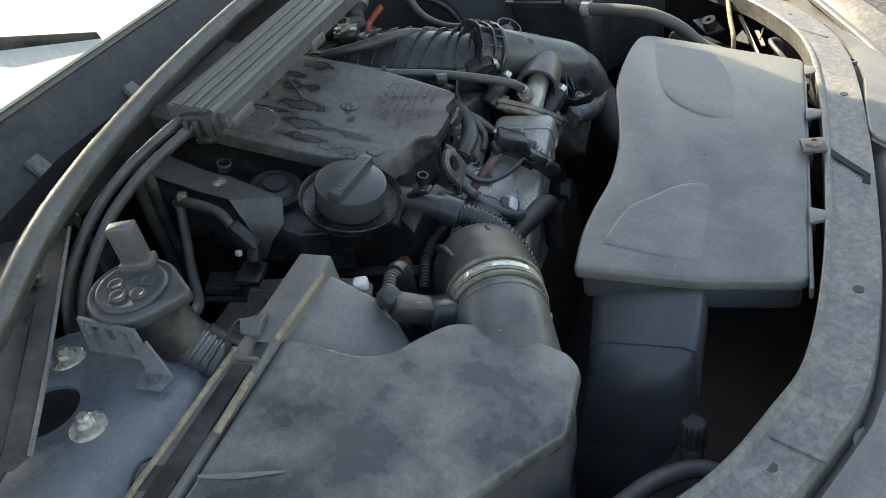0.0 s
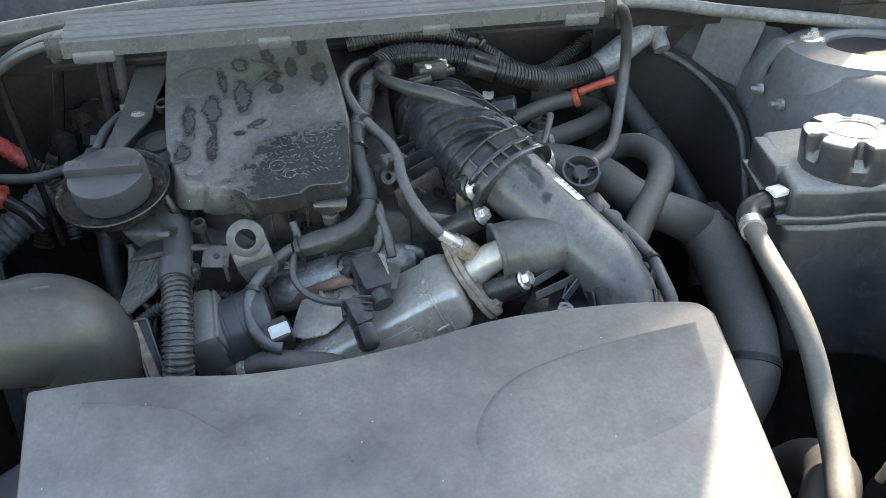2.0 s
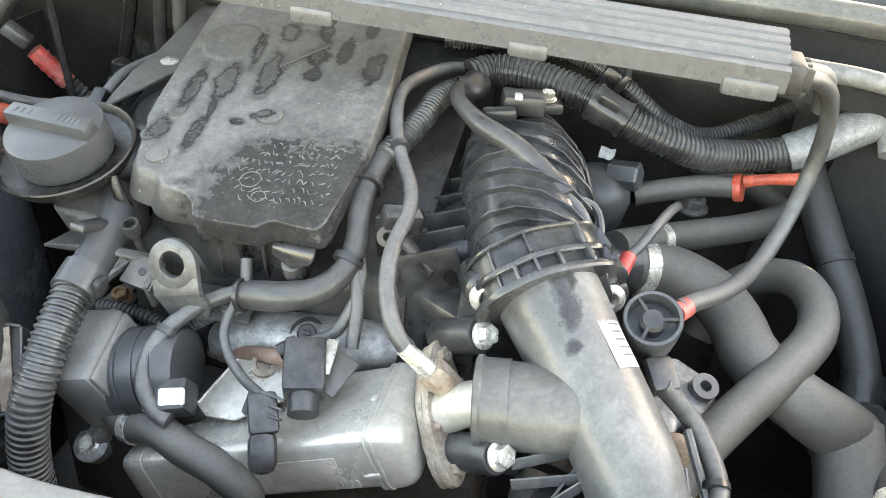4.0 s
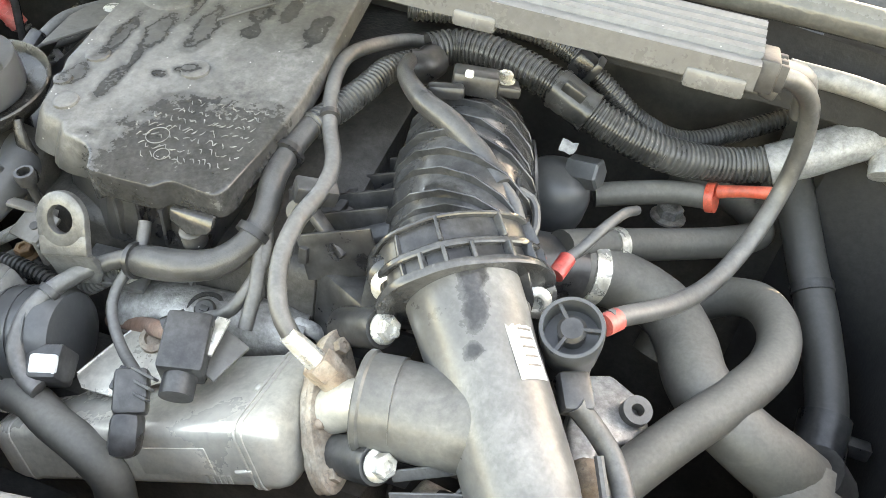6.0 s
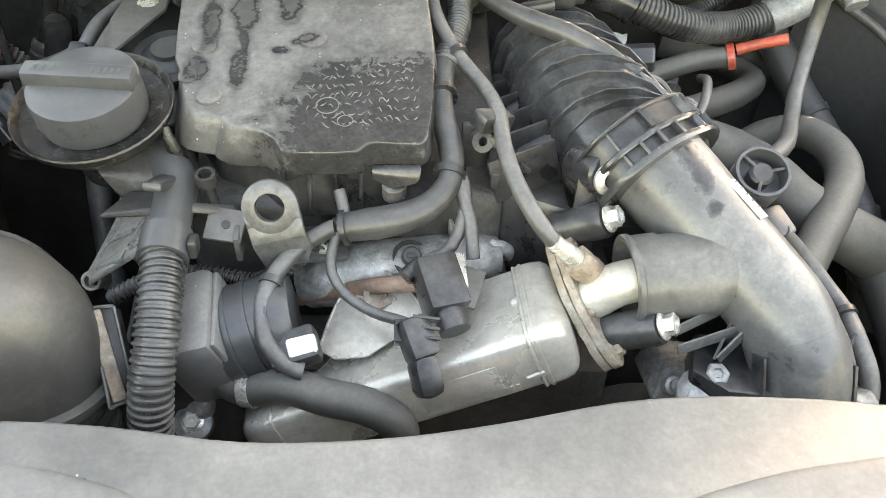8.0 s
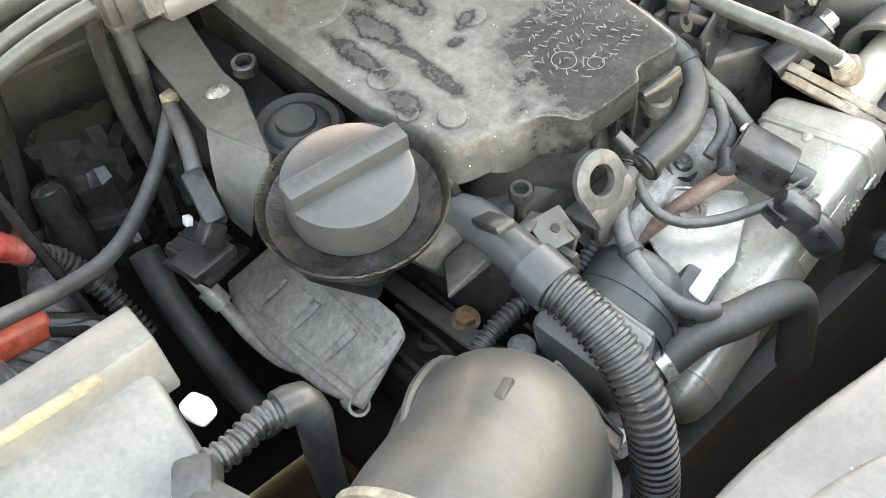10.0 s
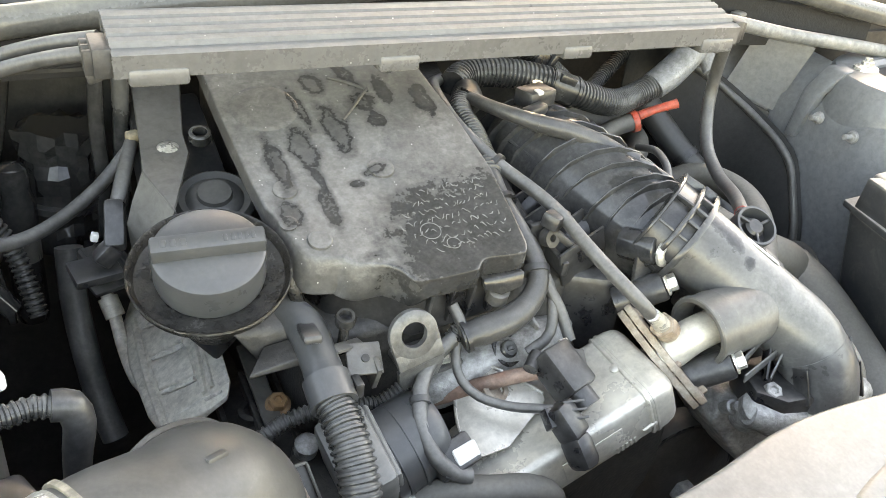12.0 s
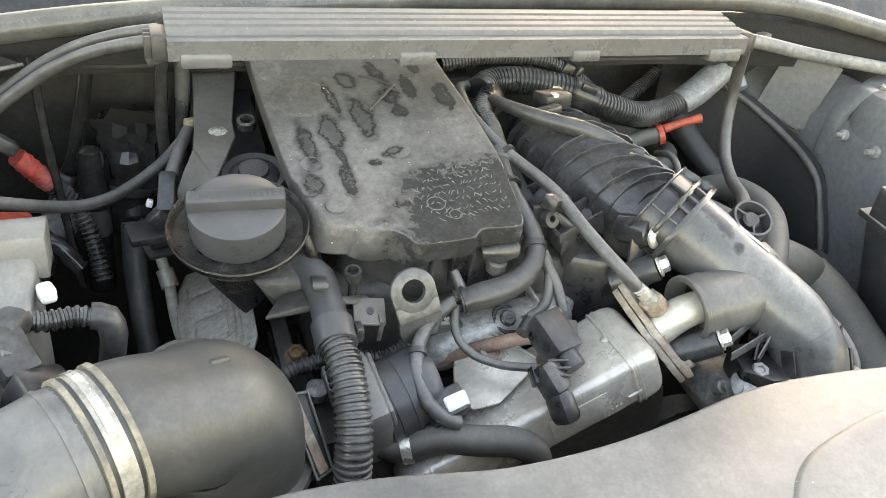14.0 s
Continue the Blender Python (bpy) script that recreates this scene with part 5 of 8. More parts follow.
# ---- exhaust gas cooler ----
def egr_cooler():
    t = thing("exhaust_gas_cooler", (0, -0.2, -0.2), "stained stainless steel exhaust gas cooler box", "cooler")
    d = Vector((0.909, 0.0, 0.417)).normalized()
    top = Vector((-0.417, 0.0, 0.909)).normalized()
    wide = Vector((0, 1, 0))
    mid = Vector((0.0, -0.174, -0.195)) - top * 0.0215

    def ring_at(along, w, h, r, sag=0.0):
        # a rounded rectangle across the case
        out = []
        for sx, sy, g0 in ((1, 1, 0), (-1, 1, 90), (-1, -1, 180), (1, -1, 270)):
            for k in range(6):
                g = radians(g0 + 18 * k)
                out.append(mid + d * along + wide * (sx * (w / 2 - r) + r * math.cos(g)) + top * (sy * (h / 2 - r) + r * math.sin(g) - sag))
        return out

    part("case", loft([ring_at(k, 0.0715 - s, 0.043 - s * 0.7, 0.0075 - s * 0.12, s * 0.2) for k, s in ((-0.126, 0.030), (-0.124, 0.018), (-0.118, 0.008), (-0.108, 0.002), (-0.098, 0.0), (-0.03, 0.0004), (0.03, 0.0), (0.072, 0.0))], 0), EGRM, t, smooth=50)
    part("end_case", loft([ring_at(k, 0.0755 - s, 0.0465 - s, 0.0095 - s * 0.2) for k, s in ((0.0685, 0.004), (0.0695, 0.0006), (0.071, 0.0), (0.080, 0.0006), (0.086, 0.003), (0.0895, 0.0075), (0.0918, 0.014), (0.0935, 0.026))], 0), EGRM, t, smooth=50)
    for at, w, h, s in ((0.0682, 0.0745, 0.0455, 0.0016), (-0.0985, 0.0722, 0.0437, 0.0012), (0.0725, 0.0757, 0.0467, 0.0008)):
        part("weld_seam", loft([ring_at(at + k, w + g, h + g, 0.009) for k, g in ((-0.0018, -0.003), (-0.0009, s * 0.6), (0.0, s), (0.0009, s * 0.6), (0.0018, -0.003))], 0), EGRM, t)
    part("weld_nub", lathe([(0.004, -0.001), (0.0036, 0.0012), (0.002, 0.0022), (0, 0.0024)], mid + d * 0.0655 + top * 0.0215 - wide * 0.0, top, 14), EGRM, t)
    # pressed panel, seam tab and etched code on the front face
    f0 = mid - wide * 0.0358 + d * 0.018 - top * 0.001
    part("pressed_panel", beam(f0 - d * 0.024, f0 + d * 0.026, 0.0012, 0.019, 0.0005, top), EGRM, t)
    part("seam_tab", loft([[mid - wide * 0.0365 + d * 0.058 - top * 0.006, mid - wide * 0.0365 + d * 0.0705 - top * 0.0045, mid - wide * 0.0365 + d * 0.0705 - top * 0.009, mid - wide * 0.0365 + d * 0.062 - top * 0.009], [mid - wide * 0.0385 + d * 0.0595 - top * 0.0065, mid - wide * 0.0385 + d * 0.0705 - top * 0.005, mid - wide * 0.0385 + d * 0.0705 - top * 0.0085, mid - wide * 0.0385 + d * 0.063 - top * 0.0085]], 0.0004), EGRM, t)
    for k in range(5):
        q = f0 + d * (0.018 + 0.0038 * k) - top * 0.0125 - wide * 0.0008
        part("etched_mark", beam(q + wide * 0.0005, q + wide * 0.0005 + d * 0.0020, 0.0008, 0.0055, 0, top), EGRM, t, "etched code marks")
    part("mount_plate", sheet([[(-0.060, -0.178, -0.2065), (-0.050, -0.186, -0.2065), (-0.030, -0.186, -0.204), (0.006, -0.170, -0.186)], [(-0.054, -0.152, -0.2015), (-0.044, -0.160, -0.1975), (-0.022, -0.158, -0.1905), (0.006, -0.166, -0.1835)], [(-0.046, -0.134, -0.1945), (-0.038, -0.140, -0.1895), (-0.022, -0.1315, -0.178), (0.002, -0.160, -0.1825)]], 0.0016), EGRM, t)
    part("plate_lip", tube([(-0.060, -0.178, -0.205), (-0.054, -0.152, -0.200), (-0.046, -0.134, -0.193), (-0.034, -0.131, -0.184), (-0.022, -0.1315, -0.1765), (-0.008, -0.148, -0.178), (0.006, -0.166, -0.182)], 0.0013, 8), ZINC, t, "bright sheared plate edge")
    v0, v1 = Vector((0.0865, -0.142, -0.146)), Vector((0.1155, -0.207, -0.1885))
    run = (v1 - v0).normalized()
    face = Vector((0.735, -0.26, 0.626))
    face = (face - run * face.dot(run)).normalized()
    wide = face.cross(run)
    rnd = random.Random(9)
    for off, grow in ((-0.0046, 0.0), (0.0018, 0.0010)):
        ring = []
        for k in range(40):
            g = 2 * math.pi * k / 40
            u = math.cos(g)
            ring.append(v0.lerp(v1, 0.5) + run * (0.0445 + grow) * u + wide * (0.0085 + grow + 0.0075 * (1 - u * u) + rnd.uniform(-0.0005, 0.0005)) * math.sin(g) * (1.0 + 0.5 * abs(u) ** 3) + face * (off + rnd.uniform(-0.0003, 0.0003)))
        part("gasket_flange", loft([ring, [p + face * 0.0054 for p in ring]], 0.0006), RUST, t, "rusty lobed flange plate")
    for k in (0.08, 0.92):
        bolt(v0.lerp(v1, k) + face * 0.0064, face, 0.005, t, RUST)
    for k, g in ((0.34, 1), (0.62, -1), (0.80, 1)):
        q = v0.lerp(v1, k) + wide * g * 0.012 + face * 0.004
        part("flange_clip", join(lathe([(0.0028, -0.004), (0.0034, 0.004), (0.0020, 0.006), (0, 0.006)], q, d, 12), box(q + run * 0.005, (0.005, 0.004, 0.006), (20, 30, 10), bevel=0.0008)), RUST, t, "crusted clip on the flange")
    part("outlet_pipe", tube([(0.098, -0.176, -0.170), (0.108, -0.178, -0.159), (0.120, -0.180, -0.148), (0.145, -0.181, -0.140)], [0.0125, 0.0135, 0.0135, 0.013], 24), EGRM, t, "bare steel outlet elbow")
    return t


egr_cooler()


# ---- hoses, harnesses and cables ----
def line_thing(name, pts, r, mat, label, category, part_name="sleeve", group="", **kw):
    base = min((Vector(p) for p in pts), key=lambda v: v.z)
    t = thing(name, base, label, category, group)
    part(part_name, tube(pts, r, **kw), mat, t)
    return t


def band(t, pts, r, mat, name="band", label=""):
    return part(name, tube(pts, r, 18, 0.004), mat, t, label)


sensor = line_thing("sensor_cable", [(0.045, 0.115, -0.055), (0.028, 0.096, -0.052), (0.013, 0.044, -0.049), (0.013, 0.013, -0.055), (0.026, -0.026, -0.068), (0.045, -0.060, -0.080), (0.051, -0.087, -0.085), (0.051, -0.121, -0.090), (0.056, -0.150, -0.098), (0.067, -0.172, -0.110), (0.080, -0.178, -0.124)], 0.0052, CABLE, "grey sheathed sensor cable over the engine", "cable")
ax = Vector((0.028, 0.006, -0.026)).normalized()
p0 = Vector((0.080, -0.178, -0.123))
part("sensor_stem", tube([p0 - ax * 0.006, p0 + ax * 0.016], [0.0050, 0.0064], 16), ZINC, sensor, "pale metal sensor stem")
hexa = join(lathe([(0.0094, 0.0), (0.0098, 0.001), (0.0098, 0.010), (0.0086, 0.011)], p0 + ax * 0.016, ax, 6), lathe([(0.0088, 0.010), (0.0092, 0.014), (0.0085, 0.022)], p0 + ax * 0.016, ax, 20))
part("sensor_nut", hexa, RUST, sensor, "rust-tinted hexagon", smooth=20)

harness = line_thing("wiring_harness", [(0.018, -0.034, -0.074), (0.015, -0.058, -0.083), (0.016, -0.081, -0.092), (0.021, -0.100, -0.105), (0.019, -0.118, -0.117), (0.006, -0.129, -0.129), (-0.013, -0.136, -0.134), (-0.030, -0.136, -0.138), (-0.048, -0.134, -0.143)], [0.0075, 0.008, 0.008, 0.008, 0.008, 0.009, 0.010, 0.0105, 0.009], TAPEM, "black taped wiring harness beside the cover", "wiring harness", "tape")
part("conduit", tube([(0.055, 0.085, -0.057), (0.036, 0.057, -0.060), (0.031, 0.022, -0.065), (0.025, -0.007, -0.070), (0.018, -0.036, -0.075)], 0.0098, 18, ridge=0.0016, pitch=0.0042), CONDUIT, harness, "corrugated conduit")
part("branch", tube([(0.058, 0.090, -0.058), (0.054, 0.075, -0.06), (0.046, 0.07, -0.06)], 0.013, 16), PLASTIC, harness, "moulded branch piece")
part("branch_wire", tube([(0.016, -0.090, -0.10), (0.030, -0.118, -0.125), (0.022, -0.140, -0.150), (0.004, -0.142, -0.163)], 0.0042, 10), CABLE, harness)
part("branch_wire", tube([(0.021, -0.105, -0.112), (0.032, -0.130, -0.135), (0.035, -0.148, -0.155)], 0.0045, 10), CABLE, harness)
part("cable_tie", tube([(-0.044, -0.1345, -0.142), (-0.047, -0.1343, -0.1428)], 0.0115, 16, 0.002), PLASTIC, harness)
part("stub_wire", tube([(-0.050, -0.118, -0.125), (-0.046, -0.128, -0.136), (-0.046, -0.134, -0.142)], 0.004, 10), CABLE, harness)

big = line_thing("corrugated_conduit", [(0.050, 0.100, -0.056), (0.070, 0.114, -0.052), (0.104, 0.112, -0.051), (0.15, 0.102, -0.058), (0.193, 0.096, -0.074), (0.236, 0.104, -0.088), (0.285, 0.130, -0.096), (0.330, 0.142, -0.086)], 0.0140, CONDUIT, "thick black corrugated cable conduit", "cable conduit", "conduit", ridge=0.0018, pitch=0.0043, seg=24)
part("grey_sleeve", tube([(0.318, 0.139, -0.090), (0.340, 0.142, -0.078), (0.372, 0.152, -0.060), (0.400, 0.165, -0.050)], [0.0155, 0.0165, 0.016, 0.014], 18, 0.004), FOIL, big, "crinkled grey fabric sleeve")
part("joint_clip", tube([(0.151, 0.1015, -0.0585), (0.166, 0.0985, -0.0645), (0.181, 0.0965, -0.0700)], 0.0152, 26, 0.003), CONDUIT, big)
for p in ((0.152, 0.1013, -0.0590), (0.178, 0.0968, -0.0690)):
    part("clip_lip", tube([p, Vector(p) + Vector((0.003, -0.0005, -0.0011))], 0.0161, 26, 0.002), CONDUIT, big)
part("clip_catch", box((0.166, 0.088, -0.054), (0.018, 0.006, 0.008), (0, 22, -8), bevel=0.001), CONDUIT, big)
part("pipe_stub", tube([(0.392, 0.155, -0.055), (0.395, 0.135, -0.075)], 0.010, 14), FOIL, big)
back = line_thing("corrugated_conduit", [(0.02, 0.135, -0.040), (0.08, 0.142, -0.034), (0.135, 0.140, -0.038), (0.175, 0.138, -0.056), (0.215, 0.145, -0.084), (0.255, 0.168, -0.100), (0.30, 0.195, -0.088), (0.36, 0.225, -0.060)], 0.0085, CONDUIT, "thin black corrugated conduit behind the thick one", "cable conduit", "conduit", ridge=0.0014, pitch=0.0036, seg=16)
part("joint_clip", box((0.165, 0.138, -0.050), (0.022, 0.020, 0.018), (0, 30, 0), bevel=0.003), PLASTIC, back)
part("clip_strap", box((0.172, 0.136, -0.052), (0.006, 0.023, 0.021), (0, 30, 0), bevel=0.001), CONDUIT, back)

mw = line_thing("sensor_harness", [(0.048, 0.062, -0.052), (0.056, 0.030, -0.050), (0.079, 0.000, -0.052), (0.104, -0.014, -0.056), (0.130, -0.030, -0.064), (0.148, -0.046, -0.072)], [0.0055, 0.006, 0.0075, 0.008, 0.007, 0.005], TAPEM, "flat black harness branch over the manifold", "cable")
part("branch_wire", tube([(0.146, -0.044, -0.071), (0.160, -0.056, -0.076), (0.172, -0.078, -0.085), (0.182, -0.100, -0.100), (0.187, -0.115, -0.112)], 0.004, 10), CABLE, mw)
part("branch_wire", tube([(0.147, -0.045, -0.071), (0.168, -0.040, -0.078), (0.176, -0.055, -0.088), (0.174, -0.068, -0.096)], 0.0026, 8), CABLE, mw)
part("tape_wrap", tube([(0.140, -0.039, -0.068), (0.149, -0.047, -0.0725)], 0.0075, 14), PLASTIC, mw)

lc = line_thing("starter_cable", [(0.284, 0.022, 0.012), (0.300, 0.034, 0.006), (0.314, 0.050, -0.012), (0.320, 0.058, -0.045), (0.317, 0.052, -0.080), (0.306, 0.030, -0.108), (0.288, -0.010, -0.119), (0.264, -0.056, -0.114), (0.240, -0.088, -0.108), (0.232, -0.099, -0.107)], 0.0062, CABLE, "long grey cable with red end boots", "cable")
part("end_boot", tube([(0.236, -0.094, -0.1075), (0.230, -0.103, -0.108)], [0.0068, 0.0066], 14), RED, lc, "faded red boot")
part("second_core", tube([(0.284, 0.028, 0.014), (0.304, 0.046, 0.006), (0.312, 0.06, -0.02)], 0.007, 12), CABLE, lc)
mid = line_thing("earth_cable", [(0.232, 0.045, -0.110), (0.224, 0.012, -0.098), (0.214, -0.016, -0.098), (0.205, -0.033, -0.106), (0.197, -0.043, -0.112)], 0.0036, CABLE, "black ribbed cable with a red boot", "cable")
part("end_boot", tube([(0.1985, -0.041, -0.111), (0.1945, -0.055, -0.117)], 0.0056, 12), RED, mid, "faded red boot")

# coolant hoses on the far side
h1 = line_thing("coolant_hose", [(0.19, 0.0, -0.130), (0.211, 0.03, -0.138), (0.26, 0.080, -0.149), (0.31, 0.130, -0.158), (0.338, 0.175, -0.164), (0.32, 0.215, -0.163), (0.26, 0.235, -0.155)], 0.0125, HOSEM, "grey rubber coolant hose running to the bulkhead", "hose", "tube")
h2 = line_thing("coolant_hose", [(0.185, 0.004, -0.148), (0.210, 0.020, -0.155), (0.231, 0.030, -0.160), (0.254, 0.033, -0.166), (0.275, 0.023, -0.170), (0.289, -0.004, -0.172), (0.298, -0.034, -0.175), (0.316, -0.053, -0.182), (0.337, -0.061, -0.190), (0.362, -0.059, -0.204), (0.387, -0.050, -0.223)], [0.022, 0.022, 0.022, 0.0215, 0.021, 0.021, 0.021, 0.0215, 0.022, 0.0235, 0.024], HOSEM, "fat grey rubber radiator hose with clamps", "hose", "tube", seg=22)
band(h2, [(0.207, 0.018, -0.1545), (0.217, 0.0235, -0.157)], 0.0236, ZINC, "clamp", "steel band clamp")
part("neck", tube([(0.165, -0.010, -0.144), (0.201, 0.0145, -0.153)], 0.0235, 22), PLASTIC, h2)
part("lower_hose", tube([(0.380, -0.052, -0.218), (0.381, -0.09, -0.228), (0.378, -0.14, -0.247), (0.373, -0.185, -0.268), (0.364, -0.215, -0.292), (0.342, -0.235, -0.318), (0.318, -0.262, -0.34), (0.33, -0.31, -0.36), (0.36, -0.34, -0.38)], [0.0275, 0.028, 0.028, 0.028, 0.027, 0.026, 0.026, 0.026, 0.026], 22), HOSEM, h2)
c0, c1 = Vector((0.376, -0.053, -0.213)), Vector((0.390, -0.053, -0.227))
band(h2, [c0, c1], 0.0305, PLASTIC, "clamp", "black plastic quick clamp")
part("clamp_lug", box((0.386, -0.085, -0.212), (0.022, 0.010, 0.014), (0, 30, 0), bevel=0.002), PLASTIC, h2)
h3 = line_thing("coolant_hose", [(0.245, -0.160, -0.225), (0.262, -0.130, -0.198), (0.290, -0.093, -0.180), (0.322, -0.052, -0.166), (0.342, -0.016, -0.159), (0.346, 0.022, -0.156), (0.334, 0.056, -0.160), (0.310, 0.072, -0.176), (0.285, 0.066, -0.20), (0.275, 0.05, -0.23)], 0.0145, HOSEM, "grey rubber heater hose bent into a loop", "hose", "tube", seg=20)
band(h3, [(0.250, -0.152, -0.218), (0.254, -0.145, -0.212)], 0.0157, ZINC, "clamp", "spring clamp")
h4 = line_thing("coolant_hose", [(0.350, 0.195, -0.12), (0.374, 0.150, -0.162), (0.397, 0.095, -0.20), (0.41, 0.04, -0.235), (0.405, -0.01, -0.27), (0.39, -0.05, -0.30)], 0.0155, RUBBER, "dark rubber hose along the inner wing", "hose", "tube", seg=18)
part("coupling", tube([(0.409, 0.045, -0.232), (0.408, 0.020, -0.25)], 0.019, 18), PLASTIC, h4)
part("coupling_ear", box((0.432, 0.03, -0.24), (0.02, 0.012, 0.012), bevel=0.002), PLASTIC, h4)

ch = line_thing("vacuum_hose", [(-0.122, -0.180, -0.226), (-0.106, -0.188, -0.229), (-0.079, -0.197, -0.218), (-0.055, -0.207, -0.217), (-0.029, -0.215, -0.217), (-0.011, -0.217, -0.230), (-0.007, -0.217, -0.252), (-0.004, -0.215, -0.29)], 0.0115, HOSEM, "black rubber hose under the cooler", "hose", "tube", seg=18)
band(ch, [(-0.106, -0.188, -0.229), (-0.099, -0.190, -0.227)], 0.0128, ZINC, "clamp", "spring clamp")
aw = line_thing("actuator_cable", [(-0.052, -0.131, -0.145), (-0.058, -0.132, -0.147), (-0.076, -0.141, -0.156), (-0.089, -0.158, -0.165), (-0.094, -0.175, -0.175), (-0.090, -0.191, -0.188), (-0.078, -0.199, -0.199), (-0.068, -0.201, -0.202)], 0.0055, CABLE, "black cable looping to the actuator plug", "cable")
line_thing("brown_hose", [(-0.078, -0.120, -0.211), (-0.062, -0.128, -0.201), (-0.035, -0.141, -0.1845), (-0.012, -0.155, -0.170), (0.004, -0.164, -0.163)], 0.0054, RIBM, "faded brown rubber vacuum line", "hose", "tube")
line_thing("valve_wire", [(-0.050, -0.132, -0.148), (-0.054, -0.140, -0.158), (-0.053, -0.150, -0.167), (-0.044, -0.161, -0.175), (-0.027, -0.176, -0.176), (-0.010, -0.190, -0.171), (-0.002, -0.198, -0.168)], 0.0034, CABLE, "thin black wire to the vacuum valve plug", "wire")

br = line_thing("breather_hose", [(-0.152, -0.160, -0.145), (-0.150, -0.172, -0.150), (-0.149, -0.190, -0.160), (-0.1495, -0.208, -0.176), (-0.152, -0.222, -0.200), (-0.155, -0.228, -0.24), (-0.157, -0.225, -0.30)], 0.0132, CONDUIT, "glossy black corrugated breather hose", "hose", "bellows", ridge=0.0017, pitch=0.0047, seg=26)
part("elbow", tube([(-0.168, -0.082, -0.125), (-0.153, -0.106, -0.128), (-0.151, -0.130, -0.135), (-0.151, -0.150, -0.141)], [0.013, 0.0135, 0.0125, 0.013], 24), CAPM, br, "grey plastic elbow")
part("collar", tube([(-0.151, -0.147, -0.140), (-0.151, -0.165, -0.147)], 0.0152, 24), CAPM, br)
part("latch", box((-0.156, -0.128, -0.117), (0.012, 0.03, 0.006), (-20, 0, -8), bevel=0.002), PLASTIC, br)
part("latch", box((-0.134, -0.158, -0.142), (0.006, 0.012, 0.012), bevel=0.002), PLASTIC, br)

line_thing("small_conduit", [(-0.044, -0.124, -0.140), (-0.052, -0.126, -0.149), (-0.067, -0.128, -0.163), (-0.085, -0.129, -0.179), (-0.105, -0.129, -0.190), (-0.128, -0.126, -0.188), (-0.150, -0.124, -0.188), (-0.175, -0.124, -0.194), (-0.20, -0.13, -0.206)], 0.0062, CONDUIT, "thin black corrugated conduit under the filler neck", "cable conduit", "conduit", ridge=0.0014, pitch=0.0036, seg=14)

# left side cables
for dz, dy in ((0.0, 0.0), (-0.004, -0.016)):
    line_thing("duct_cable", [(-0.245, 0.045 + dy, 0.018 + dz), (-0.275, 0.060 + dy, 0.010 + dz), (-0.31, 0.082 + dy, -0.006 + dz), (-0.345, 0.10 + dy, -0.03 + dz), (-0.39, 0.11 + dy, -0.07 + dz), (-0.42, 0.11 + dy, -0.13)], 0.0052, CABLE, "grey sheathed cable leaving the cable duct", "cable", group="cables of the cable duct")
lw = line_thing("glow_plug_cable", [(-0.220, 0.118, -0.090), (-0.228, 0.108, -0.094), (-0.252, 0.094, -0.114), (-0.284, 0.073, -0.128), (-0.311, 0.050, -0.128), (-0.338, 0.025, -0.116), (-0.375, -0.005, -0.095), (-0.42, -0.02, -0.08)], 0.0052, CABLE, "grey cable clipped beside the bracket", "cable")
part("amber_clip", box((-0.2235, 0.103, -0.080), (0.010, 0.009, 0.008), (10, 0, 20), bevel=0.0015), TANM, lw, "tan plastic clip")
lw2 = line_thing("sensor_lead", [(-0.223, 0.112, -0.088), (-0.227, 0.096, -0.085), (-0.238, 0.055, -0.088), (-0.246, 0.036, -0.101)], 0.0055, CABLE, "grey lead ending in a black plug", "cable")
part("plug", beam((-0.247, 0.038, -0.099), (-0.252, 0.012, -0.123), 0.014, 0.016, 0.003), PLASTIC, lw2, "black connector")
part("plug_lock", box((-0.264, 0.026, -0.119), (0.005, 0.006, 0.006), (0, 20, 0), bevel=0.001), WHITE, lw2)
part("plug_nose", beam((-0.252, 0.014, -0.121), (-0.264, 0.012, -0.132), 0.013, 0.014, 0.003), PLASTIC, lw2)
part("sensor_head", box((-0.267, 0.018, -0.142), (0.034, 0.026, 0.008), (10, 0, 12), bevel=0.003), PLASTIC, lw2, "black sensor head")
sp = line_thing("injector_pipe", [(-0.262, 0.136, -0.200), (-0.258, 0.122, -0.225), (-0.253, 0.108, -0.244), (-0.2505, 0.075, -0.262), (-0.2455, 0.040, -0.2690), (-0.236, 0.028, -0.276), (-0.222, 0.02, -0.29)], 0.0055, SILVER, "bare steel pipe beside the heat shield", "pipe", "pipe")
line_thing("rear_hose", [(-0.280, 0.135, -0.19), (-0.282, 0.12, -0.229), (-0.280, 0.10, -0.268), (-0.275, 0.08, -0.311), (-0.267, 0.06, -0.345)], 0.0115, CABLE, "dusty dark hose dropping beside the shield", "hose", "hose")
part("union_nut", tube([(-0.2560, 0.1155, -0.234), (-0.2520, 0.104, -0.2475)], 0.0085, 14), SILVER, sp)


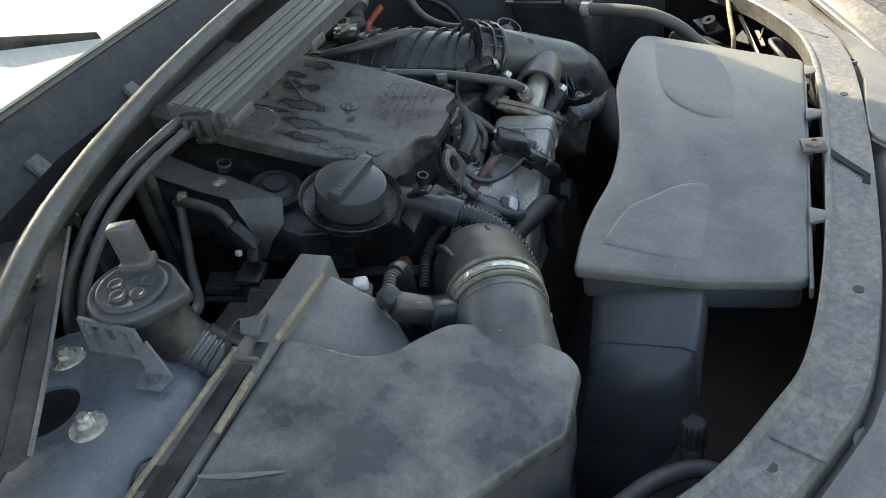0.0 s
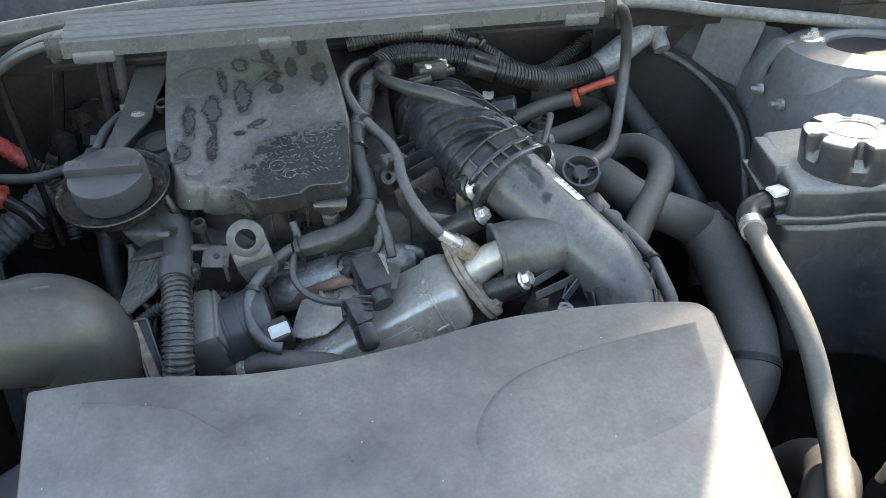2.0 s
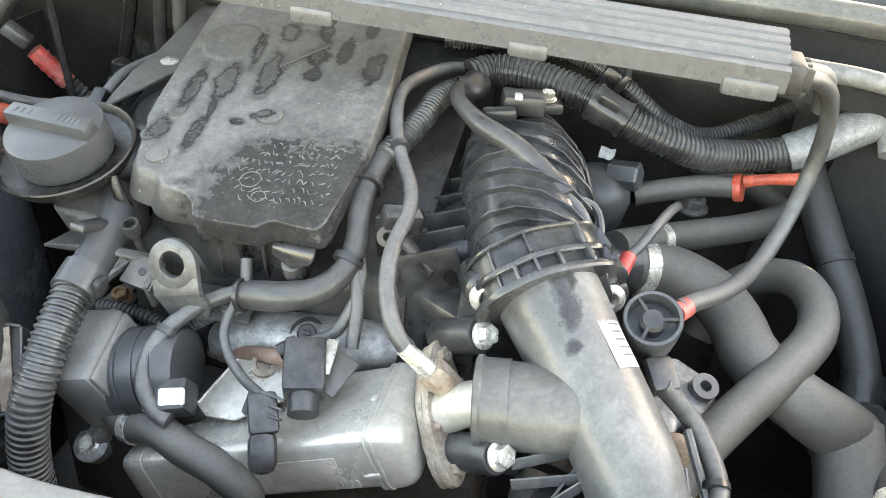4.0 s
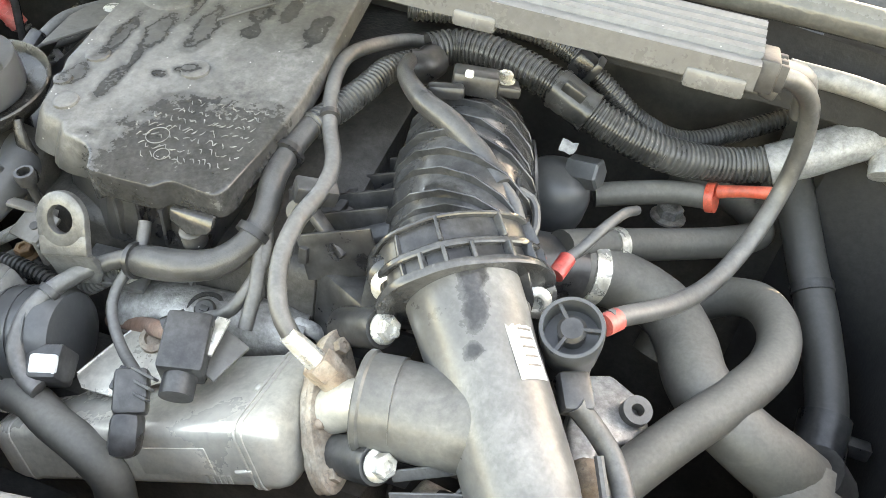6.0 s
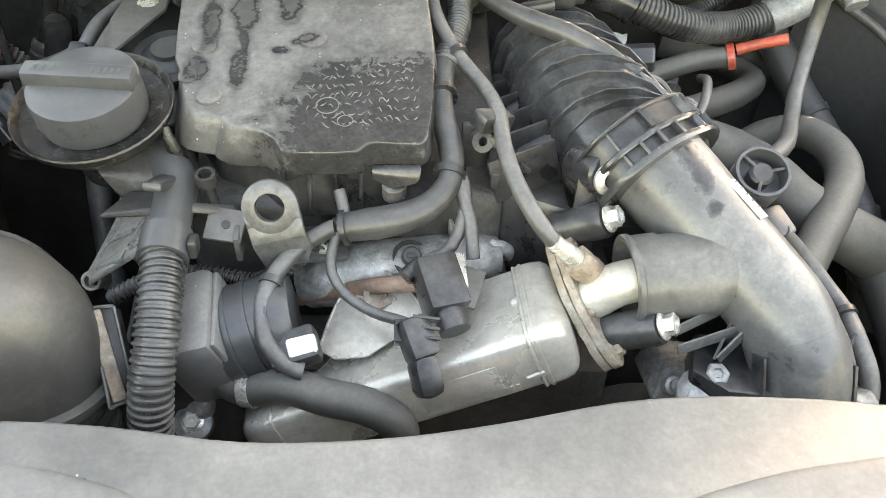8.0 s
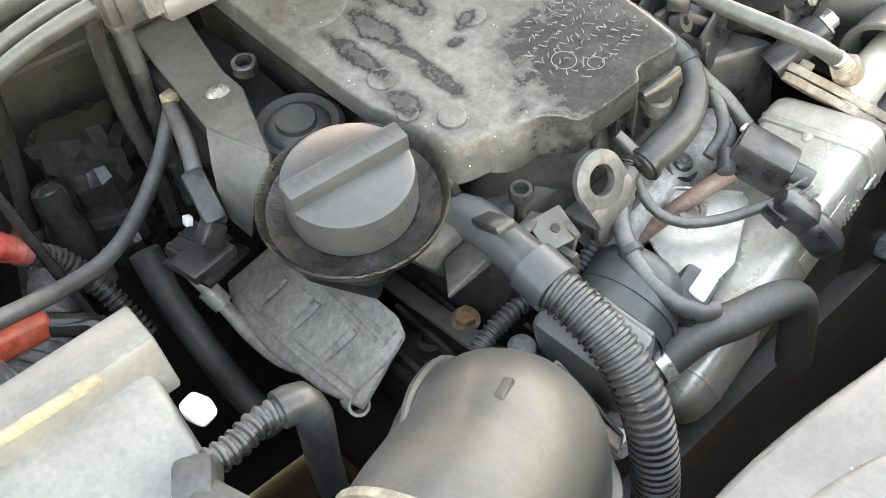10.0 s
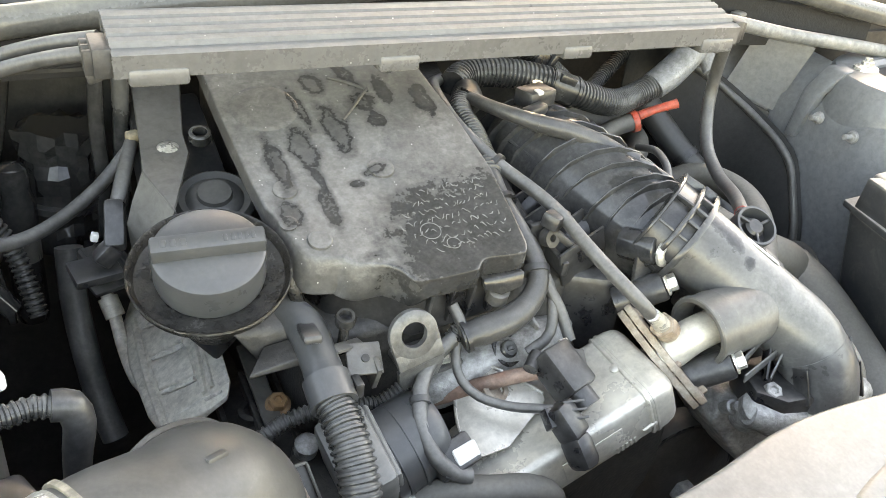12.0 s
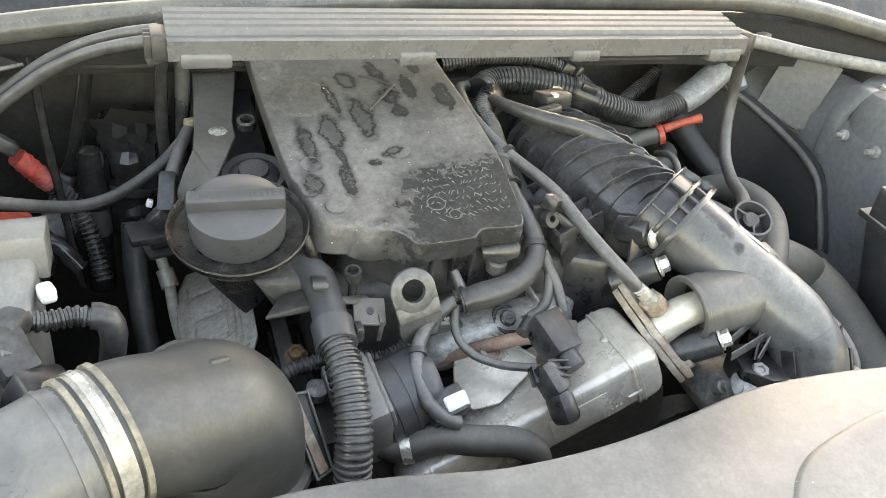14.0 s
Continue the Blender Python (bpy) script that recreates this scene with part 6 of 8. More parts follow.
# expansion tank hose
th = line_thing("tank_hose", [(0.352, -0.186, -0.131), (0.343, -0.215, -0.131), (0.334, -0.262, -0.133), (0.331, -0.300, -0.141), (0.331, -0.336, -0.162), (0.330, -0.365, -0.190), (0.318, -0.407, -0.206), (0.300, -0.447, -0.215), (0.29, -0.48, -0.24)], [0.0085, 0.0088, 0.0088, 0.0088, 0.0088, 0.0092, 0.0096, 0.0098, 0.0098], HOSEM, "grey rubber overflow hose from the tank", "hose", "tube", seg=18)
part("elbow", tube([(0.405, -0.170, -0.126), (0.378, -0.176, -0.124), (0.358, -0.181, -0.127), (0.350, -0.192, -0.131), (0.347, -0.205, -0.131)], [0.0105, 0.0108, 0.0115, 0.0112, 0.0105], 18, 0.004), PLASTIC, th)
part("ring_clamp", tube([(0.3475, -0.200, -0.131), (0.344, -0.212, -0.131)], 0.0112, 20, 0.003), ZINC, th, "pale steel ring")
part("white_lock", box((0.379, -0.180, -0.112), (0.016, 0.014, 0.006), (0, 0, 15), bevel=0.0015), WHITE, th, "white plastic lock")
part("quick_coupling", tube([(0.390, -0.174, -0.125), (0.370, -0.178, -0.125)], 0.0135, 18), PLASTIC, th)
line_thing("radiator_hose", [(0.34, -0.30, -0.34), (0.345, -0.34, -0.28), (0.335, -0.385, -0.245), (0.31, -0.42, -0.24), (0.28, -0.45, -0.26)], 0.02, RUBBER, "short grey radiator hose by the front panel", "hose", "tube", seg=20)
line_thing("wing_cable", [(0.385, 0.176, -0.072), (0.401, 0.168, -0.083), (0.430, 0.157, -0.099), (0.445, 0.147, -0.110), (0.457, 0.128, -0.121), (0.463, 0.103, -0.132), (0.464, 0.075, -0.142), (0.465, 0.050, -0.159), (0.464, 0.033, -0.187), (0.462, 0.012, -0.231), (0.459, 0.0, -0.29)], 0.0044, CABLE, "black cable along the inner wing", "cable")
line_thing("bulkhead_pipe", [(0.30, 0.10, -0.005), (0.36, 0.10, -0.008), (0.45, 0.095, -0.024), (0.56, 0.09, -0.04), (0.70, 0.07, -0.06)], 0.0075, SLAMM, "grey painted edge tube along the bulkhead", "tube", "tube")
line_thing("battery_lead", [(0.20, 0.09, -0.13), (0.225, 0.098, -0.124), (0.255, 0.112, -0.121), (0.284, 0.119, -0.120)], 0.0095, HOSEM, "black cable with an orange-red end cover", "cable")
lead = thing("terminal_cover", (0.285, 0.119, -0.13), "orange-red plastic terminal cover on a cable end", "terminal cover")
part("boot", tube([(0.282, 0.1185, -0.120), (0.288, 0.117, -0.118)], 0.0118, 16), ORANGE, lead)
part("strap", tube([(0.288, 0.116, -0.112), (0.305, 0.111, -0.104), (0.326, 0.104, -0.096)], [0.0052, 0.0045, 0.0052], 10), ORANGE, lead)
for h, pts, r in ((h1, [(0.222, 0.041, -0.141), (0.228, 0.047, -0.142)], 0.0137), (h4, [(0.382, 0.131, -0.1745), (0.3845, 0.125, -0.179)], 0.0168)):
    band(h, pts, r, ZINC if h is h1 else PLASTIC, "clamp", "band clamp")
part("bend_joint", tube([(0.370, -0.203, -0.281), (0.3675, -0.2085, -0.2855)], 0.0285, 24, 0.003), DARK, h2)
# cable ties and tape on the looms
for owner, a, b, r in (
    (sensor, (0.026, -0.026, -0.068), (0.028, -0.030, -0.069), 0.0075),
    (harness, (0.0155, -0.060, -0.0835), (0.0155, -0.064, -0.0845), 0.0106),
    (harness, (0.020, -0.110, -0.112), (0.019, -0.114, -0.115), 0.0106),
    (mw, (0.079, 0.000, -0.052), (0.082, -0.002, -0.0525), 0.0078),
    (aw, (-0.089, -0.158, -0.165), (-0.090, -0.162, -0.167), 0.0072),
):
    part("cable_tie", tube([a, b], r, 14, 0.003), PLASTIC, owner)



# ---- fittings round the head ----
def lifting_hook():
    c = Vector((-0.090, -0.141, -0.124))
    n = Vector((-0.03, -0.95, 0.30)).normalized()
    t = thing("lifting_eye", (-0.088, -0.125, -0.17), "dull steel engine lifting eye on a bracket", "lifting eye")
    ring = lathe([(0.0090, -0.0028), (0.0160, -0.0028), (0.0170, -0.002), (0.0170, 0.002), (0.0160, 0.0028), (0.0090, 0.0028), (0.0084, 0.0), (0.0090, -0.0028)], c, n, 40)
    part("eye", ring, HOOKM, t)
    down = (Vector((0.25, 0, -1)) - n * Vector((0.25, 0, -1)).dot(n)).normalized()
    side = n.cross(down)
    ring_of = lambda q, w, h: [q - side * w - n * h, q + side * w - n * h, q + side * w + n * h, q - side * w + n * h]
    for sgn in (-1, 1):
        part("cheek", loft([ring_of(c + side * sgn * 0.0138, 0.0030, 0.0026), ring_of(c + side * sgn * 0.0138 + down * 0.0100, 0.0030, 0.0026)], 0.0004), HOOKM, t)
    part("shank", loft([ring_of(c + down * 0.0096, 0.0168, 0.0026), ring_of(c + down * 0.0205, 0.0166, 0.0026), ring_of(c + down * 0.0225 - n * 0.001, 0.0166, 0.0030)], 0.0008), HOOKM, t)
    part("apron", loft([ring_of(c + down * 0.0225 - n * 0.002, 0.0172, 0.0026), ring_of(c + down * 0.033 - n * 0.010, 0.0168, 0.0026), ring_of(c + down * 0.042 - n * 0.014 - side * 0.002, 0.0130, 0.0026)], 0.0008), HOOKM, t)
    part("foot", box((-0.068, -0.122, -0.164), (0.046, 0.030, 0.005), (12, 0, 8), bevel=0.0015), HOOKM, t)
    part("foot_bolt", lathe([(0.008, 0), (0.008, 0.003), (0.0055, 0.0035), (0.0055, 0.008), (0, 0.0085)], (-0.058, -0.126, -0.163), (0, -0.3, 1), 6), ZINC, t)
    return t


lifting_hook()


def stud_bracket():
    t = thing("stud_bracket", (-0.122, -0.130, -0.16), "small steel bracket with a ball stud beside the cover", "bracket")
    p = Vector((-0.130, -0.122, -0.118))
    part("stud", join(lathe([(0.0035, -0.035), (0.0035, -0.004), (0.0066, -0.002), (0.0072, 0.003), (0.006, 0.006), (0.0042, 0.006), (0.004, 0.001), (0, 0.001)], p, UP, 22)), GLOSSM, t, "black socket-head stud")
    part("plate", join(box((-0.1195, -0.132, -0.144), (0.024, 0.022, 0.003), (32, 4, -6), bevel=0.001), box((-0.128, -0.123, -0.138), (0.03, 0.008, 0.003), (10, 20, 30), bevel=0.001)), BRACKET, t)
    # dark disc for the shaded bolt hole
    part("hole", lathe([(0.0028, -0.0005), (0.0028, 0.0022), (0, 0.0022)], (-0.1190, -0.1325, -0.1440), (0, -0.53, 0.85), 14), DARK, t)
    part("leg", box((-0.112, -0.134, -0.156), (0.004, 0.012, 0.024), (20, 0, 0), bevel=0.001), BRACKET, t)
    return t


stud_bracket()


def vacuum_valve():
    t = thing("vacuum_valve", (0.012, -0.178, -0.18), "black plastic vacuum solenoid valve on the cooler", "valve")
    a, b = Vector((0.008, -0.158, -0.150)), Vector((0.018, -0.188, -0.166))
    d = (b - a).normalized()
    part("body", beam(a, b, 0.026, 0.024, 0.003), PLASTIC, t)
    part("coil_cap", tube([b - d * 0.002, b + d * 0.012], 0.0095, 22), PLASTIC, t)
    part("port", tube([a + Vector((-0.006, 0.002, -0.003)), a + Vector((-0.016, -0.006, -0.008))], 0.0055, 12), PLASTIC, t)
    part("steel_strap", beam((0.024, -0.152, -0.148), (0.026, -0.176, -0.156), 0.008, 0.0022, 0.0006), ZINC, t)
    part("mount", box((0.030, -0.166, -0.163), (0.018, 0.028, 0.003), (20, 10, -15), bevel=0.001), BRACKET, t)
    return t


vacuum_valve()


def valve_plug():
    t = thing("valve_plug", (0.004, -0.215, -0.2), "black plastic plug hanging over the cooler edge", "connector")
    part("housing", beam((-0.006, -0.196, -0.164), (0.003, -0.213, -0.180), 0.018, 0.018, 0.003), PLASTIC, t)
    part("boot", beam((0.001, -0.211, -0.178), (0.007, -0.226, -0.198), 0.017, 0.020, 0.006), PLASTIC, t)
    part("latch", box((-0.012, -0.199, -0.172), (0.005, 0.014, 0.010), (30, 0, 0), bevel=0.001), PLASTIC, t)
    for k in range(3):
        part("rib", box((0.004, -0.200 - 0.004 * k, -0.160 - 0.004 * k), (0.016, 0.0016, 0.006), (40, 0, -10), bevel=0.0004), PLASTIC, t)
    return t


valve_plug()


def egr_actuator():
    t = thing("exhaust_valve_actuator", (-0.12, -0.17, -0.26), "black plastic exhaust valve actuator with a round motor", "actuator")
    part("housing", beam((-0.150, -0.168, -0.210), (-0.116, -0.167, -0.200), 0.060, 0.064, 0.006, (0, -0.3, 1)), DUCTM, t)
    part("housing_lid", beam((-0.1165, -0.167, -0.2003), (-0.1125, -0.167, -0.199), 0.054, 0.056, 0.002, (0, -0.3, 1)), DUCTM, t)
    part("motor", tube([(-0.120, -0.165, -0.207), (-0.084, -0.160, -0.196), (-0.076, -0.159, -0.194)], [0.031, 0.031, 0.026], 34), CAPM, t)
    for k in range(3):
        q = Vector((-0.112 + 0.012 * k, -0.1645 + 0.0016 * k, -0.2045 + 0.0035 * k))
        part("motor_rib", tube([q, q + Vector((0.0025, 0.0003, 0.0008))], 0.0318, 34, 0.002), CAPM, t)
    part("plug", box((-0.074, -0.187, -0.197), (0.030, 0.022, 0.020), (30, -15, 10), bevel=0.003), PLASTIC, t, "black plug")
    part("plug_lock", box((-0.069, -0.1935, -0.1885), (0.018, 0.012, 0.004), (48, -12, 8), bevel=0.002), WHITE, t, "white plug lock")
    part("lug", join(lathe([(0.012, -0.012), (0.0125, 0.0), (0.0095, 0.002)], (-0.142, -0.186, -0.262), (0, -0.6, 0.8), 20)), CAST, t)
    bolt((-0.142, -0.187, -0.2605), (0, -0.6, 0.8), 0.0055, t)
    part("arm", beam((-0.140, -0.182, -0.26), (-0.125, -0.165, -0.235), 0.016, 0.014, 0.004), CAST, t)
    part("lug", lathe([(0.008, -0.01), (0.0085, 0.0), (0.006, 0.002)], (-0.158, -0.135, -0.205), (0, -0.3, 0.95), 18), CAST, t)
    return t


egr_actuator()


def thermostat():
    t = thing("thermostat_housing", (0.01, -0.12, -0.22), "grimy cast aluminium thermostat housing under the harness", "housing")
    part("body", tube([(-0.072, -0.112, -0.206), (-0.055, -0.116, -0.196), (-0.030, -0.118, -0.188), (0.005, -0.116, -0.184), (0.035, -0.112, -0.182), (0.055, -0.108, -0.184)], [0.016, 0.020, 0.020, 0.020, 0.020, 0.017], 18), CAST, t)
    # ribbed deck over the body
    part("deck", loft([[(-0.066, -0.098, -0.184), (-0.020, -0.098, -0.170), (0.030, -0.096, -0.166), (0.036, -0.118, -0.170), (0.0, -0.128, -0.178), (-0.055, -0.128, -0.192)], [(-0.066, -0.098, -0.200), (-0.020, -0.098, -0.190), (0.030, -0.096, -0.185), (0.036, -0.118, -0.188), (0.0, -0.128, -0.196), (-0.055, -0.128, -0.208)]], 0.004), PALECAST, t)
    for x, y0, y1 in ((-0.046, -0.100, -0.128), (-0.026, -0.098, -0.126), (0.022, -0.096, -0.120)):
        z = -0.178 + 0.28 * (x + 0.046)
        part("deck_rib", beam((x, y0, z + 0.004), (x + 0.004, y1, z - 0.006), 0.003, 0.010, 0.001), CAST, t)
    # nose that carries the outlet, with a sleeve in its mouth
    part("nose", loft([[(0.034, -0.074, -0.160), (0.074, -0.066, -0.166), (0.082, -0.080, -0.176), (0.066, -0.094, -0.178), (0.040, -0.098, -0.172)], [(0.034, -0.080, -0.178), (0.076, -0.072, -0.184), (0.084, -0.086, -0.196), (0.068, -0.104, -0.198), (0.040, -0.108, -0.192)]], 0.006), PALECAST, t, "pale cast nose")
    part("nose_hoop", tube([(0.036, -0.104, -0.192), (0.040, -0.110, -0.176), (0.052, -0.112, -0.170), (0.064, -0.106, -0.177), (0.068, -0.098, -0.192)], 0.005, 12), PALECAST, t)
    part("nose_sleeve", tube([(0.052, -0.100, -0.180), (0.054, -0.122, -0.190)], 0.0095, 22), DARK, t)
    bolt((-0.0674, -0.1140, -0.2000), (0.0, -0.45, 0.9), 0.0075, t, BRACKET)
    bolt((0.030, -0.090, -0.164), (0.0, -0.3, 0.95), 0.0055, t, CAST)
    part("spacer", lathe([(0.0095, -0.012), (0.0095, 0.002), (0.006, 0.003), (0.0055, 0.0), (0, 0.0)], (-0.024, -0.150, -0.184), (0.02, -0.4, 0.9), 20), RUST, t)
    q = Vector((-0.0034, -0.1252, -0.172))
    ax = Vector((0.1, -0.62, 0.78)).normalized()
    sender_part = part("sender", lathe([(0.0125, -0.020), (0.0130, 0.0), (0.0122, 0.003), (0.0098, 0.003), (0.0088, -0.002), (0.0, -0.002)], q, ax, 30), OILYM, t, "black sender socket with a cracked collar")
    part("sender_plug", join(lathe([(0.0068, -0.004), (0.0068, 0.006), (0.0055, 0.0075), (0, 0.0075)], q, ax, 18), box(q + ax * 0.006, (0.006, 0.004, 0.005), (30, 0, 0), bevel=0.0008)), CONDUIT, sender_part)
    return t


thermostat()


def manifold_sensor():
    t = thing("pressure_sensor", (0.095, 0.03, -0.07), "black pressure sensor with a grey plug on the manifold", "sensor")
    part("plug", beam((0.076, 0.018, -0.052), (0.100, 0.026, -0.050), 0.011, 0.010, 0.003), PLASTIC, t, "grey plug")
    part("body", box((0.102, 0.045, -0.048), (0.032, 0.022, 0.016), (0, 0, 15), bevel=0.003), PLASTIC, t)
    part("lock", box((0.099, 0.036, -0.0405), (0.006, 0.008, 0.004), (0, 0, 12), bevel=0.0015), WHITE, t, "white lock tab")
    part("foot", box((0.118, 0.066, -0.056), (0.024, 0.018, 0.008), (0, 0, 20), bevel=0.002), PLASTIC, t)
    bolt((0.118, 0.068, -0.051), (0, -0.1, 1), 0.0055, t)
    return t


manifold_sensor()


def hose_clip():
    t = thing("cable_clip", (0.042, -0.09, -0.12), "black plastic clip bracket holding the sensor cable", "clip")
    part("jaw", box((0.047, -0.088, -0.088), (0.026, 0.014, 0.012), (10, 10, 35), bevel=0.002), PLASTIC, t)
    part("stem", beam((0.038, -0.084, -0.092), (0.040, -0.075, -0.15), 0.02, 0.005, 0.0015), PLASTIC, t)
    part("eye", lathe([(0.0030, -0.004), (0.0072, -0.004), (0.0072, 0.004), (0.003, 0.004), (0.003, -0.004)], (0.040, -0.094, -0.100), (0.2, -0.9, 0.35), 20), PLASTIC, t)
    part("lever", beam((0.045, -0.092, -0.097), (0.074, -0.100, -0.118), 0.009, 0.006, 0.002), PLASTIC, t)
    return t


hose_clip()


def bypass_valve():
    t = thing("vent_valve", (0.214, -0.115, -0.15), "round grey plastic vent valve with a spoked mouth", "valve")
    ax = Vector((-0.08, -0.55, 0.83)).normalized()
    c = Vector((0.214, -0.128, -0.099))
    wall = lathe([(0.0150, -0.035), (0.0172, -0.012), (0.0178, 0.002), (0.0172, 0.0035), (0.0152, 0.0035), (0.0146, -0.010), (0, -0.010)], c, ax, 36)
    part("mouth", wall, CAPM, t)
    part("hub", lathe([(0.0075, -0.010), (0.008, 0.0), (0.006, 0.002), (0, 0.002)], c, ax, 20), PLASTIC, t)
    f = frame_of(ax).to_3x3()
    for k in range(3):
        d = f @ Vector((math.cos(2.1 * k + 0.3), math.sin(2.1 * k + 0.3), 0))
        part("spoke", beam(c + d * 0.006, c + d * 0.0155, 0.0022, 0.004, 0.0004, ax), PLASTIC, t)
    part("stem", tube([c - ax * 0.03, c - ax * 0.05 + Vector((0.0, 0.0, -0.01)), c - ax * 0.08], [0.014, 0.013, 0.012], 18), PLASTIC, t)
    return t


bypass_valve()

pw = line_thing("throttle_cable", [(0.226, -0.150, -0.128), (0.238, -0.149, -0.139), (0.252, -0.152, -0.152), (0.262, -0.162, -0.162), (0.268, -0.180, -0.168), (0.268, -0.203, -0.173), (0.272, -0.222, -0.19), (0.27, -0.235, -0.22)], 0.0062, CABLE, "grey cable along the intake pipe to a plug", "cable")
part("plug", beam((0.220, -0.135, -0.122), (0.229, -0.152, -0.132), 0.018, 0.013, 0.003), PLASTIC, pw, "black plug")
part("branch_wire", tube([(0.246, -0.158, -0.150), (0.256, -0.175, -0.165), (0.262, -0.19, -0.172)], 0.0028, 8), CABLE, pw)
part("cable_tie", tube([(0.266, -0.180, -0.167), (0.2665, -0.184, -0.168)], 0.0085, 12, 0.003), PLASTIC, pw)

# valve dome with hexagon behind the manifold
t = thing("fuel_valve", (0.173, 0.07, -0.16), "smooth black round valve housing with a hexagon", "valve")
part("dome", lathe([(0.022, -0.055), (0.0275, -0.034), (0.028, -0.017), (0.024, -0.003), (0.014, 0.005), (0, 0.007)], (0.172, 0.074, -0.112), (0.1, -0.2, 1), 36), CAPM, t)
part("hexagon", lathe([(0.012, -0.014), (0.012, 0.009), (0.010, 0.0108), (0, 0.0108)], (0.191, 0.076, -0.107), (0.95, -0.3, 0.2), 6), CAPM, t, smooth=20)
rnd = random.Random(3)
part("tag", sheet([[(0.166 + 0.004 * k + rnd.uniform(-0.001, 0.001), 0.082 + 0.003 * r, -0.0985 + 0.0035 * r + rnd.uniform(-0.0012, 0.0012)) for k in range(4)] for r in range(3)], 0.0005), CAST, t, "crumpled metal tag")
t = thing("drain_bolt", (0.27, 0.20, -0.2), "flanged steel bolt down beside the hoses", "bolt")
bolt((0.265, 0.205, -0.19), (0, -0.1, 1), 0.012, t, CAST, 0.012)


# ---- bracket plate, grommet and heat shield by the filler ----
def bracket_plate():
    t = thing("support_bracket", (-0.21, 0.05, -0.13), "long bent grey steel bracket plate with a rivet", "bracket")
    up = prism([(-0.212, 0.212), (-0.168, 0.206), (-0.189, 0.085), (-0.189, 0.062), (-0.213, -0.008), (-0.226, 0.044), (-0.222, 0.08)], lambda x, y: -0.077 + (y - 0.069) * (0.29 if y > 0.069 else 0.12), lambda x, y: -0.0795 + (y - 0.069) * (0.29 if y > 0.069 else 0.12), 0.0008, 1)
    part("plate", up, BRACKET, t)
    part("flap", sheet([[(-0.2255, 0.046, -0.081), (-0.2135, -0.008, -0.0875)], [(-0.236, 0.030, -0.096), (-0.222, -0.006, -0.112)], [(-0.242, 0.02, -0.108), (-0.232, 0.008, -0.128)], [(-0.240, 0.028, -0.135), (-0.234, 0.022, -0.15)]], 0.002), BRACKET, t)
    part("rivet", lathe([(0.0092, 0), (0.0092, 0.001), (0.0062, 0.0032), (0, 0.004)], (-0.203, 0.069, -0.0768), (0, -0.12, 1), 22), ZINC, t, "bright rivet head")
    # hole drawn as a dark disc, its shade in the colour
    part("hole", lathe([(0.003, -0.001), (0.003, 0.0016), (0, 0.0016)], (-0.2215, 0.010, -0.1065), (-0.72, -0.45, 0.5), 14), DARK, t)
    return t


bracket_plate()


def cam_cover():
    t = thing("cam_cover", (-0.19, 0.05, -0.16), "black plastic cam cover shelf with a round grommet", "cam cover")
    z = lambda x, y: cover_z(x, y) - 0.053
    part("shelf", prism([(-0.222, 0.15), (-0.165, 0.15), (-0.16, -0.03), (-0.20, -0.06), (-0.225, -0.02)], z, lambda x, y: z(x, y) - 0.05, 0.004), PLASTIC, t)
    g = Vector((-0.180, 0.020, -0.094))
    part("grommet", lathe([(0.029, -0.012), (0.0295, -0.004), (0.026, -0.001), (0.021, -0.003), (0.018, 0.0), (0.013, 0.001), (0.012, 0.004), (0.008, 0.0035), (0, 0.005)], g, UP, 40), RUBBER, t, "grey rubber grommet")
    part("socket", lathe([(0.0085, -0.004), (0.0085, 0.003), (0.0075, 0.004), (0.0055, 0.004), (0.005, -0.004), (0, -0.004)], (-0.178, 0.075, -0.071), UP, 24), CONDUIT, t)
    return t


cam_cover()


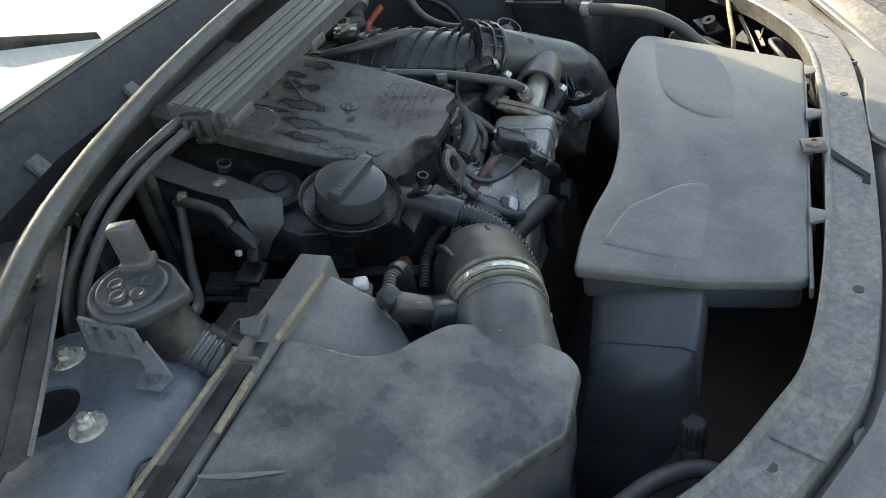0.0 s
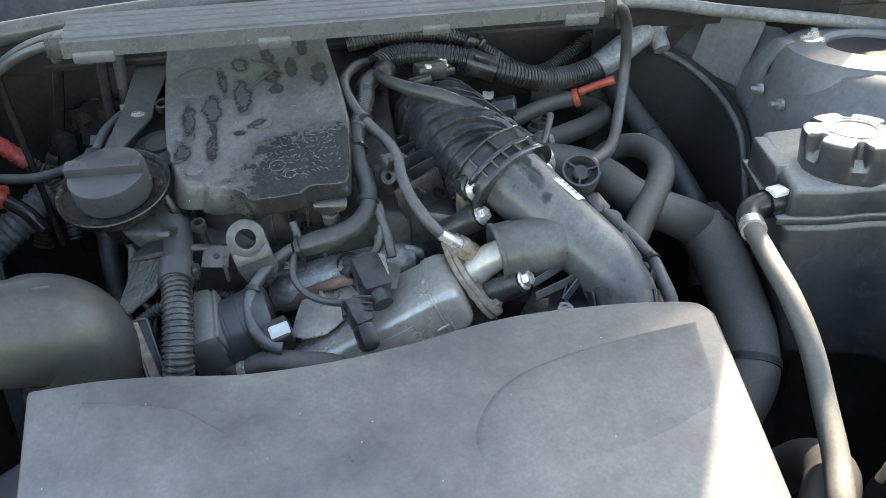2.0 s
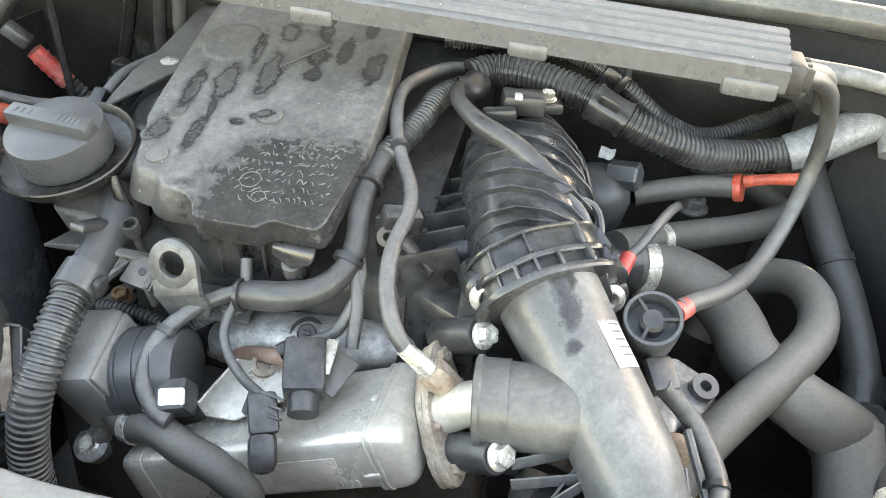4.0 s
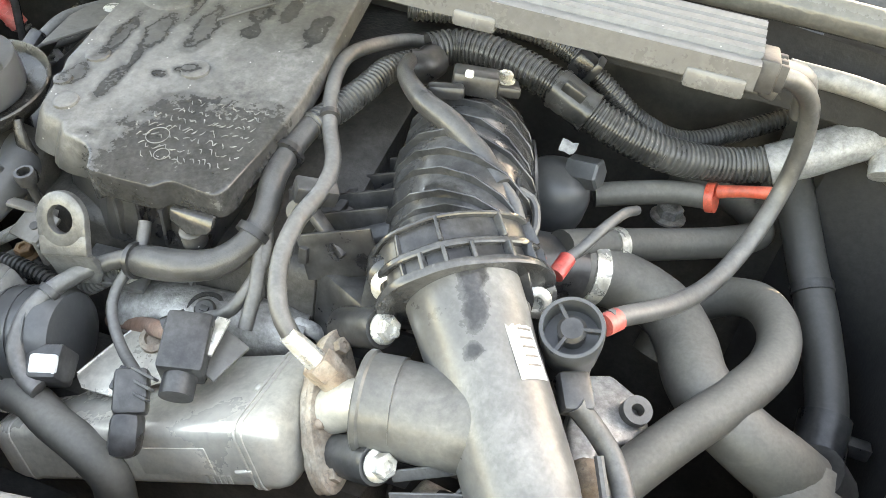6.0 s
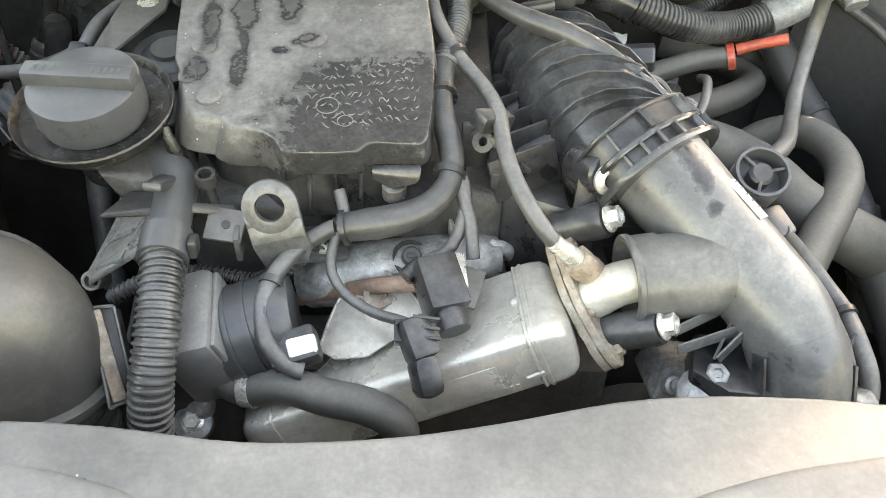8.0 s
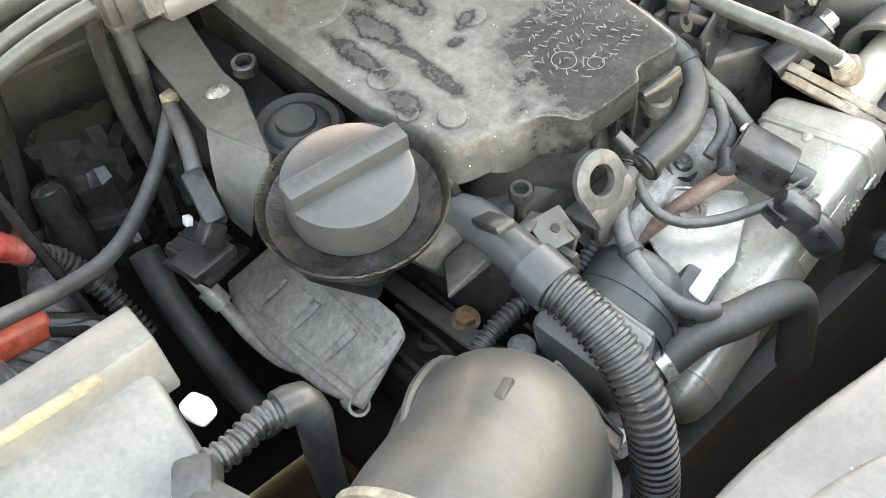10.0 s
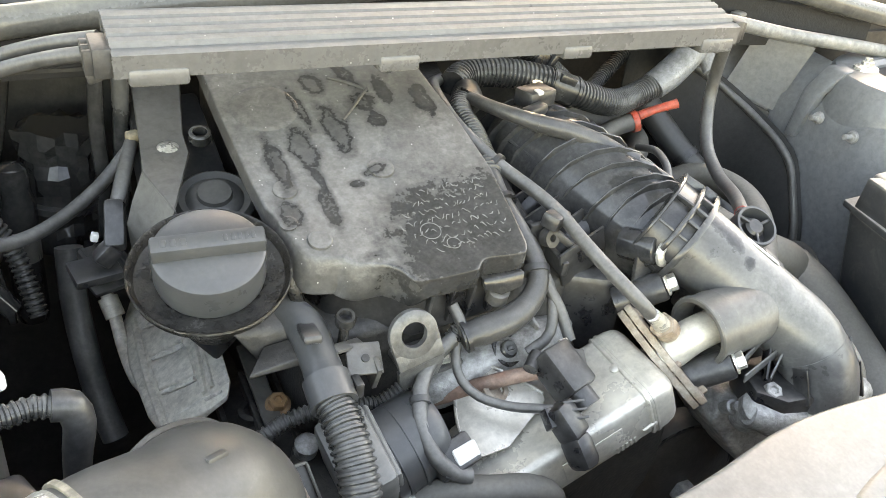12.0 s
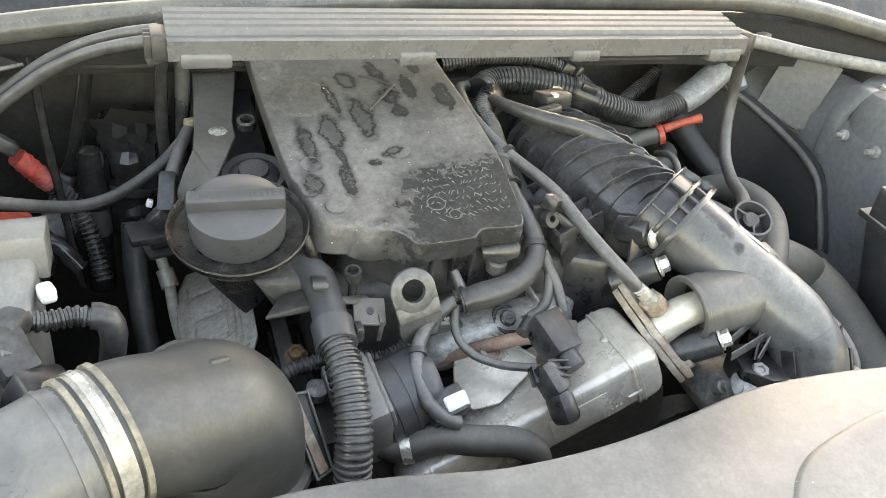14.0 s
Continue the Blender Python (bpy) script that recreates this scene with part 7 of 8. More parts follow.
def heat_shield():
    t = thing("heat_shield", (-0.215, 0.0, -0.27), "pressed sheet steel heat shield with dents and stains", "heat shield")
    z = lambda x, y: -0.2308 + 0.729 * (x + 0.2148) - 0.0746 * (y - 0.0496)
    at = lambda x, y, h=0.0: Vector((x, y, z(x, y) + h))
    out = [(-0.236, 0.135), (-0.190, 0.10), (-0.187, 0.004), (-0.190, -0.055), (-0.195, -0.068), (-0.214, -0.068), (-0.238, -0.068), (-0.246, -0.025), (-0.250, 0.05), (-0.246, 0.11)]
    part("panel", prism(out, z, lambda x, y: z(x, y) - 0.006, 0.002, 2), SHIELD, t)
    part("long_fold", tube([at(-0.200, 0.10), at(-0.204, 0.0), at(-0.208, -0.05)], 0.0030, 8), SHIELD, t)
    part("long_fold", tube([at(-0.196, 0.10), at(-0.1995, 0.0), at(-0.202, -0.05)], 0.0022, 8), SHIELD, t)
    part("side_fold", tube([at(-0.238, 0.10), at(-0.240, 0.02), at(-0.238, -0.06)], 0.0032, 8), SHIELD, t)
    for k in range(3):
        y = 0.080 - 0.047 * k
        part("pressed_pad", prism([(-0.236, y - 0.008), (-0.209, y - 0.020), (-0.210, y - 0.056), (-0.235, y - 0.044)], lambda x, y: z(x, y) + 0.0030, lambda x, y: z(x, y) - 0.002, 0.0012), SHIELD, t)
        part("weld_bead", tube([at(-0.234, y - 0.004, 0.0022), at(-0.226, y - 0.008, 0.0030), at(-0.218, y - 0.014, 0.0024), at(-0.211, y - 0.016, 0.0028)], [0.001, 0.0026, 0.0016, 0.0024], 8), BEADM, t)
    part("weld_bead", tube([at(-0.232, -0.050, 0.001), at(-0.222, -0.054, 0.002), at(-0.210, -0.056, 0.001), at(-0.198, -0.062, 0.0015)], [0.001, 0.0016, 0.002, 0.001], 8), BEADM, t)
    part("tube_end", lathe([(0.0055, -0.02), (0.0075, -0.02), (0.0075, 0.001), (0.0055, 0.001), (0.0055, -0.02)], at(-0.238, -0.062, -0.004), (-0.1, -0.8, 0.5), 20), SHIELD, t)
    # dark disc for the shade inside the tube
    part("tube_core", lathe([(0.0058, -0.012), (0, -0.012)], at(-0.238, -0.062, -0.004), (-0.1, -0.8, 0.5), 20), DARK, t)
    return t


heat_shield()

t = thing("support_rail", (-0.16, -0.09, -0.22), "thin steel rail with a copper-coloured bolt", "bracket")
part("rail", beam((-0.168, -0.008, -0.216), (-0.174, -0.118, -0.203), 0.013, 0.004, 0.001), BRACKET, t)
bolt((-0.166, -0.094, -0.2035), UP, 0.0068, t, COPPERM, label="dull copper-coloured bolt")

# rough finned strip beside the breather hose
t = thing("finned_bracket", (-0.172, -0.215, -0.22), "dark dirty bracket plate with pale edges beside the hose", "bracket")
q = [Vector((-0.190, -0.186, -0.168)), Vector((-0.176, -0.186, -0.166)), Vector((-0.164, -0.214, -0.212)), Vector((-0.176, -0.222, -0.212))]
part("plate", loft([q, [p + Vector((0.002, 0.004, -0.005)) for p in q]], 0.001), DARK, t)
for i in range(4):
    part("raised_edge", tube([q[i] + Vector((0, -0.001, 0.001)), q[i].lerp(q[(i + 1) % 4], 0.5) + Vector((0, -0.001, 0.0015)), q[(i + 1) % 4] + Vector((0, -0.001, 0.001))], 0.0011, 6), BRACKET, t)
part("strip", beam((-0.187, -0.190, -0.166), (-0.171, -0.219, -0.209), 0.008, 0.003, 0.001), RUST, t)


# ---- twigs fallen on the cover ----
for a, b in (((-0.080, 0.069, -0.0285), (-0.053, 0.047, -0.033)), ((-0.0535, 0.050, -0.0315), (-0.083, 0.021, -0.0435))):
    tg = thing("twig", (Vector(a) + Vector(b)) / 2, "short dry grey twig lying on the engine cover", "twig", "twigs on the engine cover")
    part("stem", tube([a, Vector(a).lerp(Vector(b), 0.5) + Vector((0.001, 0, 0.001)), b], [0.0013, 0.0015, 0.0011], 8), RUBBER, tg)


# ---- mass sensor and its lead ----
t = thing("air_mass_sensor", (-0.34, -0.19, -0.16), "black air mass sensor plugged into the filter box spigot", "sensor")
part("base", box((-0.332, -0.212, -0.122), (0.030, 0.026, 0.03), (10, 20, 30), bevel=0.004), PLASTIC, t)
part("plug", beam((-0.338, -0.206, -0.112), (-0.352, -0.180, -0.096), 0.022, 0.018, 0.004), PLASTIC, t, "black plug")
part("plug_boot", beam((-0.350, -0.184, -0.098), (-0.340, -0.168, -0.092), 0.018, 0.016, 0.005), PLASTIC, t)
part("conduit", tube([(-0.342, -0.168, -0.098), (-0.328, -0.166, -0.101), (-0.313, -0.162, -0.102), (-0.302, -0.162, -0.104)], 0.0068, 14, ridge=0.0013, pitch=0.0044), CONDUIT, t)


part("conduit_elbow", tube([(-0.304, -0.162, -0.103), (-0.295, -0.162, -0.106), (-0.292, -0.163, -0.118), (-0.295, -0.164, -0.135), (-0.298, -0.166, -0.16), (-0.30, -0.17, -0.2)], [0.0085, 0.009, 0.0085, 0.008, 0.007, 0.007], 14), PLASTIC, t)
part("plug_clip", box((-0.345, -0.196, -0.100), (0.012, 0.010, 0.006), (10, 20, 30), bevel=0.001), CONDUIT, t)


# ---- washer filler and the clutter behind the filter box ----
def washer_filler():
    c = Vector((-0.437, -0.022, -0.020))
    t = thing("washer_filler", (-0.44, -0.03, -0.12), "round black washer filler cap with a pointed lip", "filler cap")

    def ring(k, r, z):
        # a circle drawn out to a blunt point
        out = []
        for j in range(64):
            g = 2 * math.pi * j / 64
            off = abs((g - radians(278) + math.pi) % (2 * math.pi) - math.pi)
            far = r if off > radians(44) else min(r / math.cos(radians(44) - off), r * 1.36)
            far = r + (far - r) * k
            out.append((c.x + math.cos(g) * far, c.y + math.sin(g) * far, c.z + z + (0.09 * math.sin(g) + 0.05 * math.cos(g)) * far))
        return out

    part("cap", loft([ring(0.9, 0.0315, -0.011), ring(1, 0.0338, -0.008), ring(1, 0.0345, -0.004), ring(1, 0.0340, 0.0), ring(1, 0.0325, 0.0022), ring(0.9, 0.0305, 0.0028), ring(0.4, 0.0290, 0.0018), ring(0, 0.0270, 0.0016), ring(0, 0.0258, 0.0040), ring(0, 0.0240, 0.0046), ring(0, 0.0215, 0.0034), ring(0, 0.010, 0.0034)], 0), CAPM, t, smooth=45)
    for k in range(5):
        a = 1.257 * k + 0.4
        q = c + Vector((math.cos(a) * 0.0125, math.sin(a) * 0.0125, 0.0030 + 0.09 * math.sin(a) * 0.0125))
        part("relief_mark", lathe([(0.0068, 0), (0.0062, 0.0016), (0.0050, 0.0018), (0.0040, 0.0010), (0, 0.0008)], q, (-0.05, -0.09, 1), 18), CAPM, t)
    part("neck", tube([c + Vector((0, -0.004, -0.008)), c + Vector((0.001, -0.012, -0.03)), c + Vector((0.002, -0.022, -0.052))], [0.0255, 0.0225, 0.0205], 28), PLASTIC, t)
    part("white_hose", tube([c + Vector((0.002, -0.020, -0.048)), c + Vector((0.002, -0.036, -0.064)), c + Vector((0.004, -0.056, -0.084)), c + Vector((0.006, -0.070, -0.12))], 0.0170, 22, ridge=0.0016, pitch=0.0065), BARM, t, "pale ribbed filler pipe")
    return t


washer_filler()

t = thing("slotted_bracket", (-0.455, 0.0, -0.08), "blue-grey painted bracket with three upright slots", "bracket")
corner = [Vector(p) for p in ((-0.470, 0.006, -0.0215), (-0.474, -0.046, -0.0260), (-0.468, 0.014, -0.0560), (-0.473, -0.046, -0.0560))]
on_plate = lambda u, v: corner[0].lerp(corner[1], u).lerp(corner[2].lerp(corner[3], u), v)
for u0, u1, v0, v1 in ((0, 1, 0, 0.14), (0, 1, 0.80, 1.0), (0, 0.20, 0.14, 0.80), (0.34, 0.47, 0.14, 0.80), (0.47, 0.60, 0.46, 0.80), (0.60, 0.70, 0.14, 0.80), (0.84, 1.0, 0.14, 0.80)):
    quad = [on_plate(u0, v0), on_plate(u1, v0), on_plate(u1, v1), on_plate(u0, v1)]
    part("web", loft([quad, [p + Vector((0.003, 0, 0)) for p in quad]], 0.0), PAINT, t)
part("foot", sheet([[(-0.4735, -0.040, -0.050), (-0.4735, -0.054, -0.034)], [(-0.474, -0.042, -0.060), (-0.474, -0.060, -0.056)], [(-0.4755, -0.040, -0.066), (-0.4755, -0.064, -0.066)], [(-0.490, -0.041, -0.067), (-0.490, -0.062, -0.067)]], 0.002), PAINT, t)
part("foot_hole", lathe([(0.0062, -0.001), (0.0062, 0.0016), (0.0050, 0.0020), (0.004, 0.0004), (0, 0.0004)], (-0.481, -0.051, -0.0655), seg=20), BRACKET, t)
t = thing("grey_connector", (-0.413, -0.005, -0.03), "light grey square plug standing on the harness", "connector")
part("housing", box((-0.414, -0.014, 0.005), (0.021, 0.012, 0.034), (0, 0, -72), bevel=0.002), BARM, t)
part("collar", box((-0.414, -0.014, -0.013), (0.026, 0.017, 0.008), (0, 0, -72), bevel=0.002), BARM, t)
part("stem", tube([(-0.414, -0.014, -0.015), (-0.41, 0.015, -0.06), (-0.40, 0.04, -0.12)], 0.008, 12), CABLE, t)

t = thing("red_battery_lead", (-0.35, 0.12, -0.2), "red sleeved cable end with a grey clamp", "cable")
part("sleeve", tube([(-0.367, 0.108, -0.106), (-0.346, 0.121, -0.138)], [0.0082, 0.0088], 18), RED, t)
for k in range(4):
    q = Vector((-0.363, 0.1105, -0.112)).lerp(Vector((-0.350, 0.1185, -0.132)), k / 3)
    part("sleeve_rib", tube([q, q + Vector((0.0011, 0.0007, -0.0017))], 0.0094, 18, 0.002), RED, t)
part("clamp", box((-0.376, 0.101, -0.090), (0.026, 0.018, 0.012), (0, 40, 20), bevel=0.003), COVER, t)
part("conduit", tube([(-0.346, 0.121, -0.138), (-0.330, 0.128, -0.160), (-0.318, 0.12, -0.19), (-0.31, 0.10, -0.23)], 0.0085, 14, ridge=0.002, pitch=0.005), CONDUIT, t)
t = thing("orange_cover", (-0.374, 0.074, -0.17), "orange-red plastic terminal cover", "terminal cover")
part("lid", box((-0.378, 0.074, -0.155), (0.04, 0.03, 0.018), (0, 10, 10), bevel=0.005, seg=3), ORANGE, t)
part("tail", tube([(-0.36, 0.07, -0.16), (-0.34, 0.06, -0.17), (-0.325, 0.055, -0.19)], 0.008, 14), GLOSSM, t)

for pts, r, lab in (
    ([(-0.306, 0.19, -0.03), (-0.309, 0.19, -0.056), (-0.316, 0.19, -0.090), (-0.325, 0.19, -0.126), (-0.332, 0.19, -0.150)], 0.0068, "glossy black metal pipe rising behind the engine"),
    ([(-0.240, 0.13, -0.02), (-0.244, 0.13, -0.041), (-0.247, 0.13, -0.088), (-0.246, 0.13, -0.129), (-0.25, 0.13, -0.18)], 0.0062, "dark rubber hose standing behind the filler"),
    ([(-0.226, 0.132, -0.03), (-0.227, 0.132, -0.061), (-0.231, 0.132, -0.118), (-0.234, 0.13, -0.17)], 0.0066, "thick dark hose beside the bracket"),
    ([(-0.345, 0.11, -0.02), (-0.343, 0.112, -0.08), (-0.338, 0.114, -0.15), (-0.33, 0.11, -0.24)], 0.0038, "thin black rod beside the bulkhead"),
):
    line_thing("rear_pipe", pts, r, GLOSSM if r != 0.0066 else CONDUIT, lab, "pipe", "pipe")
u = thing("pipe_union", (-0.34, 0.19, -0.18), "grimy stepped union at the foot of the glossy pipe", "pipe union")
part("collar", tube([(-0.3315, 0.19, -0.148), (-0.335, 0.19, -0.157)], 0.0088, 18), GLOSSM, u)
part("nut", lathe([(0.0105, -0.012), (0.0115, -0.010), (0.0115, 0.0), (0.0095, 0.002), (0.0115, 0.004), (0.0115, 0.010), (0.009, 0.013)], (-0.340, 0.19, -0.170), (0.35, 0, 0.9), 18), HOOKM, u)
part("tail", tube([(-0.344, 0.19, -0.181), (-0.352, 0.188, -0.205), (-0.365, 0.18, -0.235), (-0.375, 0.17, -0.27)], [0.011, 0.0125, 0.0125, 0.012], 18, ridge=0.0014, pitch=0.005), HOOKM, u, "ribbed grey tail pipe")
t = thing("filter_canister", (-0.312, 0.175, -0.22), "glossy black canister with a grey label in the shadow", "canister")
part("can", lathe([(0.0125, -0.14), (0.0140, -0.13), (0.0140, -0.045), (0.0150, -0.040), (0.0150, -0.022), (0.0125, -0.012), (0.0125, 0.0), (0.0108, 0.010), (0.006, 0.014), (0, 0.0145)], (-0.313, 0.165, -0.136), (0.02, 0.0, 1), 28), GLOSSM, t)
part("sticker", tube([(-0.3140, 0.165, -0.184), (-0.3148, 0.165, -0.212)], 0.0143, 24, 0.01), BRACKET, t, "grey paper label round the can")
t = thing("crinkled_pipe", (-0.36, 0.1, -0.22), "grey crinkled foil-wrapped pipe in the rear corner", "pipe")
part("wrap", tube([(-0.45, 0.09, -0.255), (-0.41, 0.105, -0.232), (-0.375, 0.122, -0.212), (-0.352, 0.140, -0.196), (-0.338, 0.165, -0.186)], [0.020, 0.0215, 0.0195, 0.018, 0.017], 20, 0.006, ridge=0.0022, pitch=0.0085), FOIL, t)
t = thing("foil_sleeve", (-0.27, 0.2, -0.2), "crinkled dark foil heat wrap", "heat wrap")
rnd = random.Random(21)
folds = []
for i in range(13):
    w = i / 12
    folds.append([(-0.2735 + 0.033 * math.cos(2 * math.pi * j / 26) * (1 + rnd.uniform(-0.16, 0.16)) - 0.004 * w, 0.19 + 0.026 * math.sin(2 * math.pi * j / 26) * (1 + rnd.uniform(-0.16, 0.16)), -0.102 - 0.115 * w + rnd.uniform(-0.003, 0.003)) for j in range(26)])
part("wrap", loft(folds, 0), GLOSSM, t, smooth=18)
part("tie", tube([(-0.2765, 0.19, -0.168), (-0.277, 0.19, -0.174)], 0.0345, 20, 0.003), PLASTIC, t)
t = thing("sensor_block", (-0.262, 0.07, -0.18), "black sensor block on a tray by the shield", "sensor")
turn = (12, 0, 20)
part("block", box((-0.256, 0.066, -0.166), (0.032, 0.036, 0.010), turn, bevel=0.003), PLASTIC, t)
part("tray", box((-0.256, 0.064, -0.174), (0.040, 0.042, 0.004), turn, bevel=0.001), PLASTIC, t)
for k in range(3):
    part("block_rib", box((-0.267 + 0.010 * k, 0.062 + 0.0035 * k, -0.1612), (0.0024, 0.032, 0.003), turn, bevel=0.0006), PLASTIC, t)


# ---- under the intake pipe ----
t = thing("pipe_support", (0.225, -0.215, -0.25), "black ribbed plastic foot of the intake pipe on a casting", "pipe flange")
part("foot_plate", prism([(0.160, -0.220), (0.172, -0.185), (0.255, -0.178), (0.280, -0.202), (0.270, -0.226), (0.225, -0.238), (0.178, -0.236)], lambda x, y: -0.186 - 0.1 * (x - 0.22), -0.205, 0.003), PLASTIC, t)
c = Vector((0.2225, -0.2275, -0.164))
part("screw_boss", lathe([(0.0042, -0.02), (0.0082, -0.02), (0.0082, 0.0), (0.0075, 0.001), (0.0042, 0.001), (0.0042, -0.02)], c, (0.1, -0.45, 0.9), 22), PLASTIC, t)
bolt((0.252, -0.207, -0.180), (0.1, -0.3, 0.95), 0.0062, t, CAST)
bolt((0.175, -0.220, -0.187), (0.0, -0.4, 0.9), 0.0072, t, CAST)
for k in range(4):
    q = Vector((0.178 + 0.022 * k, -0.21 - 0.006 * k, -0.183))
    part("stiffening_rib", beam(q, q + Vector((0.014, 0.018, 0.022)), 0.0022, 0.018, 0.0006), PLASTIC, t)
t = thing("alternator_bracket", (0.2, -0.2, -0.3), "rough cast aluminium bracket under the intake pipe", "bracket")
face = [(0.150, -0.200, -0.226), (0.158, -0.200, -0.206), (0.185, -0.214, -0.203), (0.272, -0.222, -0.198), (0.287, -0.220, -0.226), (0.240, -0.222, -0.245), (0.208, -0.214, -0.292), (0.185, -0.207, -0.27)]
part("block", loft([face, [(x, y + 0.045, z - 0.004) for x, y, z in face]], 0.004), CAST, t)
for p in ((0.160, -0.203, -0.210), (0.262, -0.222, -0.208)):
    part("stud_end", lathe([(0.006, -0.006), (0.006, 0.004), (0.004, 0.005), (0.004, 0.010), (0, 0.010)], p, (0.0, -0.7, 0.7), 14), CAST, t)
part("casting", tube([(0.160, -0.220, -0.200), (0.180, -0.228, -0.206), (0.21, -0.234, -0.212), (0.24, -0.233, -0.207), (0.272, -0.228, -0.200)], [0.010, 0.015, 0.013, 0.014, 0.012], 14), CAST, t)
part("lump", lathe([(0.014, -0.03), (0.0155, 0.0), (0.010, 0.006), (0.004, 0.007)], (0.170, -0.222, -0.196), (-0.2, -0.5, 0.8), 12), CAST, t)
arm = [(0.226, -0.066, -0.176), (0.246, -0.058, -0.174), (0.266, -0.062, -0.182), (0.276, -0.083, -0.184), (0.268, -0.100, -0.186), (0.250, -0.112, -0.184), (0.246, -0.135, -0.188), (0.236, -0.142, -0.188), (0.228, -0.11, -0.184)]
part("arm", loft([arm, [(x, y + 0.012, z - 0.05) for x, y, z in arm]], 0.003), CAST, t)
part("rusty_lump", lathe([(0.010, -0.02), (0.012, -0.004), (0.009, 0.004), (0.004, 0.007), (0, 0.007)], (0.246, -0.146, -0.178), (0.1, -0.4, 0.9), 14), RUST, t, "rusty ribbed bolt end")
part("eye", lathe([(0.004, -0.008), (0.0092, -0.008), (0.0092, 0.003), (0.004, 0.003), (0.004, -0.008)], (0.265, -0.083, -0.176), (0.15, -0.45, 0.88), 26), BRACKET, t)
t = thing("belt_pulley", (0.15, -0.16, -0.38), "dark belt pulley deep under the cooler", "pulley")
prof = [(0.0, 0.02), (0.03, 0.02), (0.05, 0.014)]
for k in range(6):
    prof += [(0.060, 0.012 - 0.005 * k), (0.0565, 0.0095 - 0.005 * k)]
prof += [(0.05, -0.02), (0.0, -0.02)]
part("grooved_wheel", lathe(prof, (0.161, -0.166, -0.322), (0, -1, 0.05), 44), DARK, t)
part("belt", lathe([(0.0615, -0.014), (0.0635, -0.014), (0.0635, 0.010), (0.0615, 0.010), (0.0615, -0.014)], (0.161, -0.167, -0.322), (0, -1, 0.05), 44), CONDUIT, t)
part("hub_bolt", lathe([(0.012, 0.02), (0.012, 0.03), (0, 0.03)], (0.161, -0.166, -0.322), (0, -1, 0.05), 6), CAST, t)
t = thing("pump_body", (0.19, -0.17, -0.3), "round black plastic pump body in the shadow", "pump")
part("drum", tube([(0.165, -0.10, -0.262), (0.168, -0.135, -0.262)], 0.034, 30), DARK, t)


# ---- front panel fittings ----
for x in (-0.10, 0.100, 0.21):
    tb = thing("duct_tab", (x, -0.502, -0.186), "grey plastic tab of the duct hooked on the front panel", "clip", "tabs along the front panel")
    part("tab", prism([(x - 0.014, -0.492), (x + 0.012, -0.492), (x + 0.006, -0.508), (x - 0.008, -0.508)], -0.1745, -0.1785, 0.001), DUCTM, tb)
t = thing("duct_screw", (0.021, -0.499, -0.18), "rusty screw with a spring clip on the duct edge", "screw")
part("clip", box((0.021, -0.498, -0.1715), (0.026, 0.024, 0.005), (0, 0, 8), bevel=0.0015), BRACKET, t)
part("screw", lathe([(0.0085, 0), (0.0085, 0.002), (0.005, 0.004), (0.003, 0.004), (0.0025, 0.002), (0, 0.002)], (0.021, -0.498, -0.169), seg=20), RUST, t)
t = thing("latch_cover", (0.09, -0.58, -0.2), "grey plastic latch cover on the bumper top", "cover")
out = curve2([(0.195, -0.556), (0.165, -0.585), (0.102, -0.612), (0.03, -0.627), (-0.037, -0.622), (-0.005, -0.606), (0.038, -0.575), (0.063, -0.556), (0.12, -0.554), (0.195, -0.556)], 0.01)[:-1]
part("plate", prism(out, lambda x, y: -0.181 + 0.10 * (y + 0.56), -0.215, 0.005, 3), DUCTM, t)
part("seal_strip", tube([(0.058, -0.556, -0.187), (0.034, -0.574, -0.188), (-0.008, -0.605, -0.192), (-0.04, -0.622, -0.196)], 0.0020, 10), SEALM, t)
# thin black sheet in place of the shadow along the panel's step
t = thing("panel_step_shadow", (0.01, -0.53, -0.2), "black wedge put in for the shadow at the front panel's step", "strap")
part("strap", sheet([[(0.028, -0.5115, -0.1775), (0.012, -0.5125, -0.1775)], [(0.004, -0.530, -0.1800), (-0.008, -0.529, -0.1800)], [(-0.021, -0.549, -0.1815), (-0.024, -0.543, -0.1815)], [(-0.036, -0.548, -0.1835), (-0.033, -0.541, -0.1835)]], 0.0012), FELT_SHADE, t)
for a, b in (((-0.372, -0.462), (-0.386, -0.498)), ((0.354, -0.478), (0.318, -0.522)), ((0.492, -0.408), (0.464, -0.455))):
    sj = thing("panel_joint", (a[0], a[1], -0.19), "overlap seam across the front panel", "seam", "seams of the front panel")
    part("lap", beam((a[0], a[1], -0.1795), (b[0], b[1], -0.183), 0.004, 0.003, 0.001), SLAMM, sj)
t = thing("panel_grommet", (-0.345, -0.526, -0.22), "round rubber grommet on the bumper carrier", "grommet")
part("ring", lathe([(0.008, -0.003), (0.018, -0.003), (0.018, 0.002), (0.008, 0.002), (0.008, -0.003)], (-0.350, -0.535, -0.205), (0, -0.2, 1), 28), DUCTM, t)
t = thing("drain_hose", (-0.31, -0.39, -0.36), "pale hose with a ribbed black cap below the filter box", "hose")
part("hose", tube([(-0.372, -0.345, -0.290), (-0.352, -0.364, -0.286), (-0.338, -0.380, -0.285), (-0.322, -0.400, -0.290), (-0.316, -0.420, -0.297), (-0.32, -0.45, -0.32)], 0.0085, 14), BARM, t)
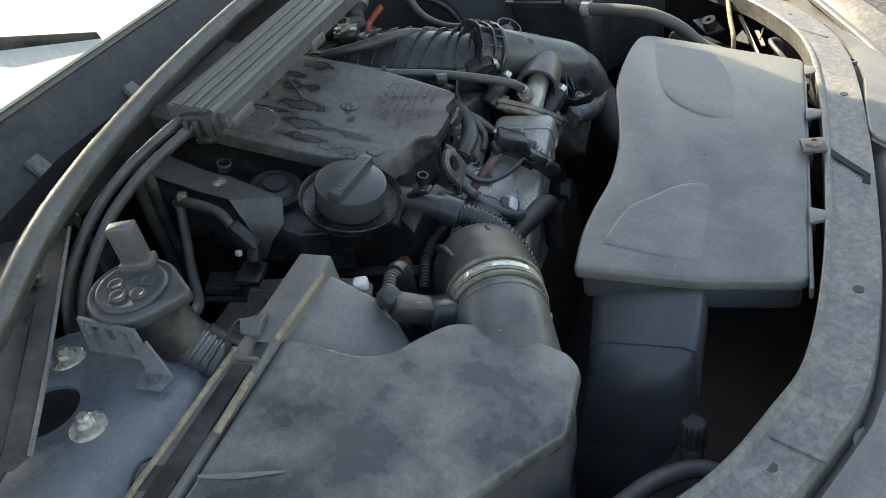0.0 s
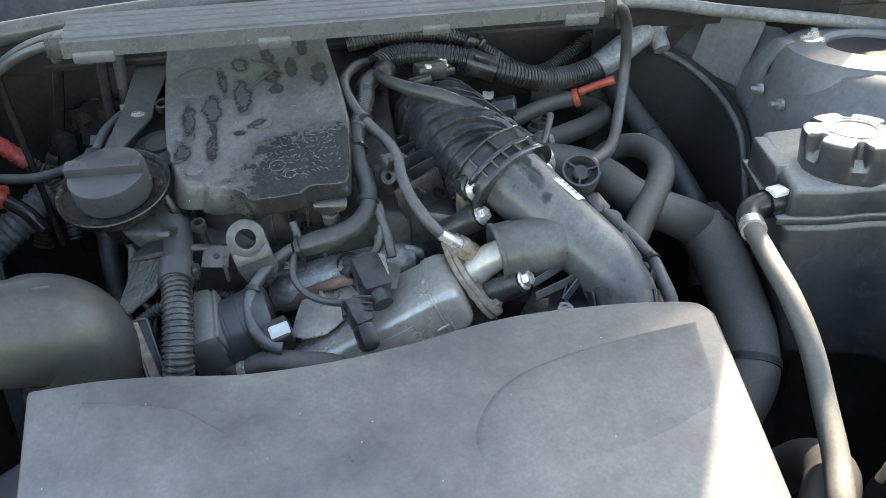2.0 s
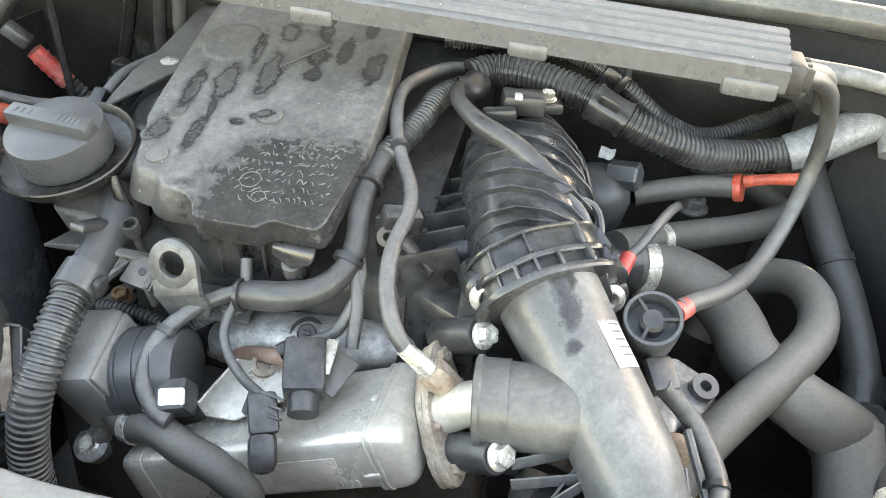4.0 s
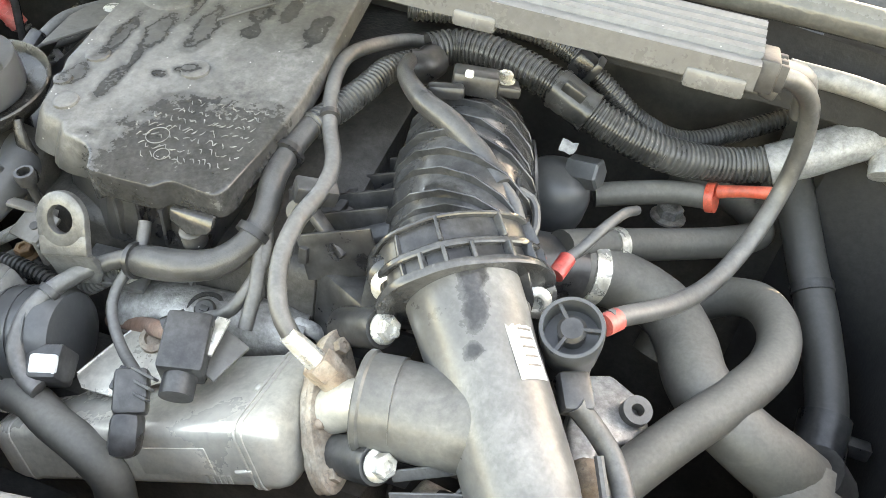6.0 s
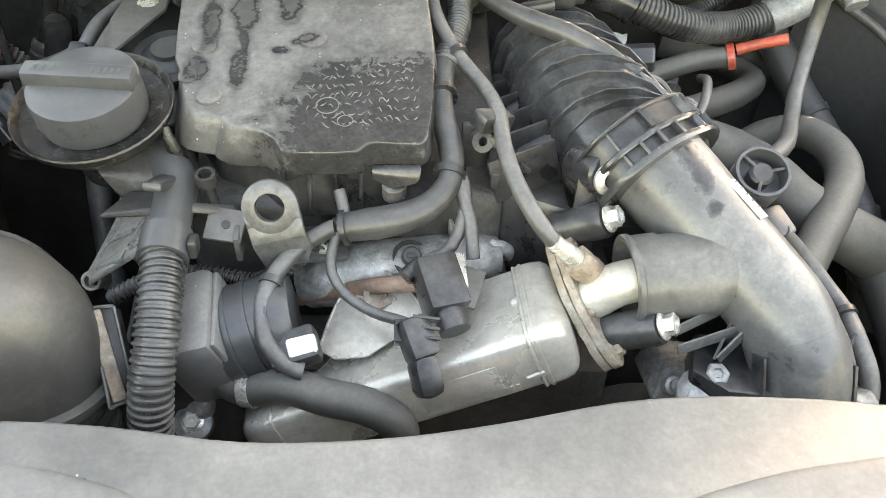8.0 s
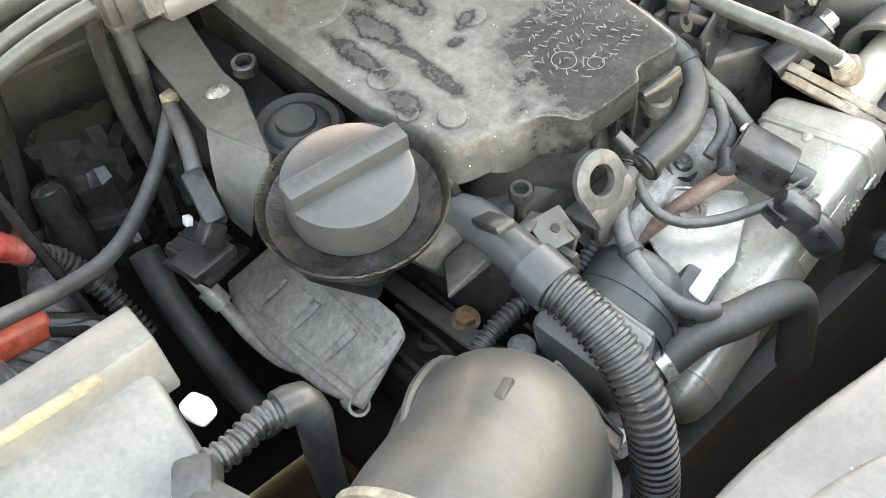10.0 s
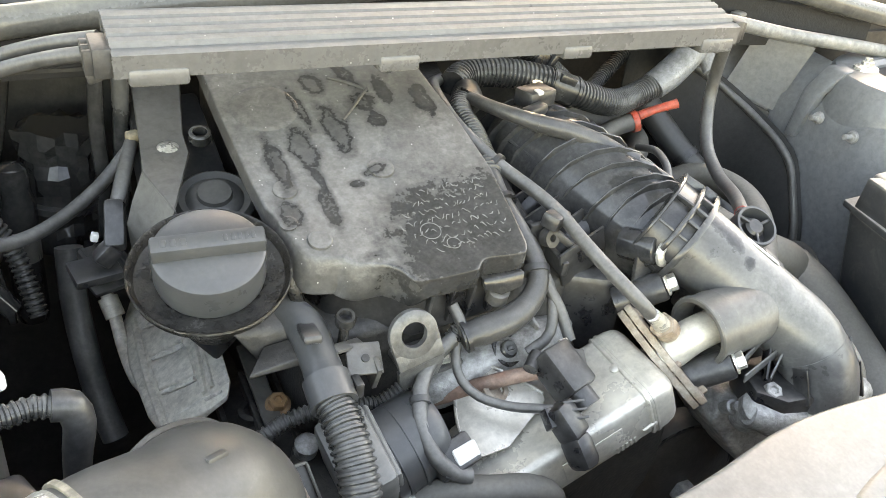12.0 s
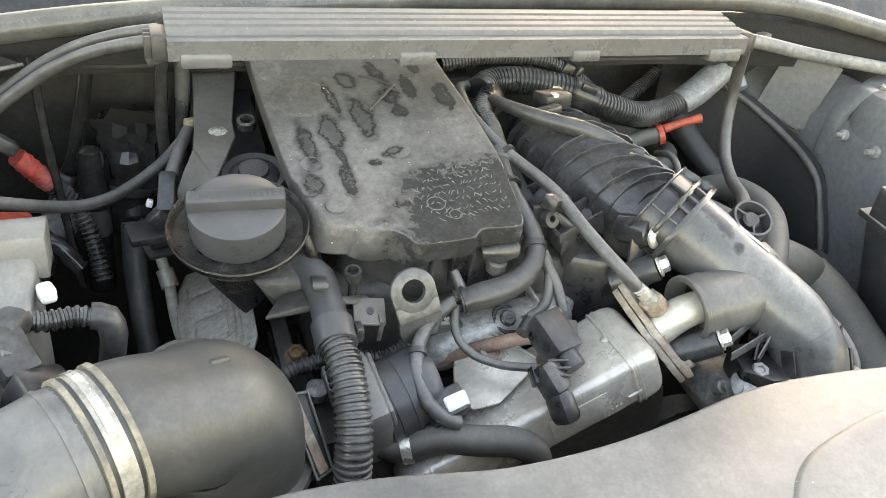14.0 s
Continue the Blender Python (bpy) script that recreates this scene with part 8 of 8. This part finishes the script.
part("cap", lathe([(0.010, -0.022), (0.0125, -0.020), (0.0125, 0.0), (0.010, 0.003), (0, 0.002)], (-0.296, -0.402, -0.262), (0.1, -0.05, 1), 36, lobes=12, depth=0.12), CONDUIT, t)
part("stem", tube([(-0.297, -0.4015, -0.278), (-0.305, -0.400, -0.30)], 0.0105, 14), BARM, t)


# ---- far front corner by the headlamp ----
t = thing("headlamp_housing", (0.43, -0.42, -0.4), "black headlamp housing behind the front corner", "headlamp")
part("shell", prism([(0.36, -0.44), (0.40, -0.36), (0.50, -0.30), (0.58, -0.29), (0.54, -0.36), (0.44, -0.44)], -0.262, -0.42, 0.012), FELT_SHADE, t)
part("boss", lathe([(0.004, 0), (0.010, 0), (0.010, 0.012), (0.004, 0.012), (0.004, 0)], (0.458, -0.366, -0.214), (-0.3, 0.2, 1), 20), PLASTIC, t)
part("boss_plate", box((0.470, -0.362, -0.219), (0.05, 0.03, 0.006), (0, -8, 30), bevel=0.002), PLASTIC, t)
part("bulb_cap", lathe([(0.04, 0), (0.042, 0.02), (0.038, 0.026), (0.02, 0.026), (0, 0.022)], (0.40, -0.40, -0.30), (-0.8, 0.5, 0.25), 30), PLASTIC, t)
t = thing("wing_bracket", (0.52, -0.36, -0.2), "sunlit bent steel bracket on the wing edge", "bracket")
part("lip", sheet([[(0.530, -0.352, -0.160), (0.522, -0.358, -0.172)], [(0.512, -0.375, -0.172), (0.500, -0.376, -0.184)], [(0.490, -0.405, -0.176), (0.478, -0.402, -0.190)]], 0.0018), SLAMM, t)
bolt((0.585, -0.386, -0.178), (0, 0, 1), 0.0052, t, BRACKET)
t = thing("wing_shield", (0.69, -0.13, -0.12), "dark torn plastic shield along the wing", "shield")
part("flap", sheet([[(0.74, -0.03, -0.07), (0.745, -0.03, -0.12)], [(0.68, -0.12, -0.066), (0.69, -0.12, -0.13)], [(0.635, -0.205, -0.085), (0.645, -0.2, -0.14)], [(0.62, -0.222, -0.105), (0.63, -0.215, -0.15)]], 0.003), PLASTIC, t)
line_thing("headlamp_wire", [(0.512, -0.364, -0.190), (0.501, -0.386, -0.187), (0.462, -0.392, -0.188), (0.424, -0.396, -0.191), (0.377, -0.403, -0.203), (0.362, -0.402, -0.24)], 0.0034, TANM, "tan lead looped over to the headlamp", "wire")
line_thing("bare_wire", [(0.354, -0.468, -0.215), (0.349, -0.463, -0.197), (0.345, -0.452, -0.194), (0.328, -0.456, -0.195), (0.308, -0.465, -0.198), (0.287, -0.480, -0.210)], 0.0034, BARM, "stiff pale wire bent over the front corner", "wire")
for quad in ([(0.502, -0.398, -0.198), (0.502, -0.415, -0.202), (0.472, -0.423, -0.205), (0.474, -0.411, -0.200)], [(0.420, -0.401, -0.222), (0.439, -0.413, -0.216), (0.428, -0.420, -0.222), (0.410, -0.423, -0.226)], [(0.478, -0.404, -0.206), (0.470, -0.410, -0.204), (0.362, -0.441, -0.226), (0.366, -0.436, -0.228)], [(0.430, -0.430, -0.214), (0.424, -0.436, -0.212), (0.392, -0.446, -0.222), (0.398, -0.440, -0.224)]):
    sh = thing("broken_plastic", quad[0], "pale splinter of broken plastic in the front corner", "plastic shard", "broken plastic by the headlamp")
    part("shard", loft([quad, [(x + 0.001, y, z - 0.0025) for x, y, z in quad]], 0.0), SLAMM, sh)
for pts in ([(0.396, -0.438, -0.214), (0.421, -0.442, -0.208), (0.432, -0.446, -0.206), (0.448, -0.448, -0.203)], [(0.421, -0.442, -0.208), (0.412, -0.452, -0.206), (0.408, -0.460, -0.203)]):
    line_thing("thin_wire", pts, 0.0012, BARM, "thin frayed pale wire in the front corner", "wire")

# grey plate and studs on the inner wing
t = thing("wing_plate", (0.43, 0.11, -0.1), "flat grey panel fixed to the inner wing", "panel")
part("panel", sheet([[(0.458, 0.139, -0.022), (0.503, 0.099, -0.042)], [(0.443, 0.158, -0.103), (0.489, 0.117, -0.122)]], 0.002), WINGGREY, t)
# dark sheet drawn for the shadow below the plate
part("plate_shadow", sheet([[(0.4435, 0.159, -0.106), (0.4875, 0.119, -0.125)], [(0.450, 0.158, -0.124), (0.4865, 0.1175, -0.146)]], 0.002), DARK, t, "dark strip put in for the shadow under the panel")
for p in ((0.478, 0.045, -0.101), (0.478, -0.002, -0.103)):
    st = thing("wing_stud", p, "short threaded stud on the inner wing", "stud", "studs on the inner wing")
    part("stud", lathe([(0.007, 0), (0.006, 0.004), (0.0032, 0.005), (0.0032, 0.014), (0, 0.015)], p, (-1, 0, 0.1), 14), CAST, st)
t = thing("hose_bracket", (0.412, 0.12, -0.02), "tan plastic cap beside the cable duct end", "cap")
part("cap", box((0.402, 0.128, -0.016), (0.016, 0.014, 0.018), (0, 0, 20), bevel=0.003), BARM, t)


# ---- headlamp tops, grille slots and other front corner fittings ----
t = thing("headlamp", (0.40, -0.53, -0.2), "sunlit grey headlamp casing with screw bosses", "headlamp")
part("casing", loft([[(x + dx, y + dy, z) for dx, dy, z in ((0, 0, -0.196), (0.028, -0.045, -0.200), (0.06, -0.10, -0.225), (0.06, -0.10, -0.30), (0.0, 0.0, -0.30))] for x, y in ((0.205, -0.562), (0.29, -0.540), (0.372, -0.500), (0.45, -0.455))], 0.006), SLAMM, t)
for x, y in ((0.394, -0.516), (0.315, -0.531), (0.270, -0.547)):
    part("boss", lathe([(0.0045, -0.004), (0.0095, -0.004), (0.009, 0.003), (0.0048, 0.003), (0.0045, -0.004)], (x, y, -0.196), (0.1, -0.1, 1), 24), DUCTM, t)
for p in ((0.616, -0.343, -0.178), (0.580, -0.400, -0.181)):
    w = thing("wing_nut", p, "flanged nut on the wing flange", "nut", "nuts on the wing flange")
    part("nut", join(lathe([(0.0085, 0), (0.008, 0.0015), (0.005, 0.002)], p, seg=22), lathe([(0.0052, 0.0015), (0.0052, 0.006), (0.0032, 0.0065), (0.0032, 0.008), (0, 0.008)], p, seg=6)), BRACKET, w, smooth=25)
t = thing("bonnet_stop", (0.545, -0.43, -0.19), "round black rubber bonnet stop", "bonnet stop")
part("buffer", lathe([(0.008, 0), (0.0085, 0.004), (0.011, 0.005), (0.011, 0.010), (0.008, 0.012), (0, 0.012)], (0.553, -0.422, -0.183), seg=24), RUBBER, t)
t = thing("bumper_grille", (-0.05, -0.70, -0.28), "black bumper grille with open slots", "grille")
for k in range(4):
    part("slat", beam((-0.20, -0.668 - 0.012 * k, -0.225 - 0.022 * k), (0.16, -0.672 - 0.012 * k, -0.225 - 0.022 * k), 0.012, 0.006, 0.001), PLASTIC, t)
for x in (-0.20, -0.11, -0.02, 0.07, 0.16):
    part("upright", beam((x, -0.664, -0.222), (x, -0.704, -0.296), 0.008, 0.010, 0.001), PLASTIC, t)

# crooked support strip and clutter on the right inner wing
t = thing("wing_strip", (0.60, -0.3, -0.16), "bent bare metal strip with holes on the wing edge", "strip")
part("strip", sheet([[(0.626, -0.240, -0.112), (0.619, -0.262, -0.119)], [(0.600, -0.268, -0.121), (0.600, -0.284, -0.126)], [(0.576, -0.293, -0.130), (0.586, -0.303, -0.130)], [(0.560, -0.316, -0.139), (0.573, -0.324, -0.139)], [(0.548, -0.333, -0.147), (0.564, -0.340, -0.146)], [(0.538, -0.350, -0.158), (0.553, -0.354, -0.160)]], 0.0018), SLAMM, t)
# dark discs put on the strip for its shaded holes
for p in ((0.607, -0.2675, -0.1200), (0.568, -0.3130, -0.1365)):
    part("hole", lathe([(0.0032, -0.001), (0.0032, 0.0022), (0, 0.0022)], p, (-0.6, 0.3, 0.75), 14), DARK, t)
t = thing("wing_hook", (0.63, -0.32, -0.17), "pale hooked end of the wing edge strip", "hook")
part("hook", sheet([[(0.560, -0.362, -0.176), (0.575, -0.362, -0.176)], [(0.585, -0.338, -0.172), (0.596, -0.343, -0.172)], [(0.603, -0.317, -0.166), (0.612, -0.326, -0.166)], [(0.622, -0.314, -0.164), (0.626, -0.323, -0.165)], [(0.643, -0.316, -0.165), (0.641, -0.324, -0.167)]], 0.0025), SLAMM, t)
part("edge_strip", tube([(0.618, -0.330, -0.170), (0.615, -0.360, -0.173), (0.600, -0.392, -0.174), (0.575, -0.425, -0.177), (0.53, -0.455, -0.180)], 0.0028, 8), SLAMM, t)
t = thing("cable_loom", (0.68, -0.12, -0.12), "taped cable loom along the wing", "cable")
part("loom", tube([(0.72, 0.06, -0.08), (0.69, 0.0, -0.085), (0.665, -0.06, -0.095), (0.655, -0.12, -0.115), (0.640, -0.17, -0.13), (0.62, -0.21, -0.15)], [0.010, 0.011, 0.009, 0.011, 0.009, 0.008], 14), FOIL, t)
part("branch", tube([(0.70, 0.02, -0.085), (0.68, -0.05, -0.075), (0.668, -0.11, -0.10)], 0.006, 10), CABLE, t)
t = thing("lamp_bracket", (0.55, -0.30, -0.19), "grey plastic bracket with a round hole", "bracket")
part("plate", sheet([[(0.535, -0.285, -0.165), (0.575, -0.290, -0.160)], [(0.525, -0.300, -0.195), (0.565, -0.310, -0.190)]], 0.003), PLASTIC, t)
# dark disc in place of a shaded opening
part("hole", lathe([(0.0045, -0.001), (0.0045, 0.0035), (0, 0.0035)], (0.548, -0.297, -0.179), (-0.35, -0.6, 0.7), 14), DARK, t)
line_thing("lamp_lead", [(0.575, -0.245, -0.22), (0.566, -0.266, -0.203), (0.548, -0.300, -0.197), (0.518, -0.354, -0.190), (0.506, -0.372, -0.185), (0.496, -0.382, -0.190)], 0.0036, CABLE, "black lead to the lamp plug", "wire")
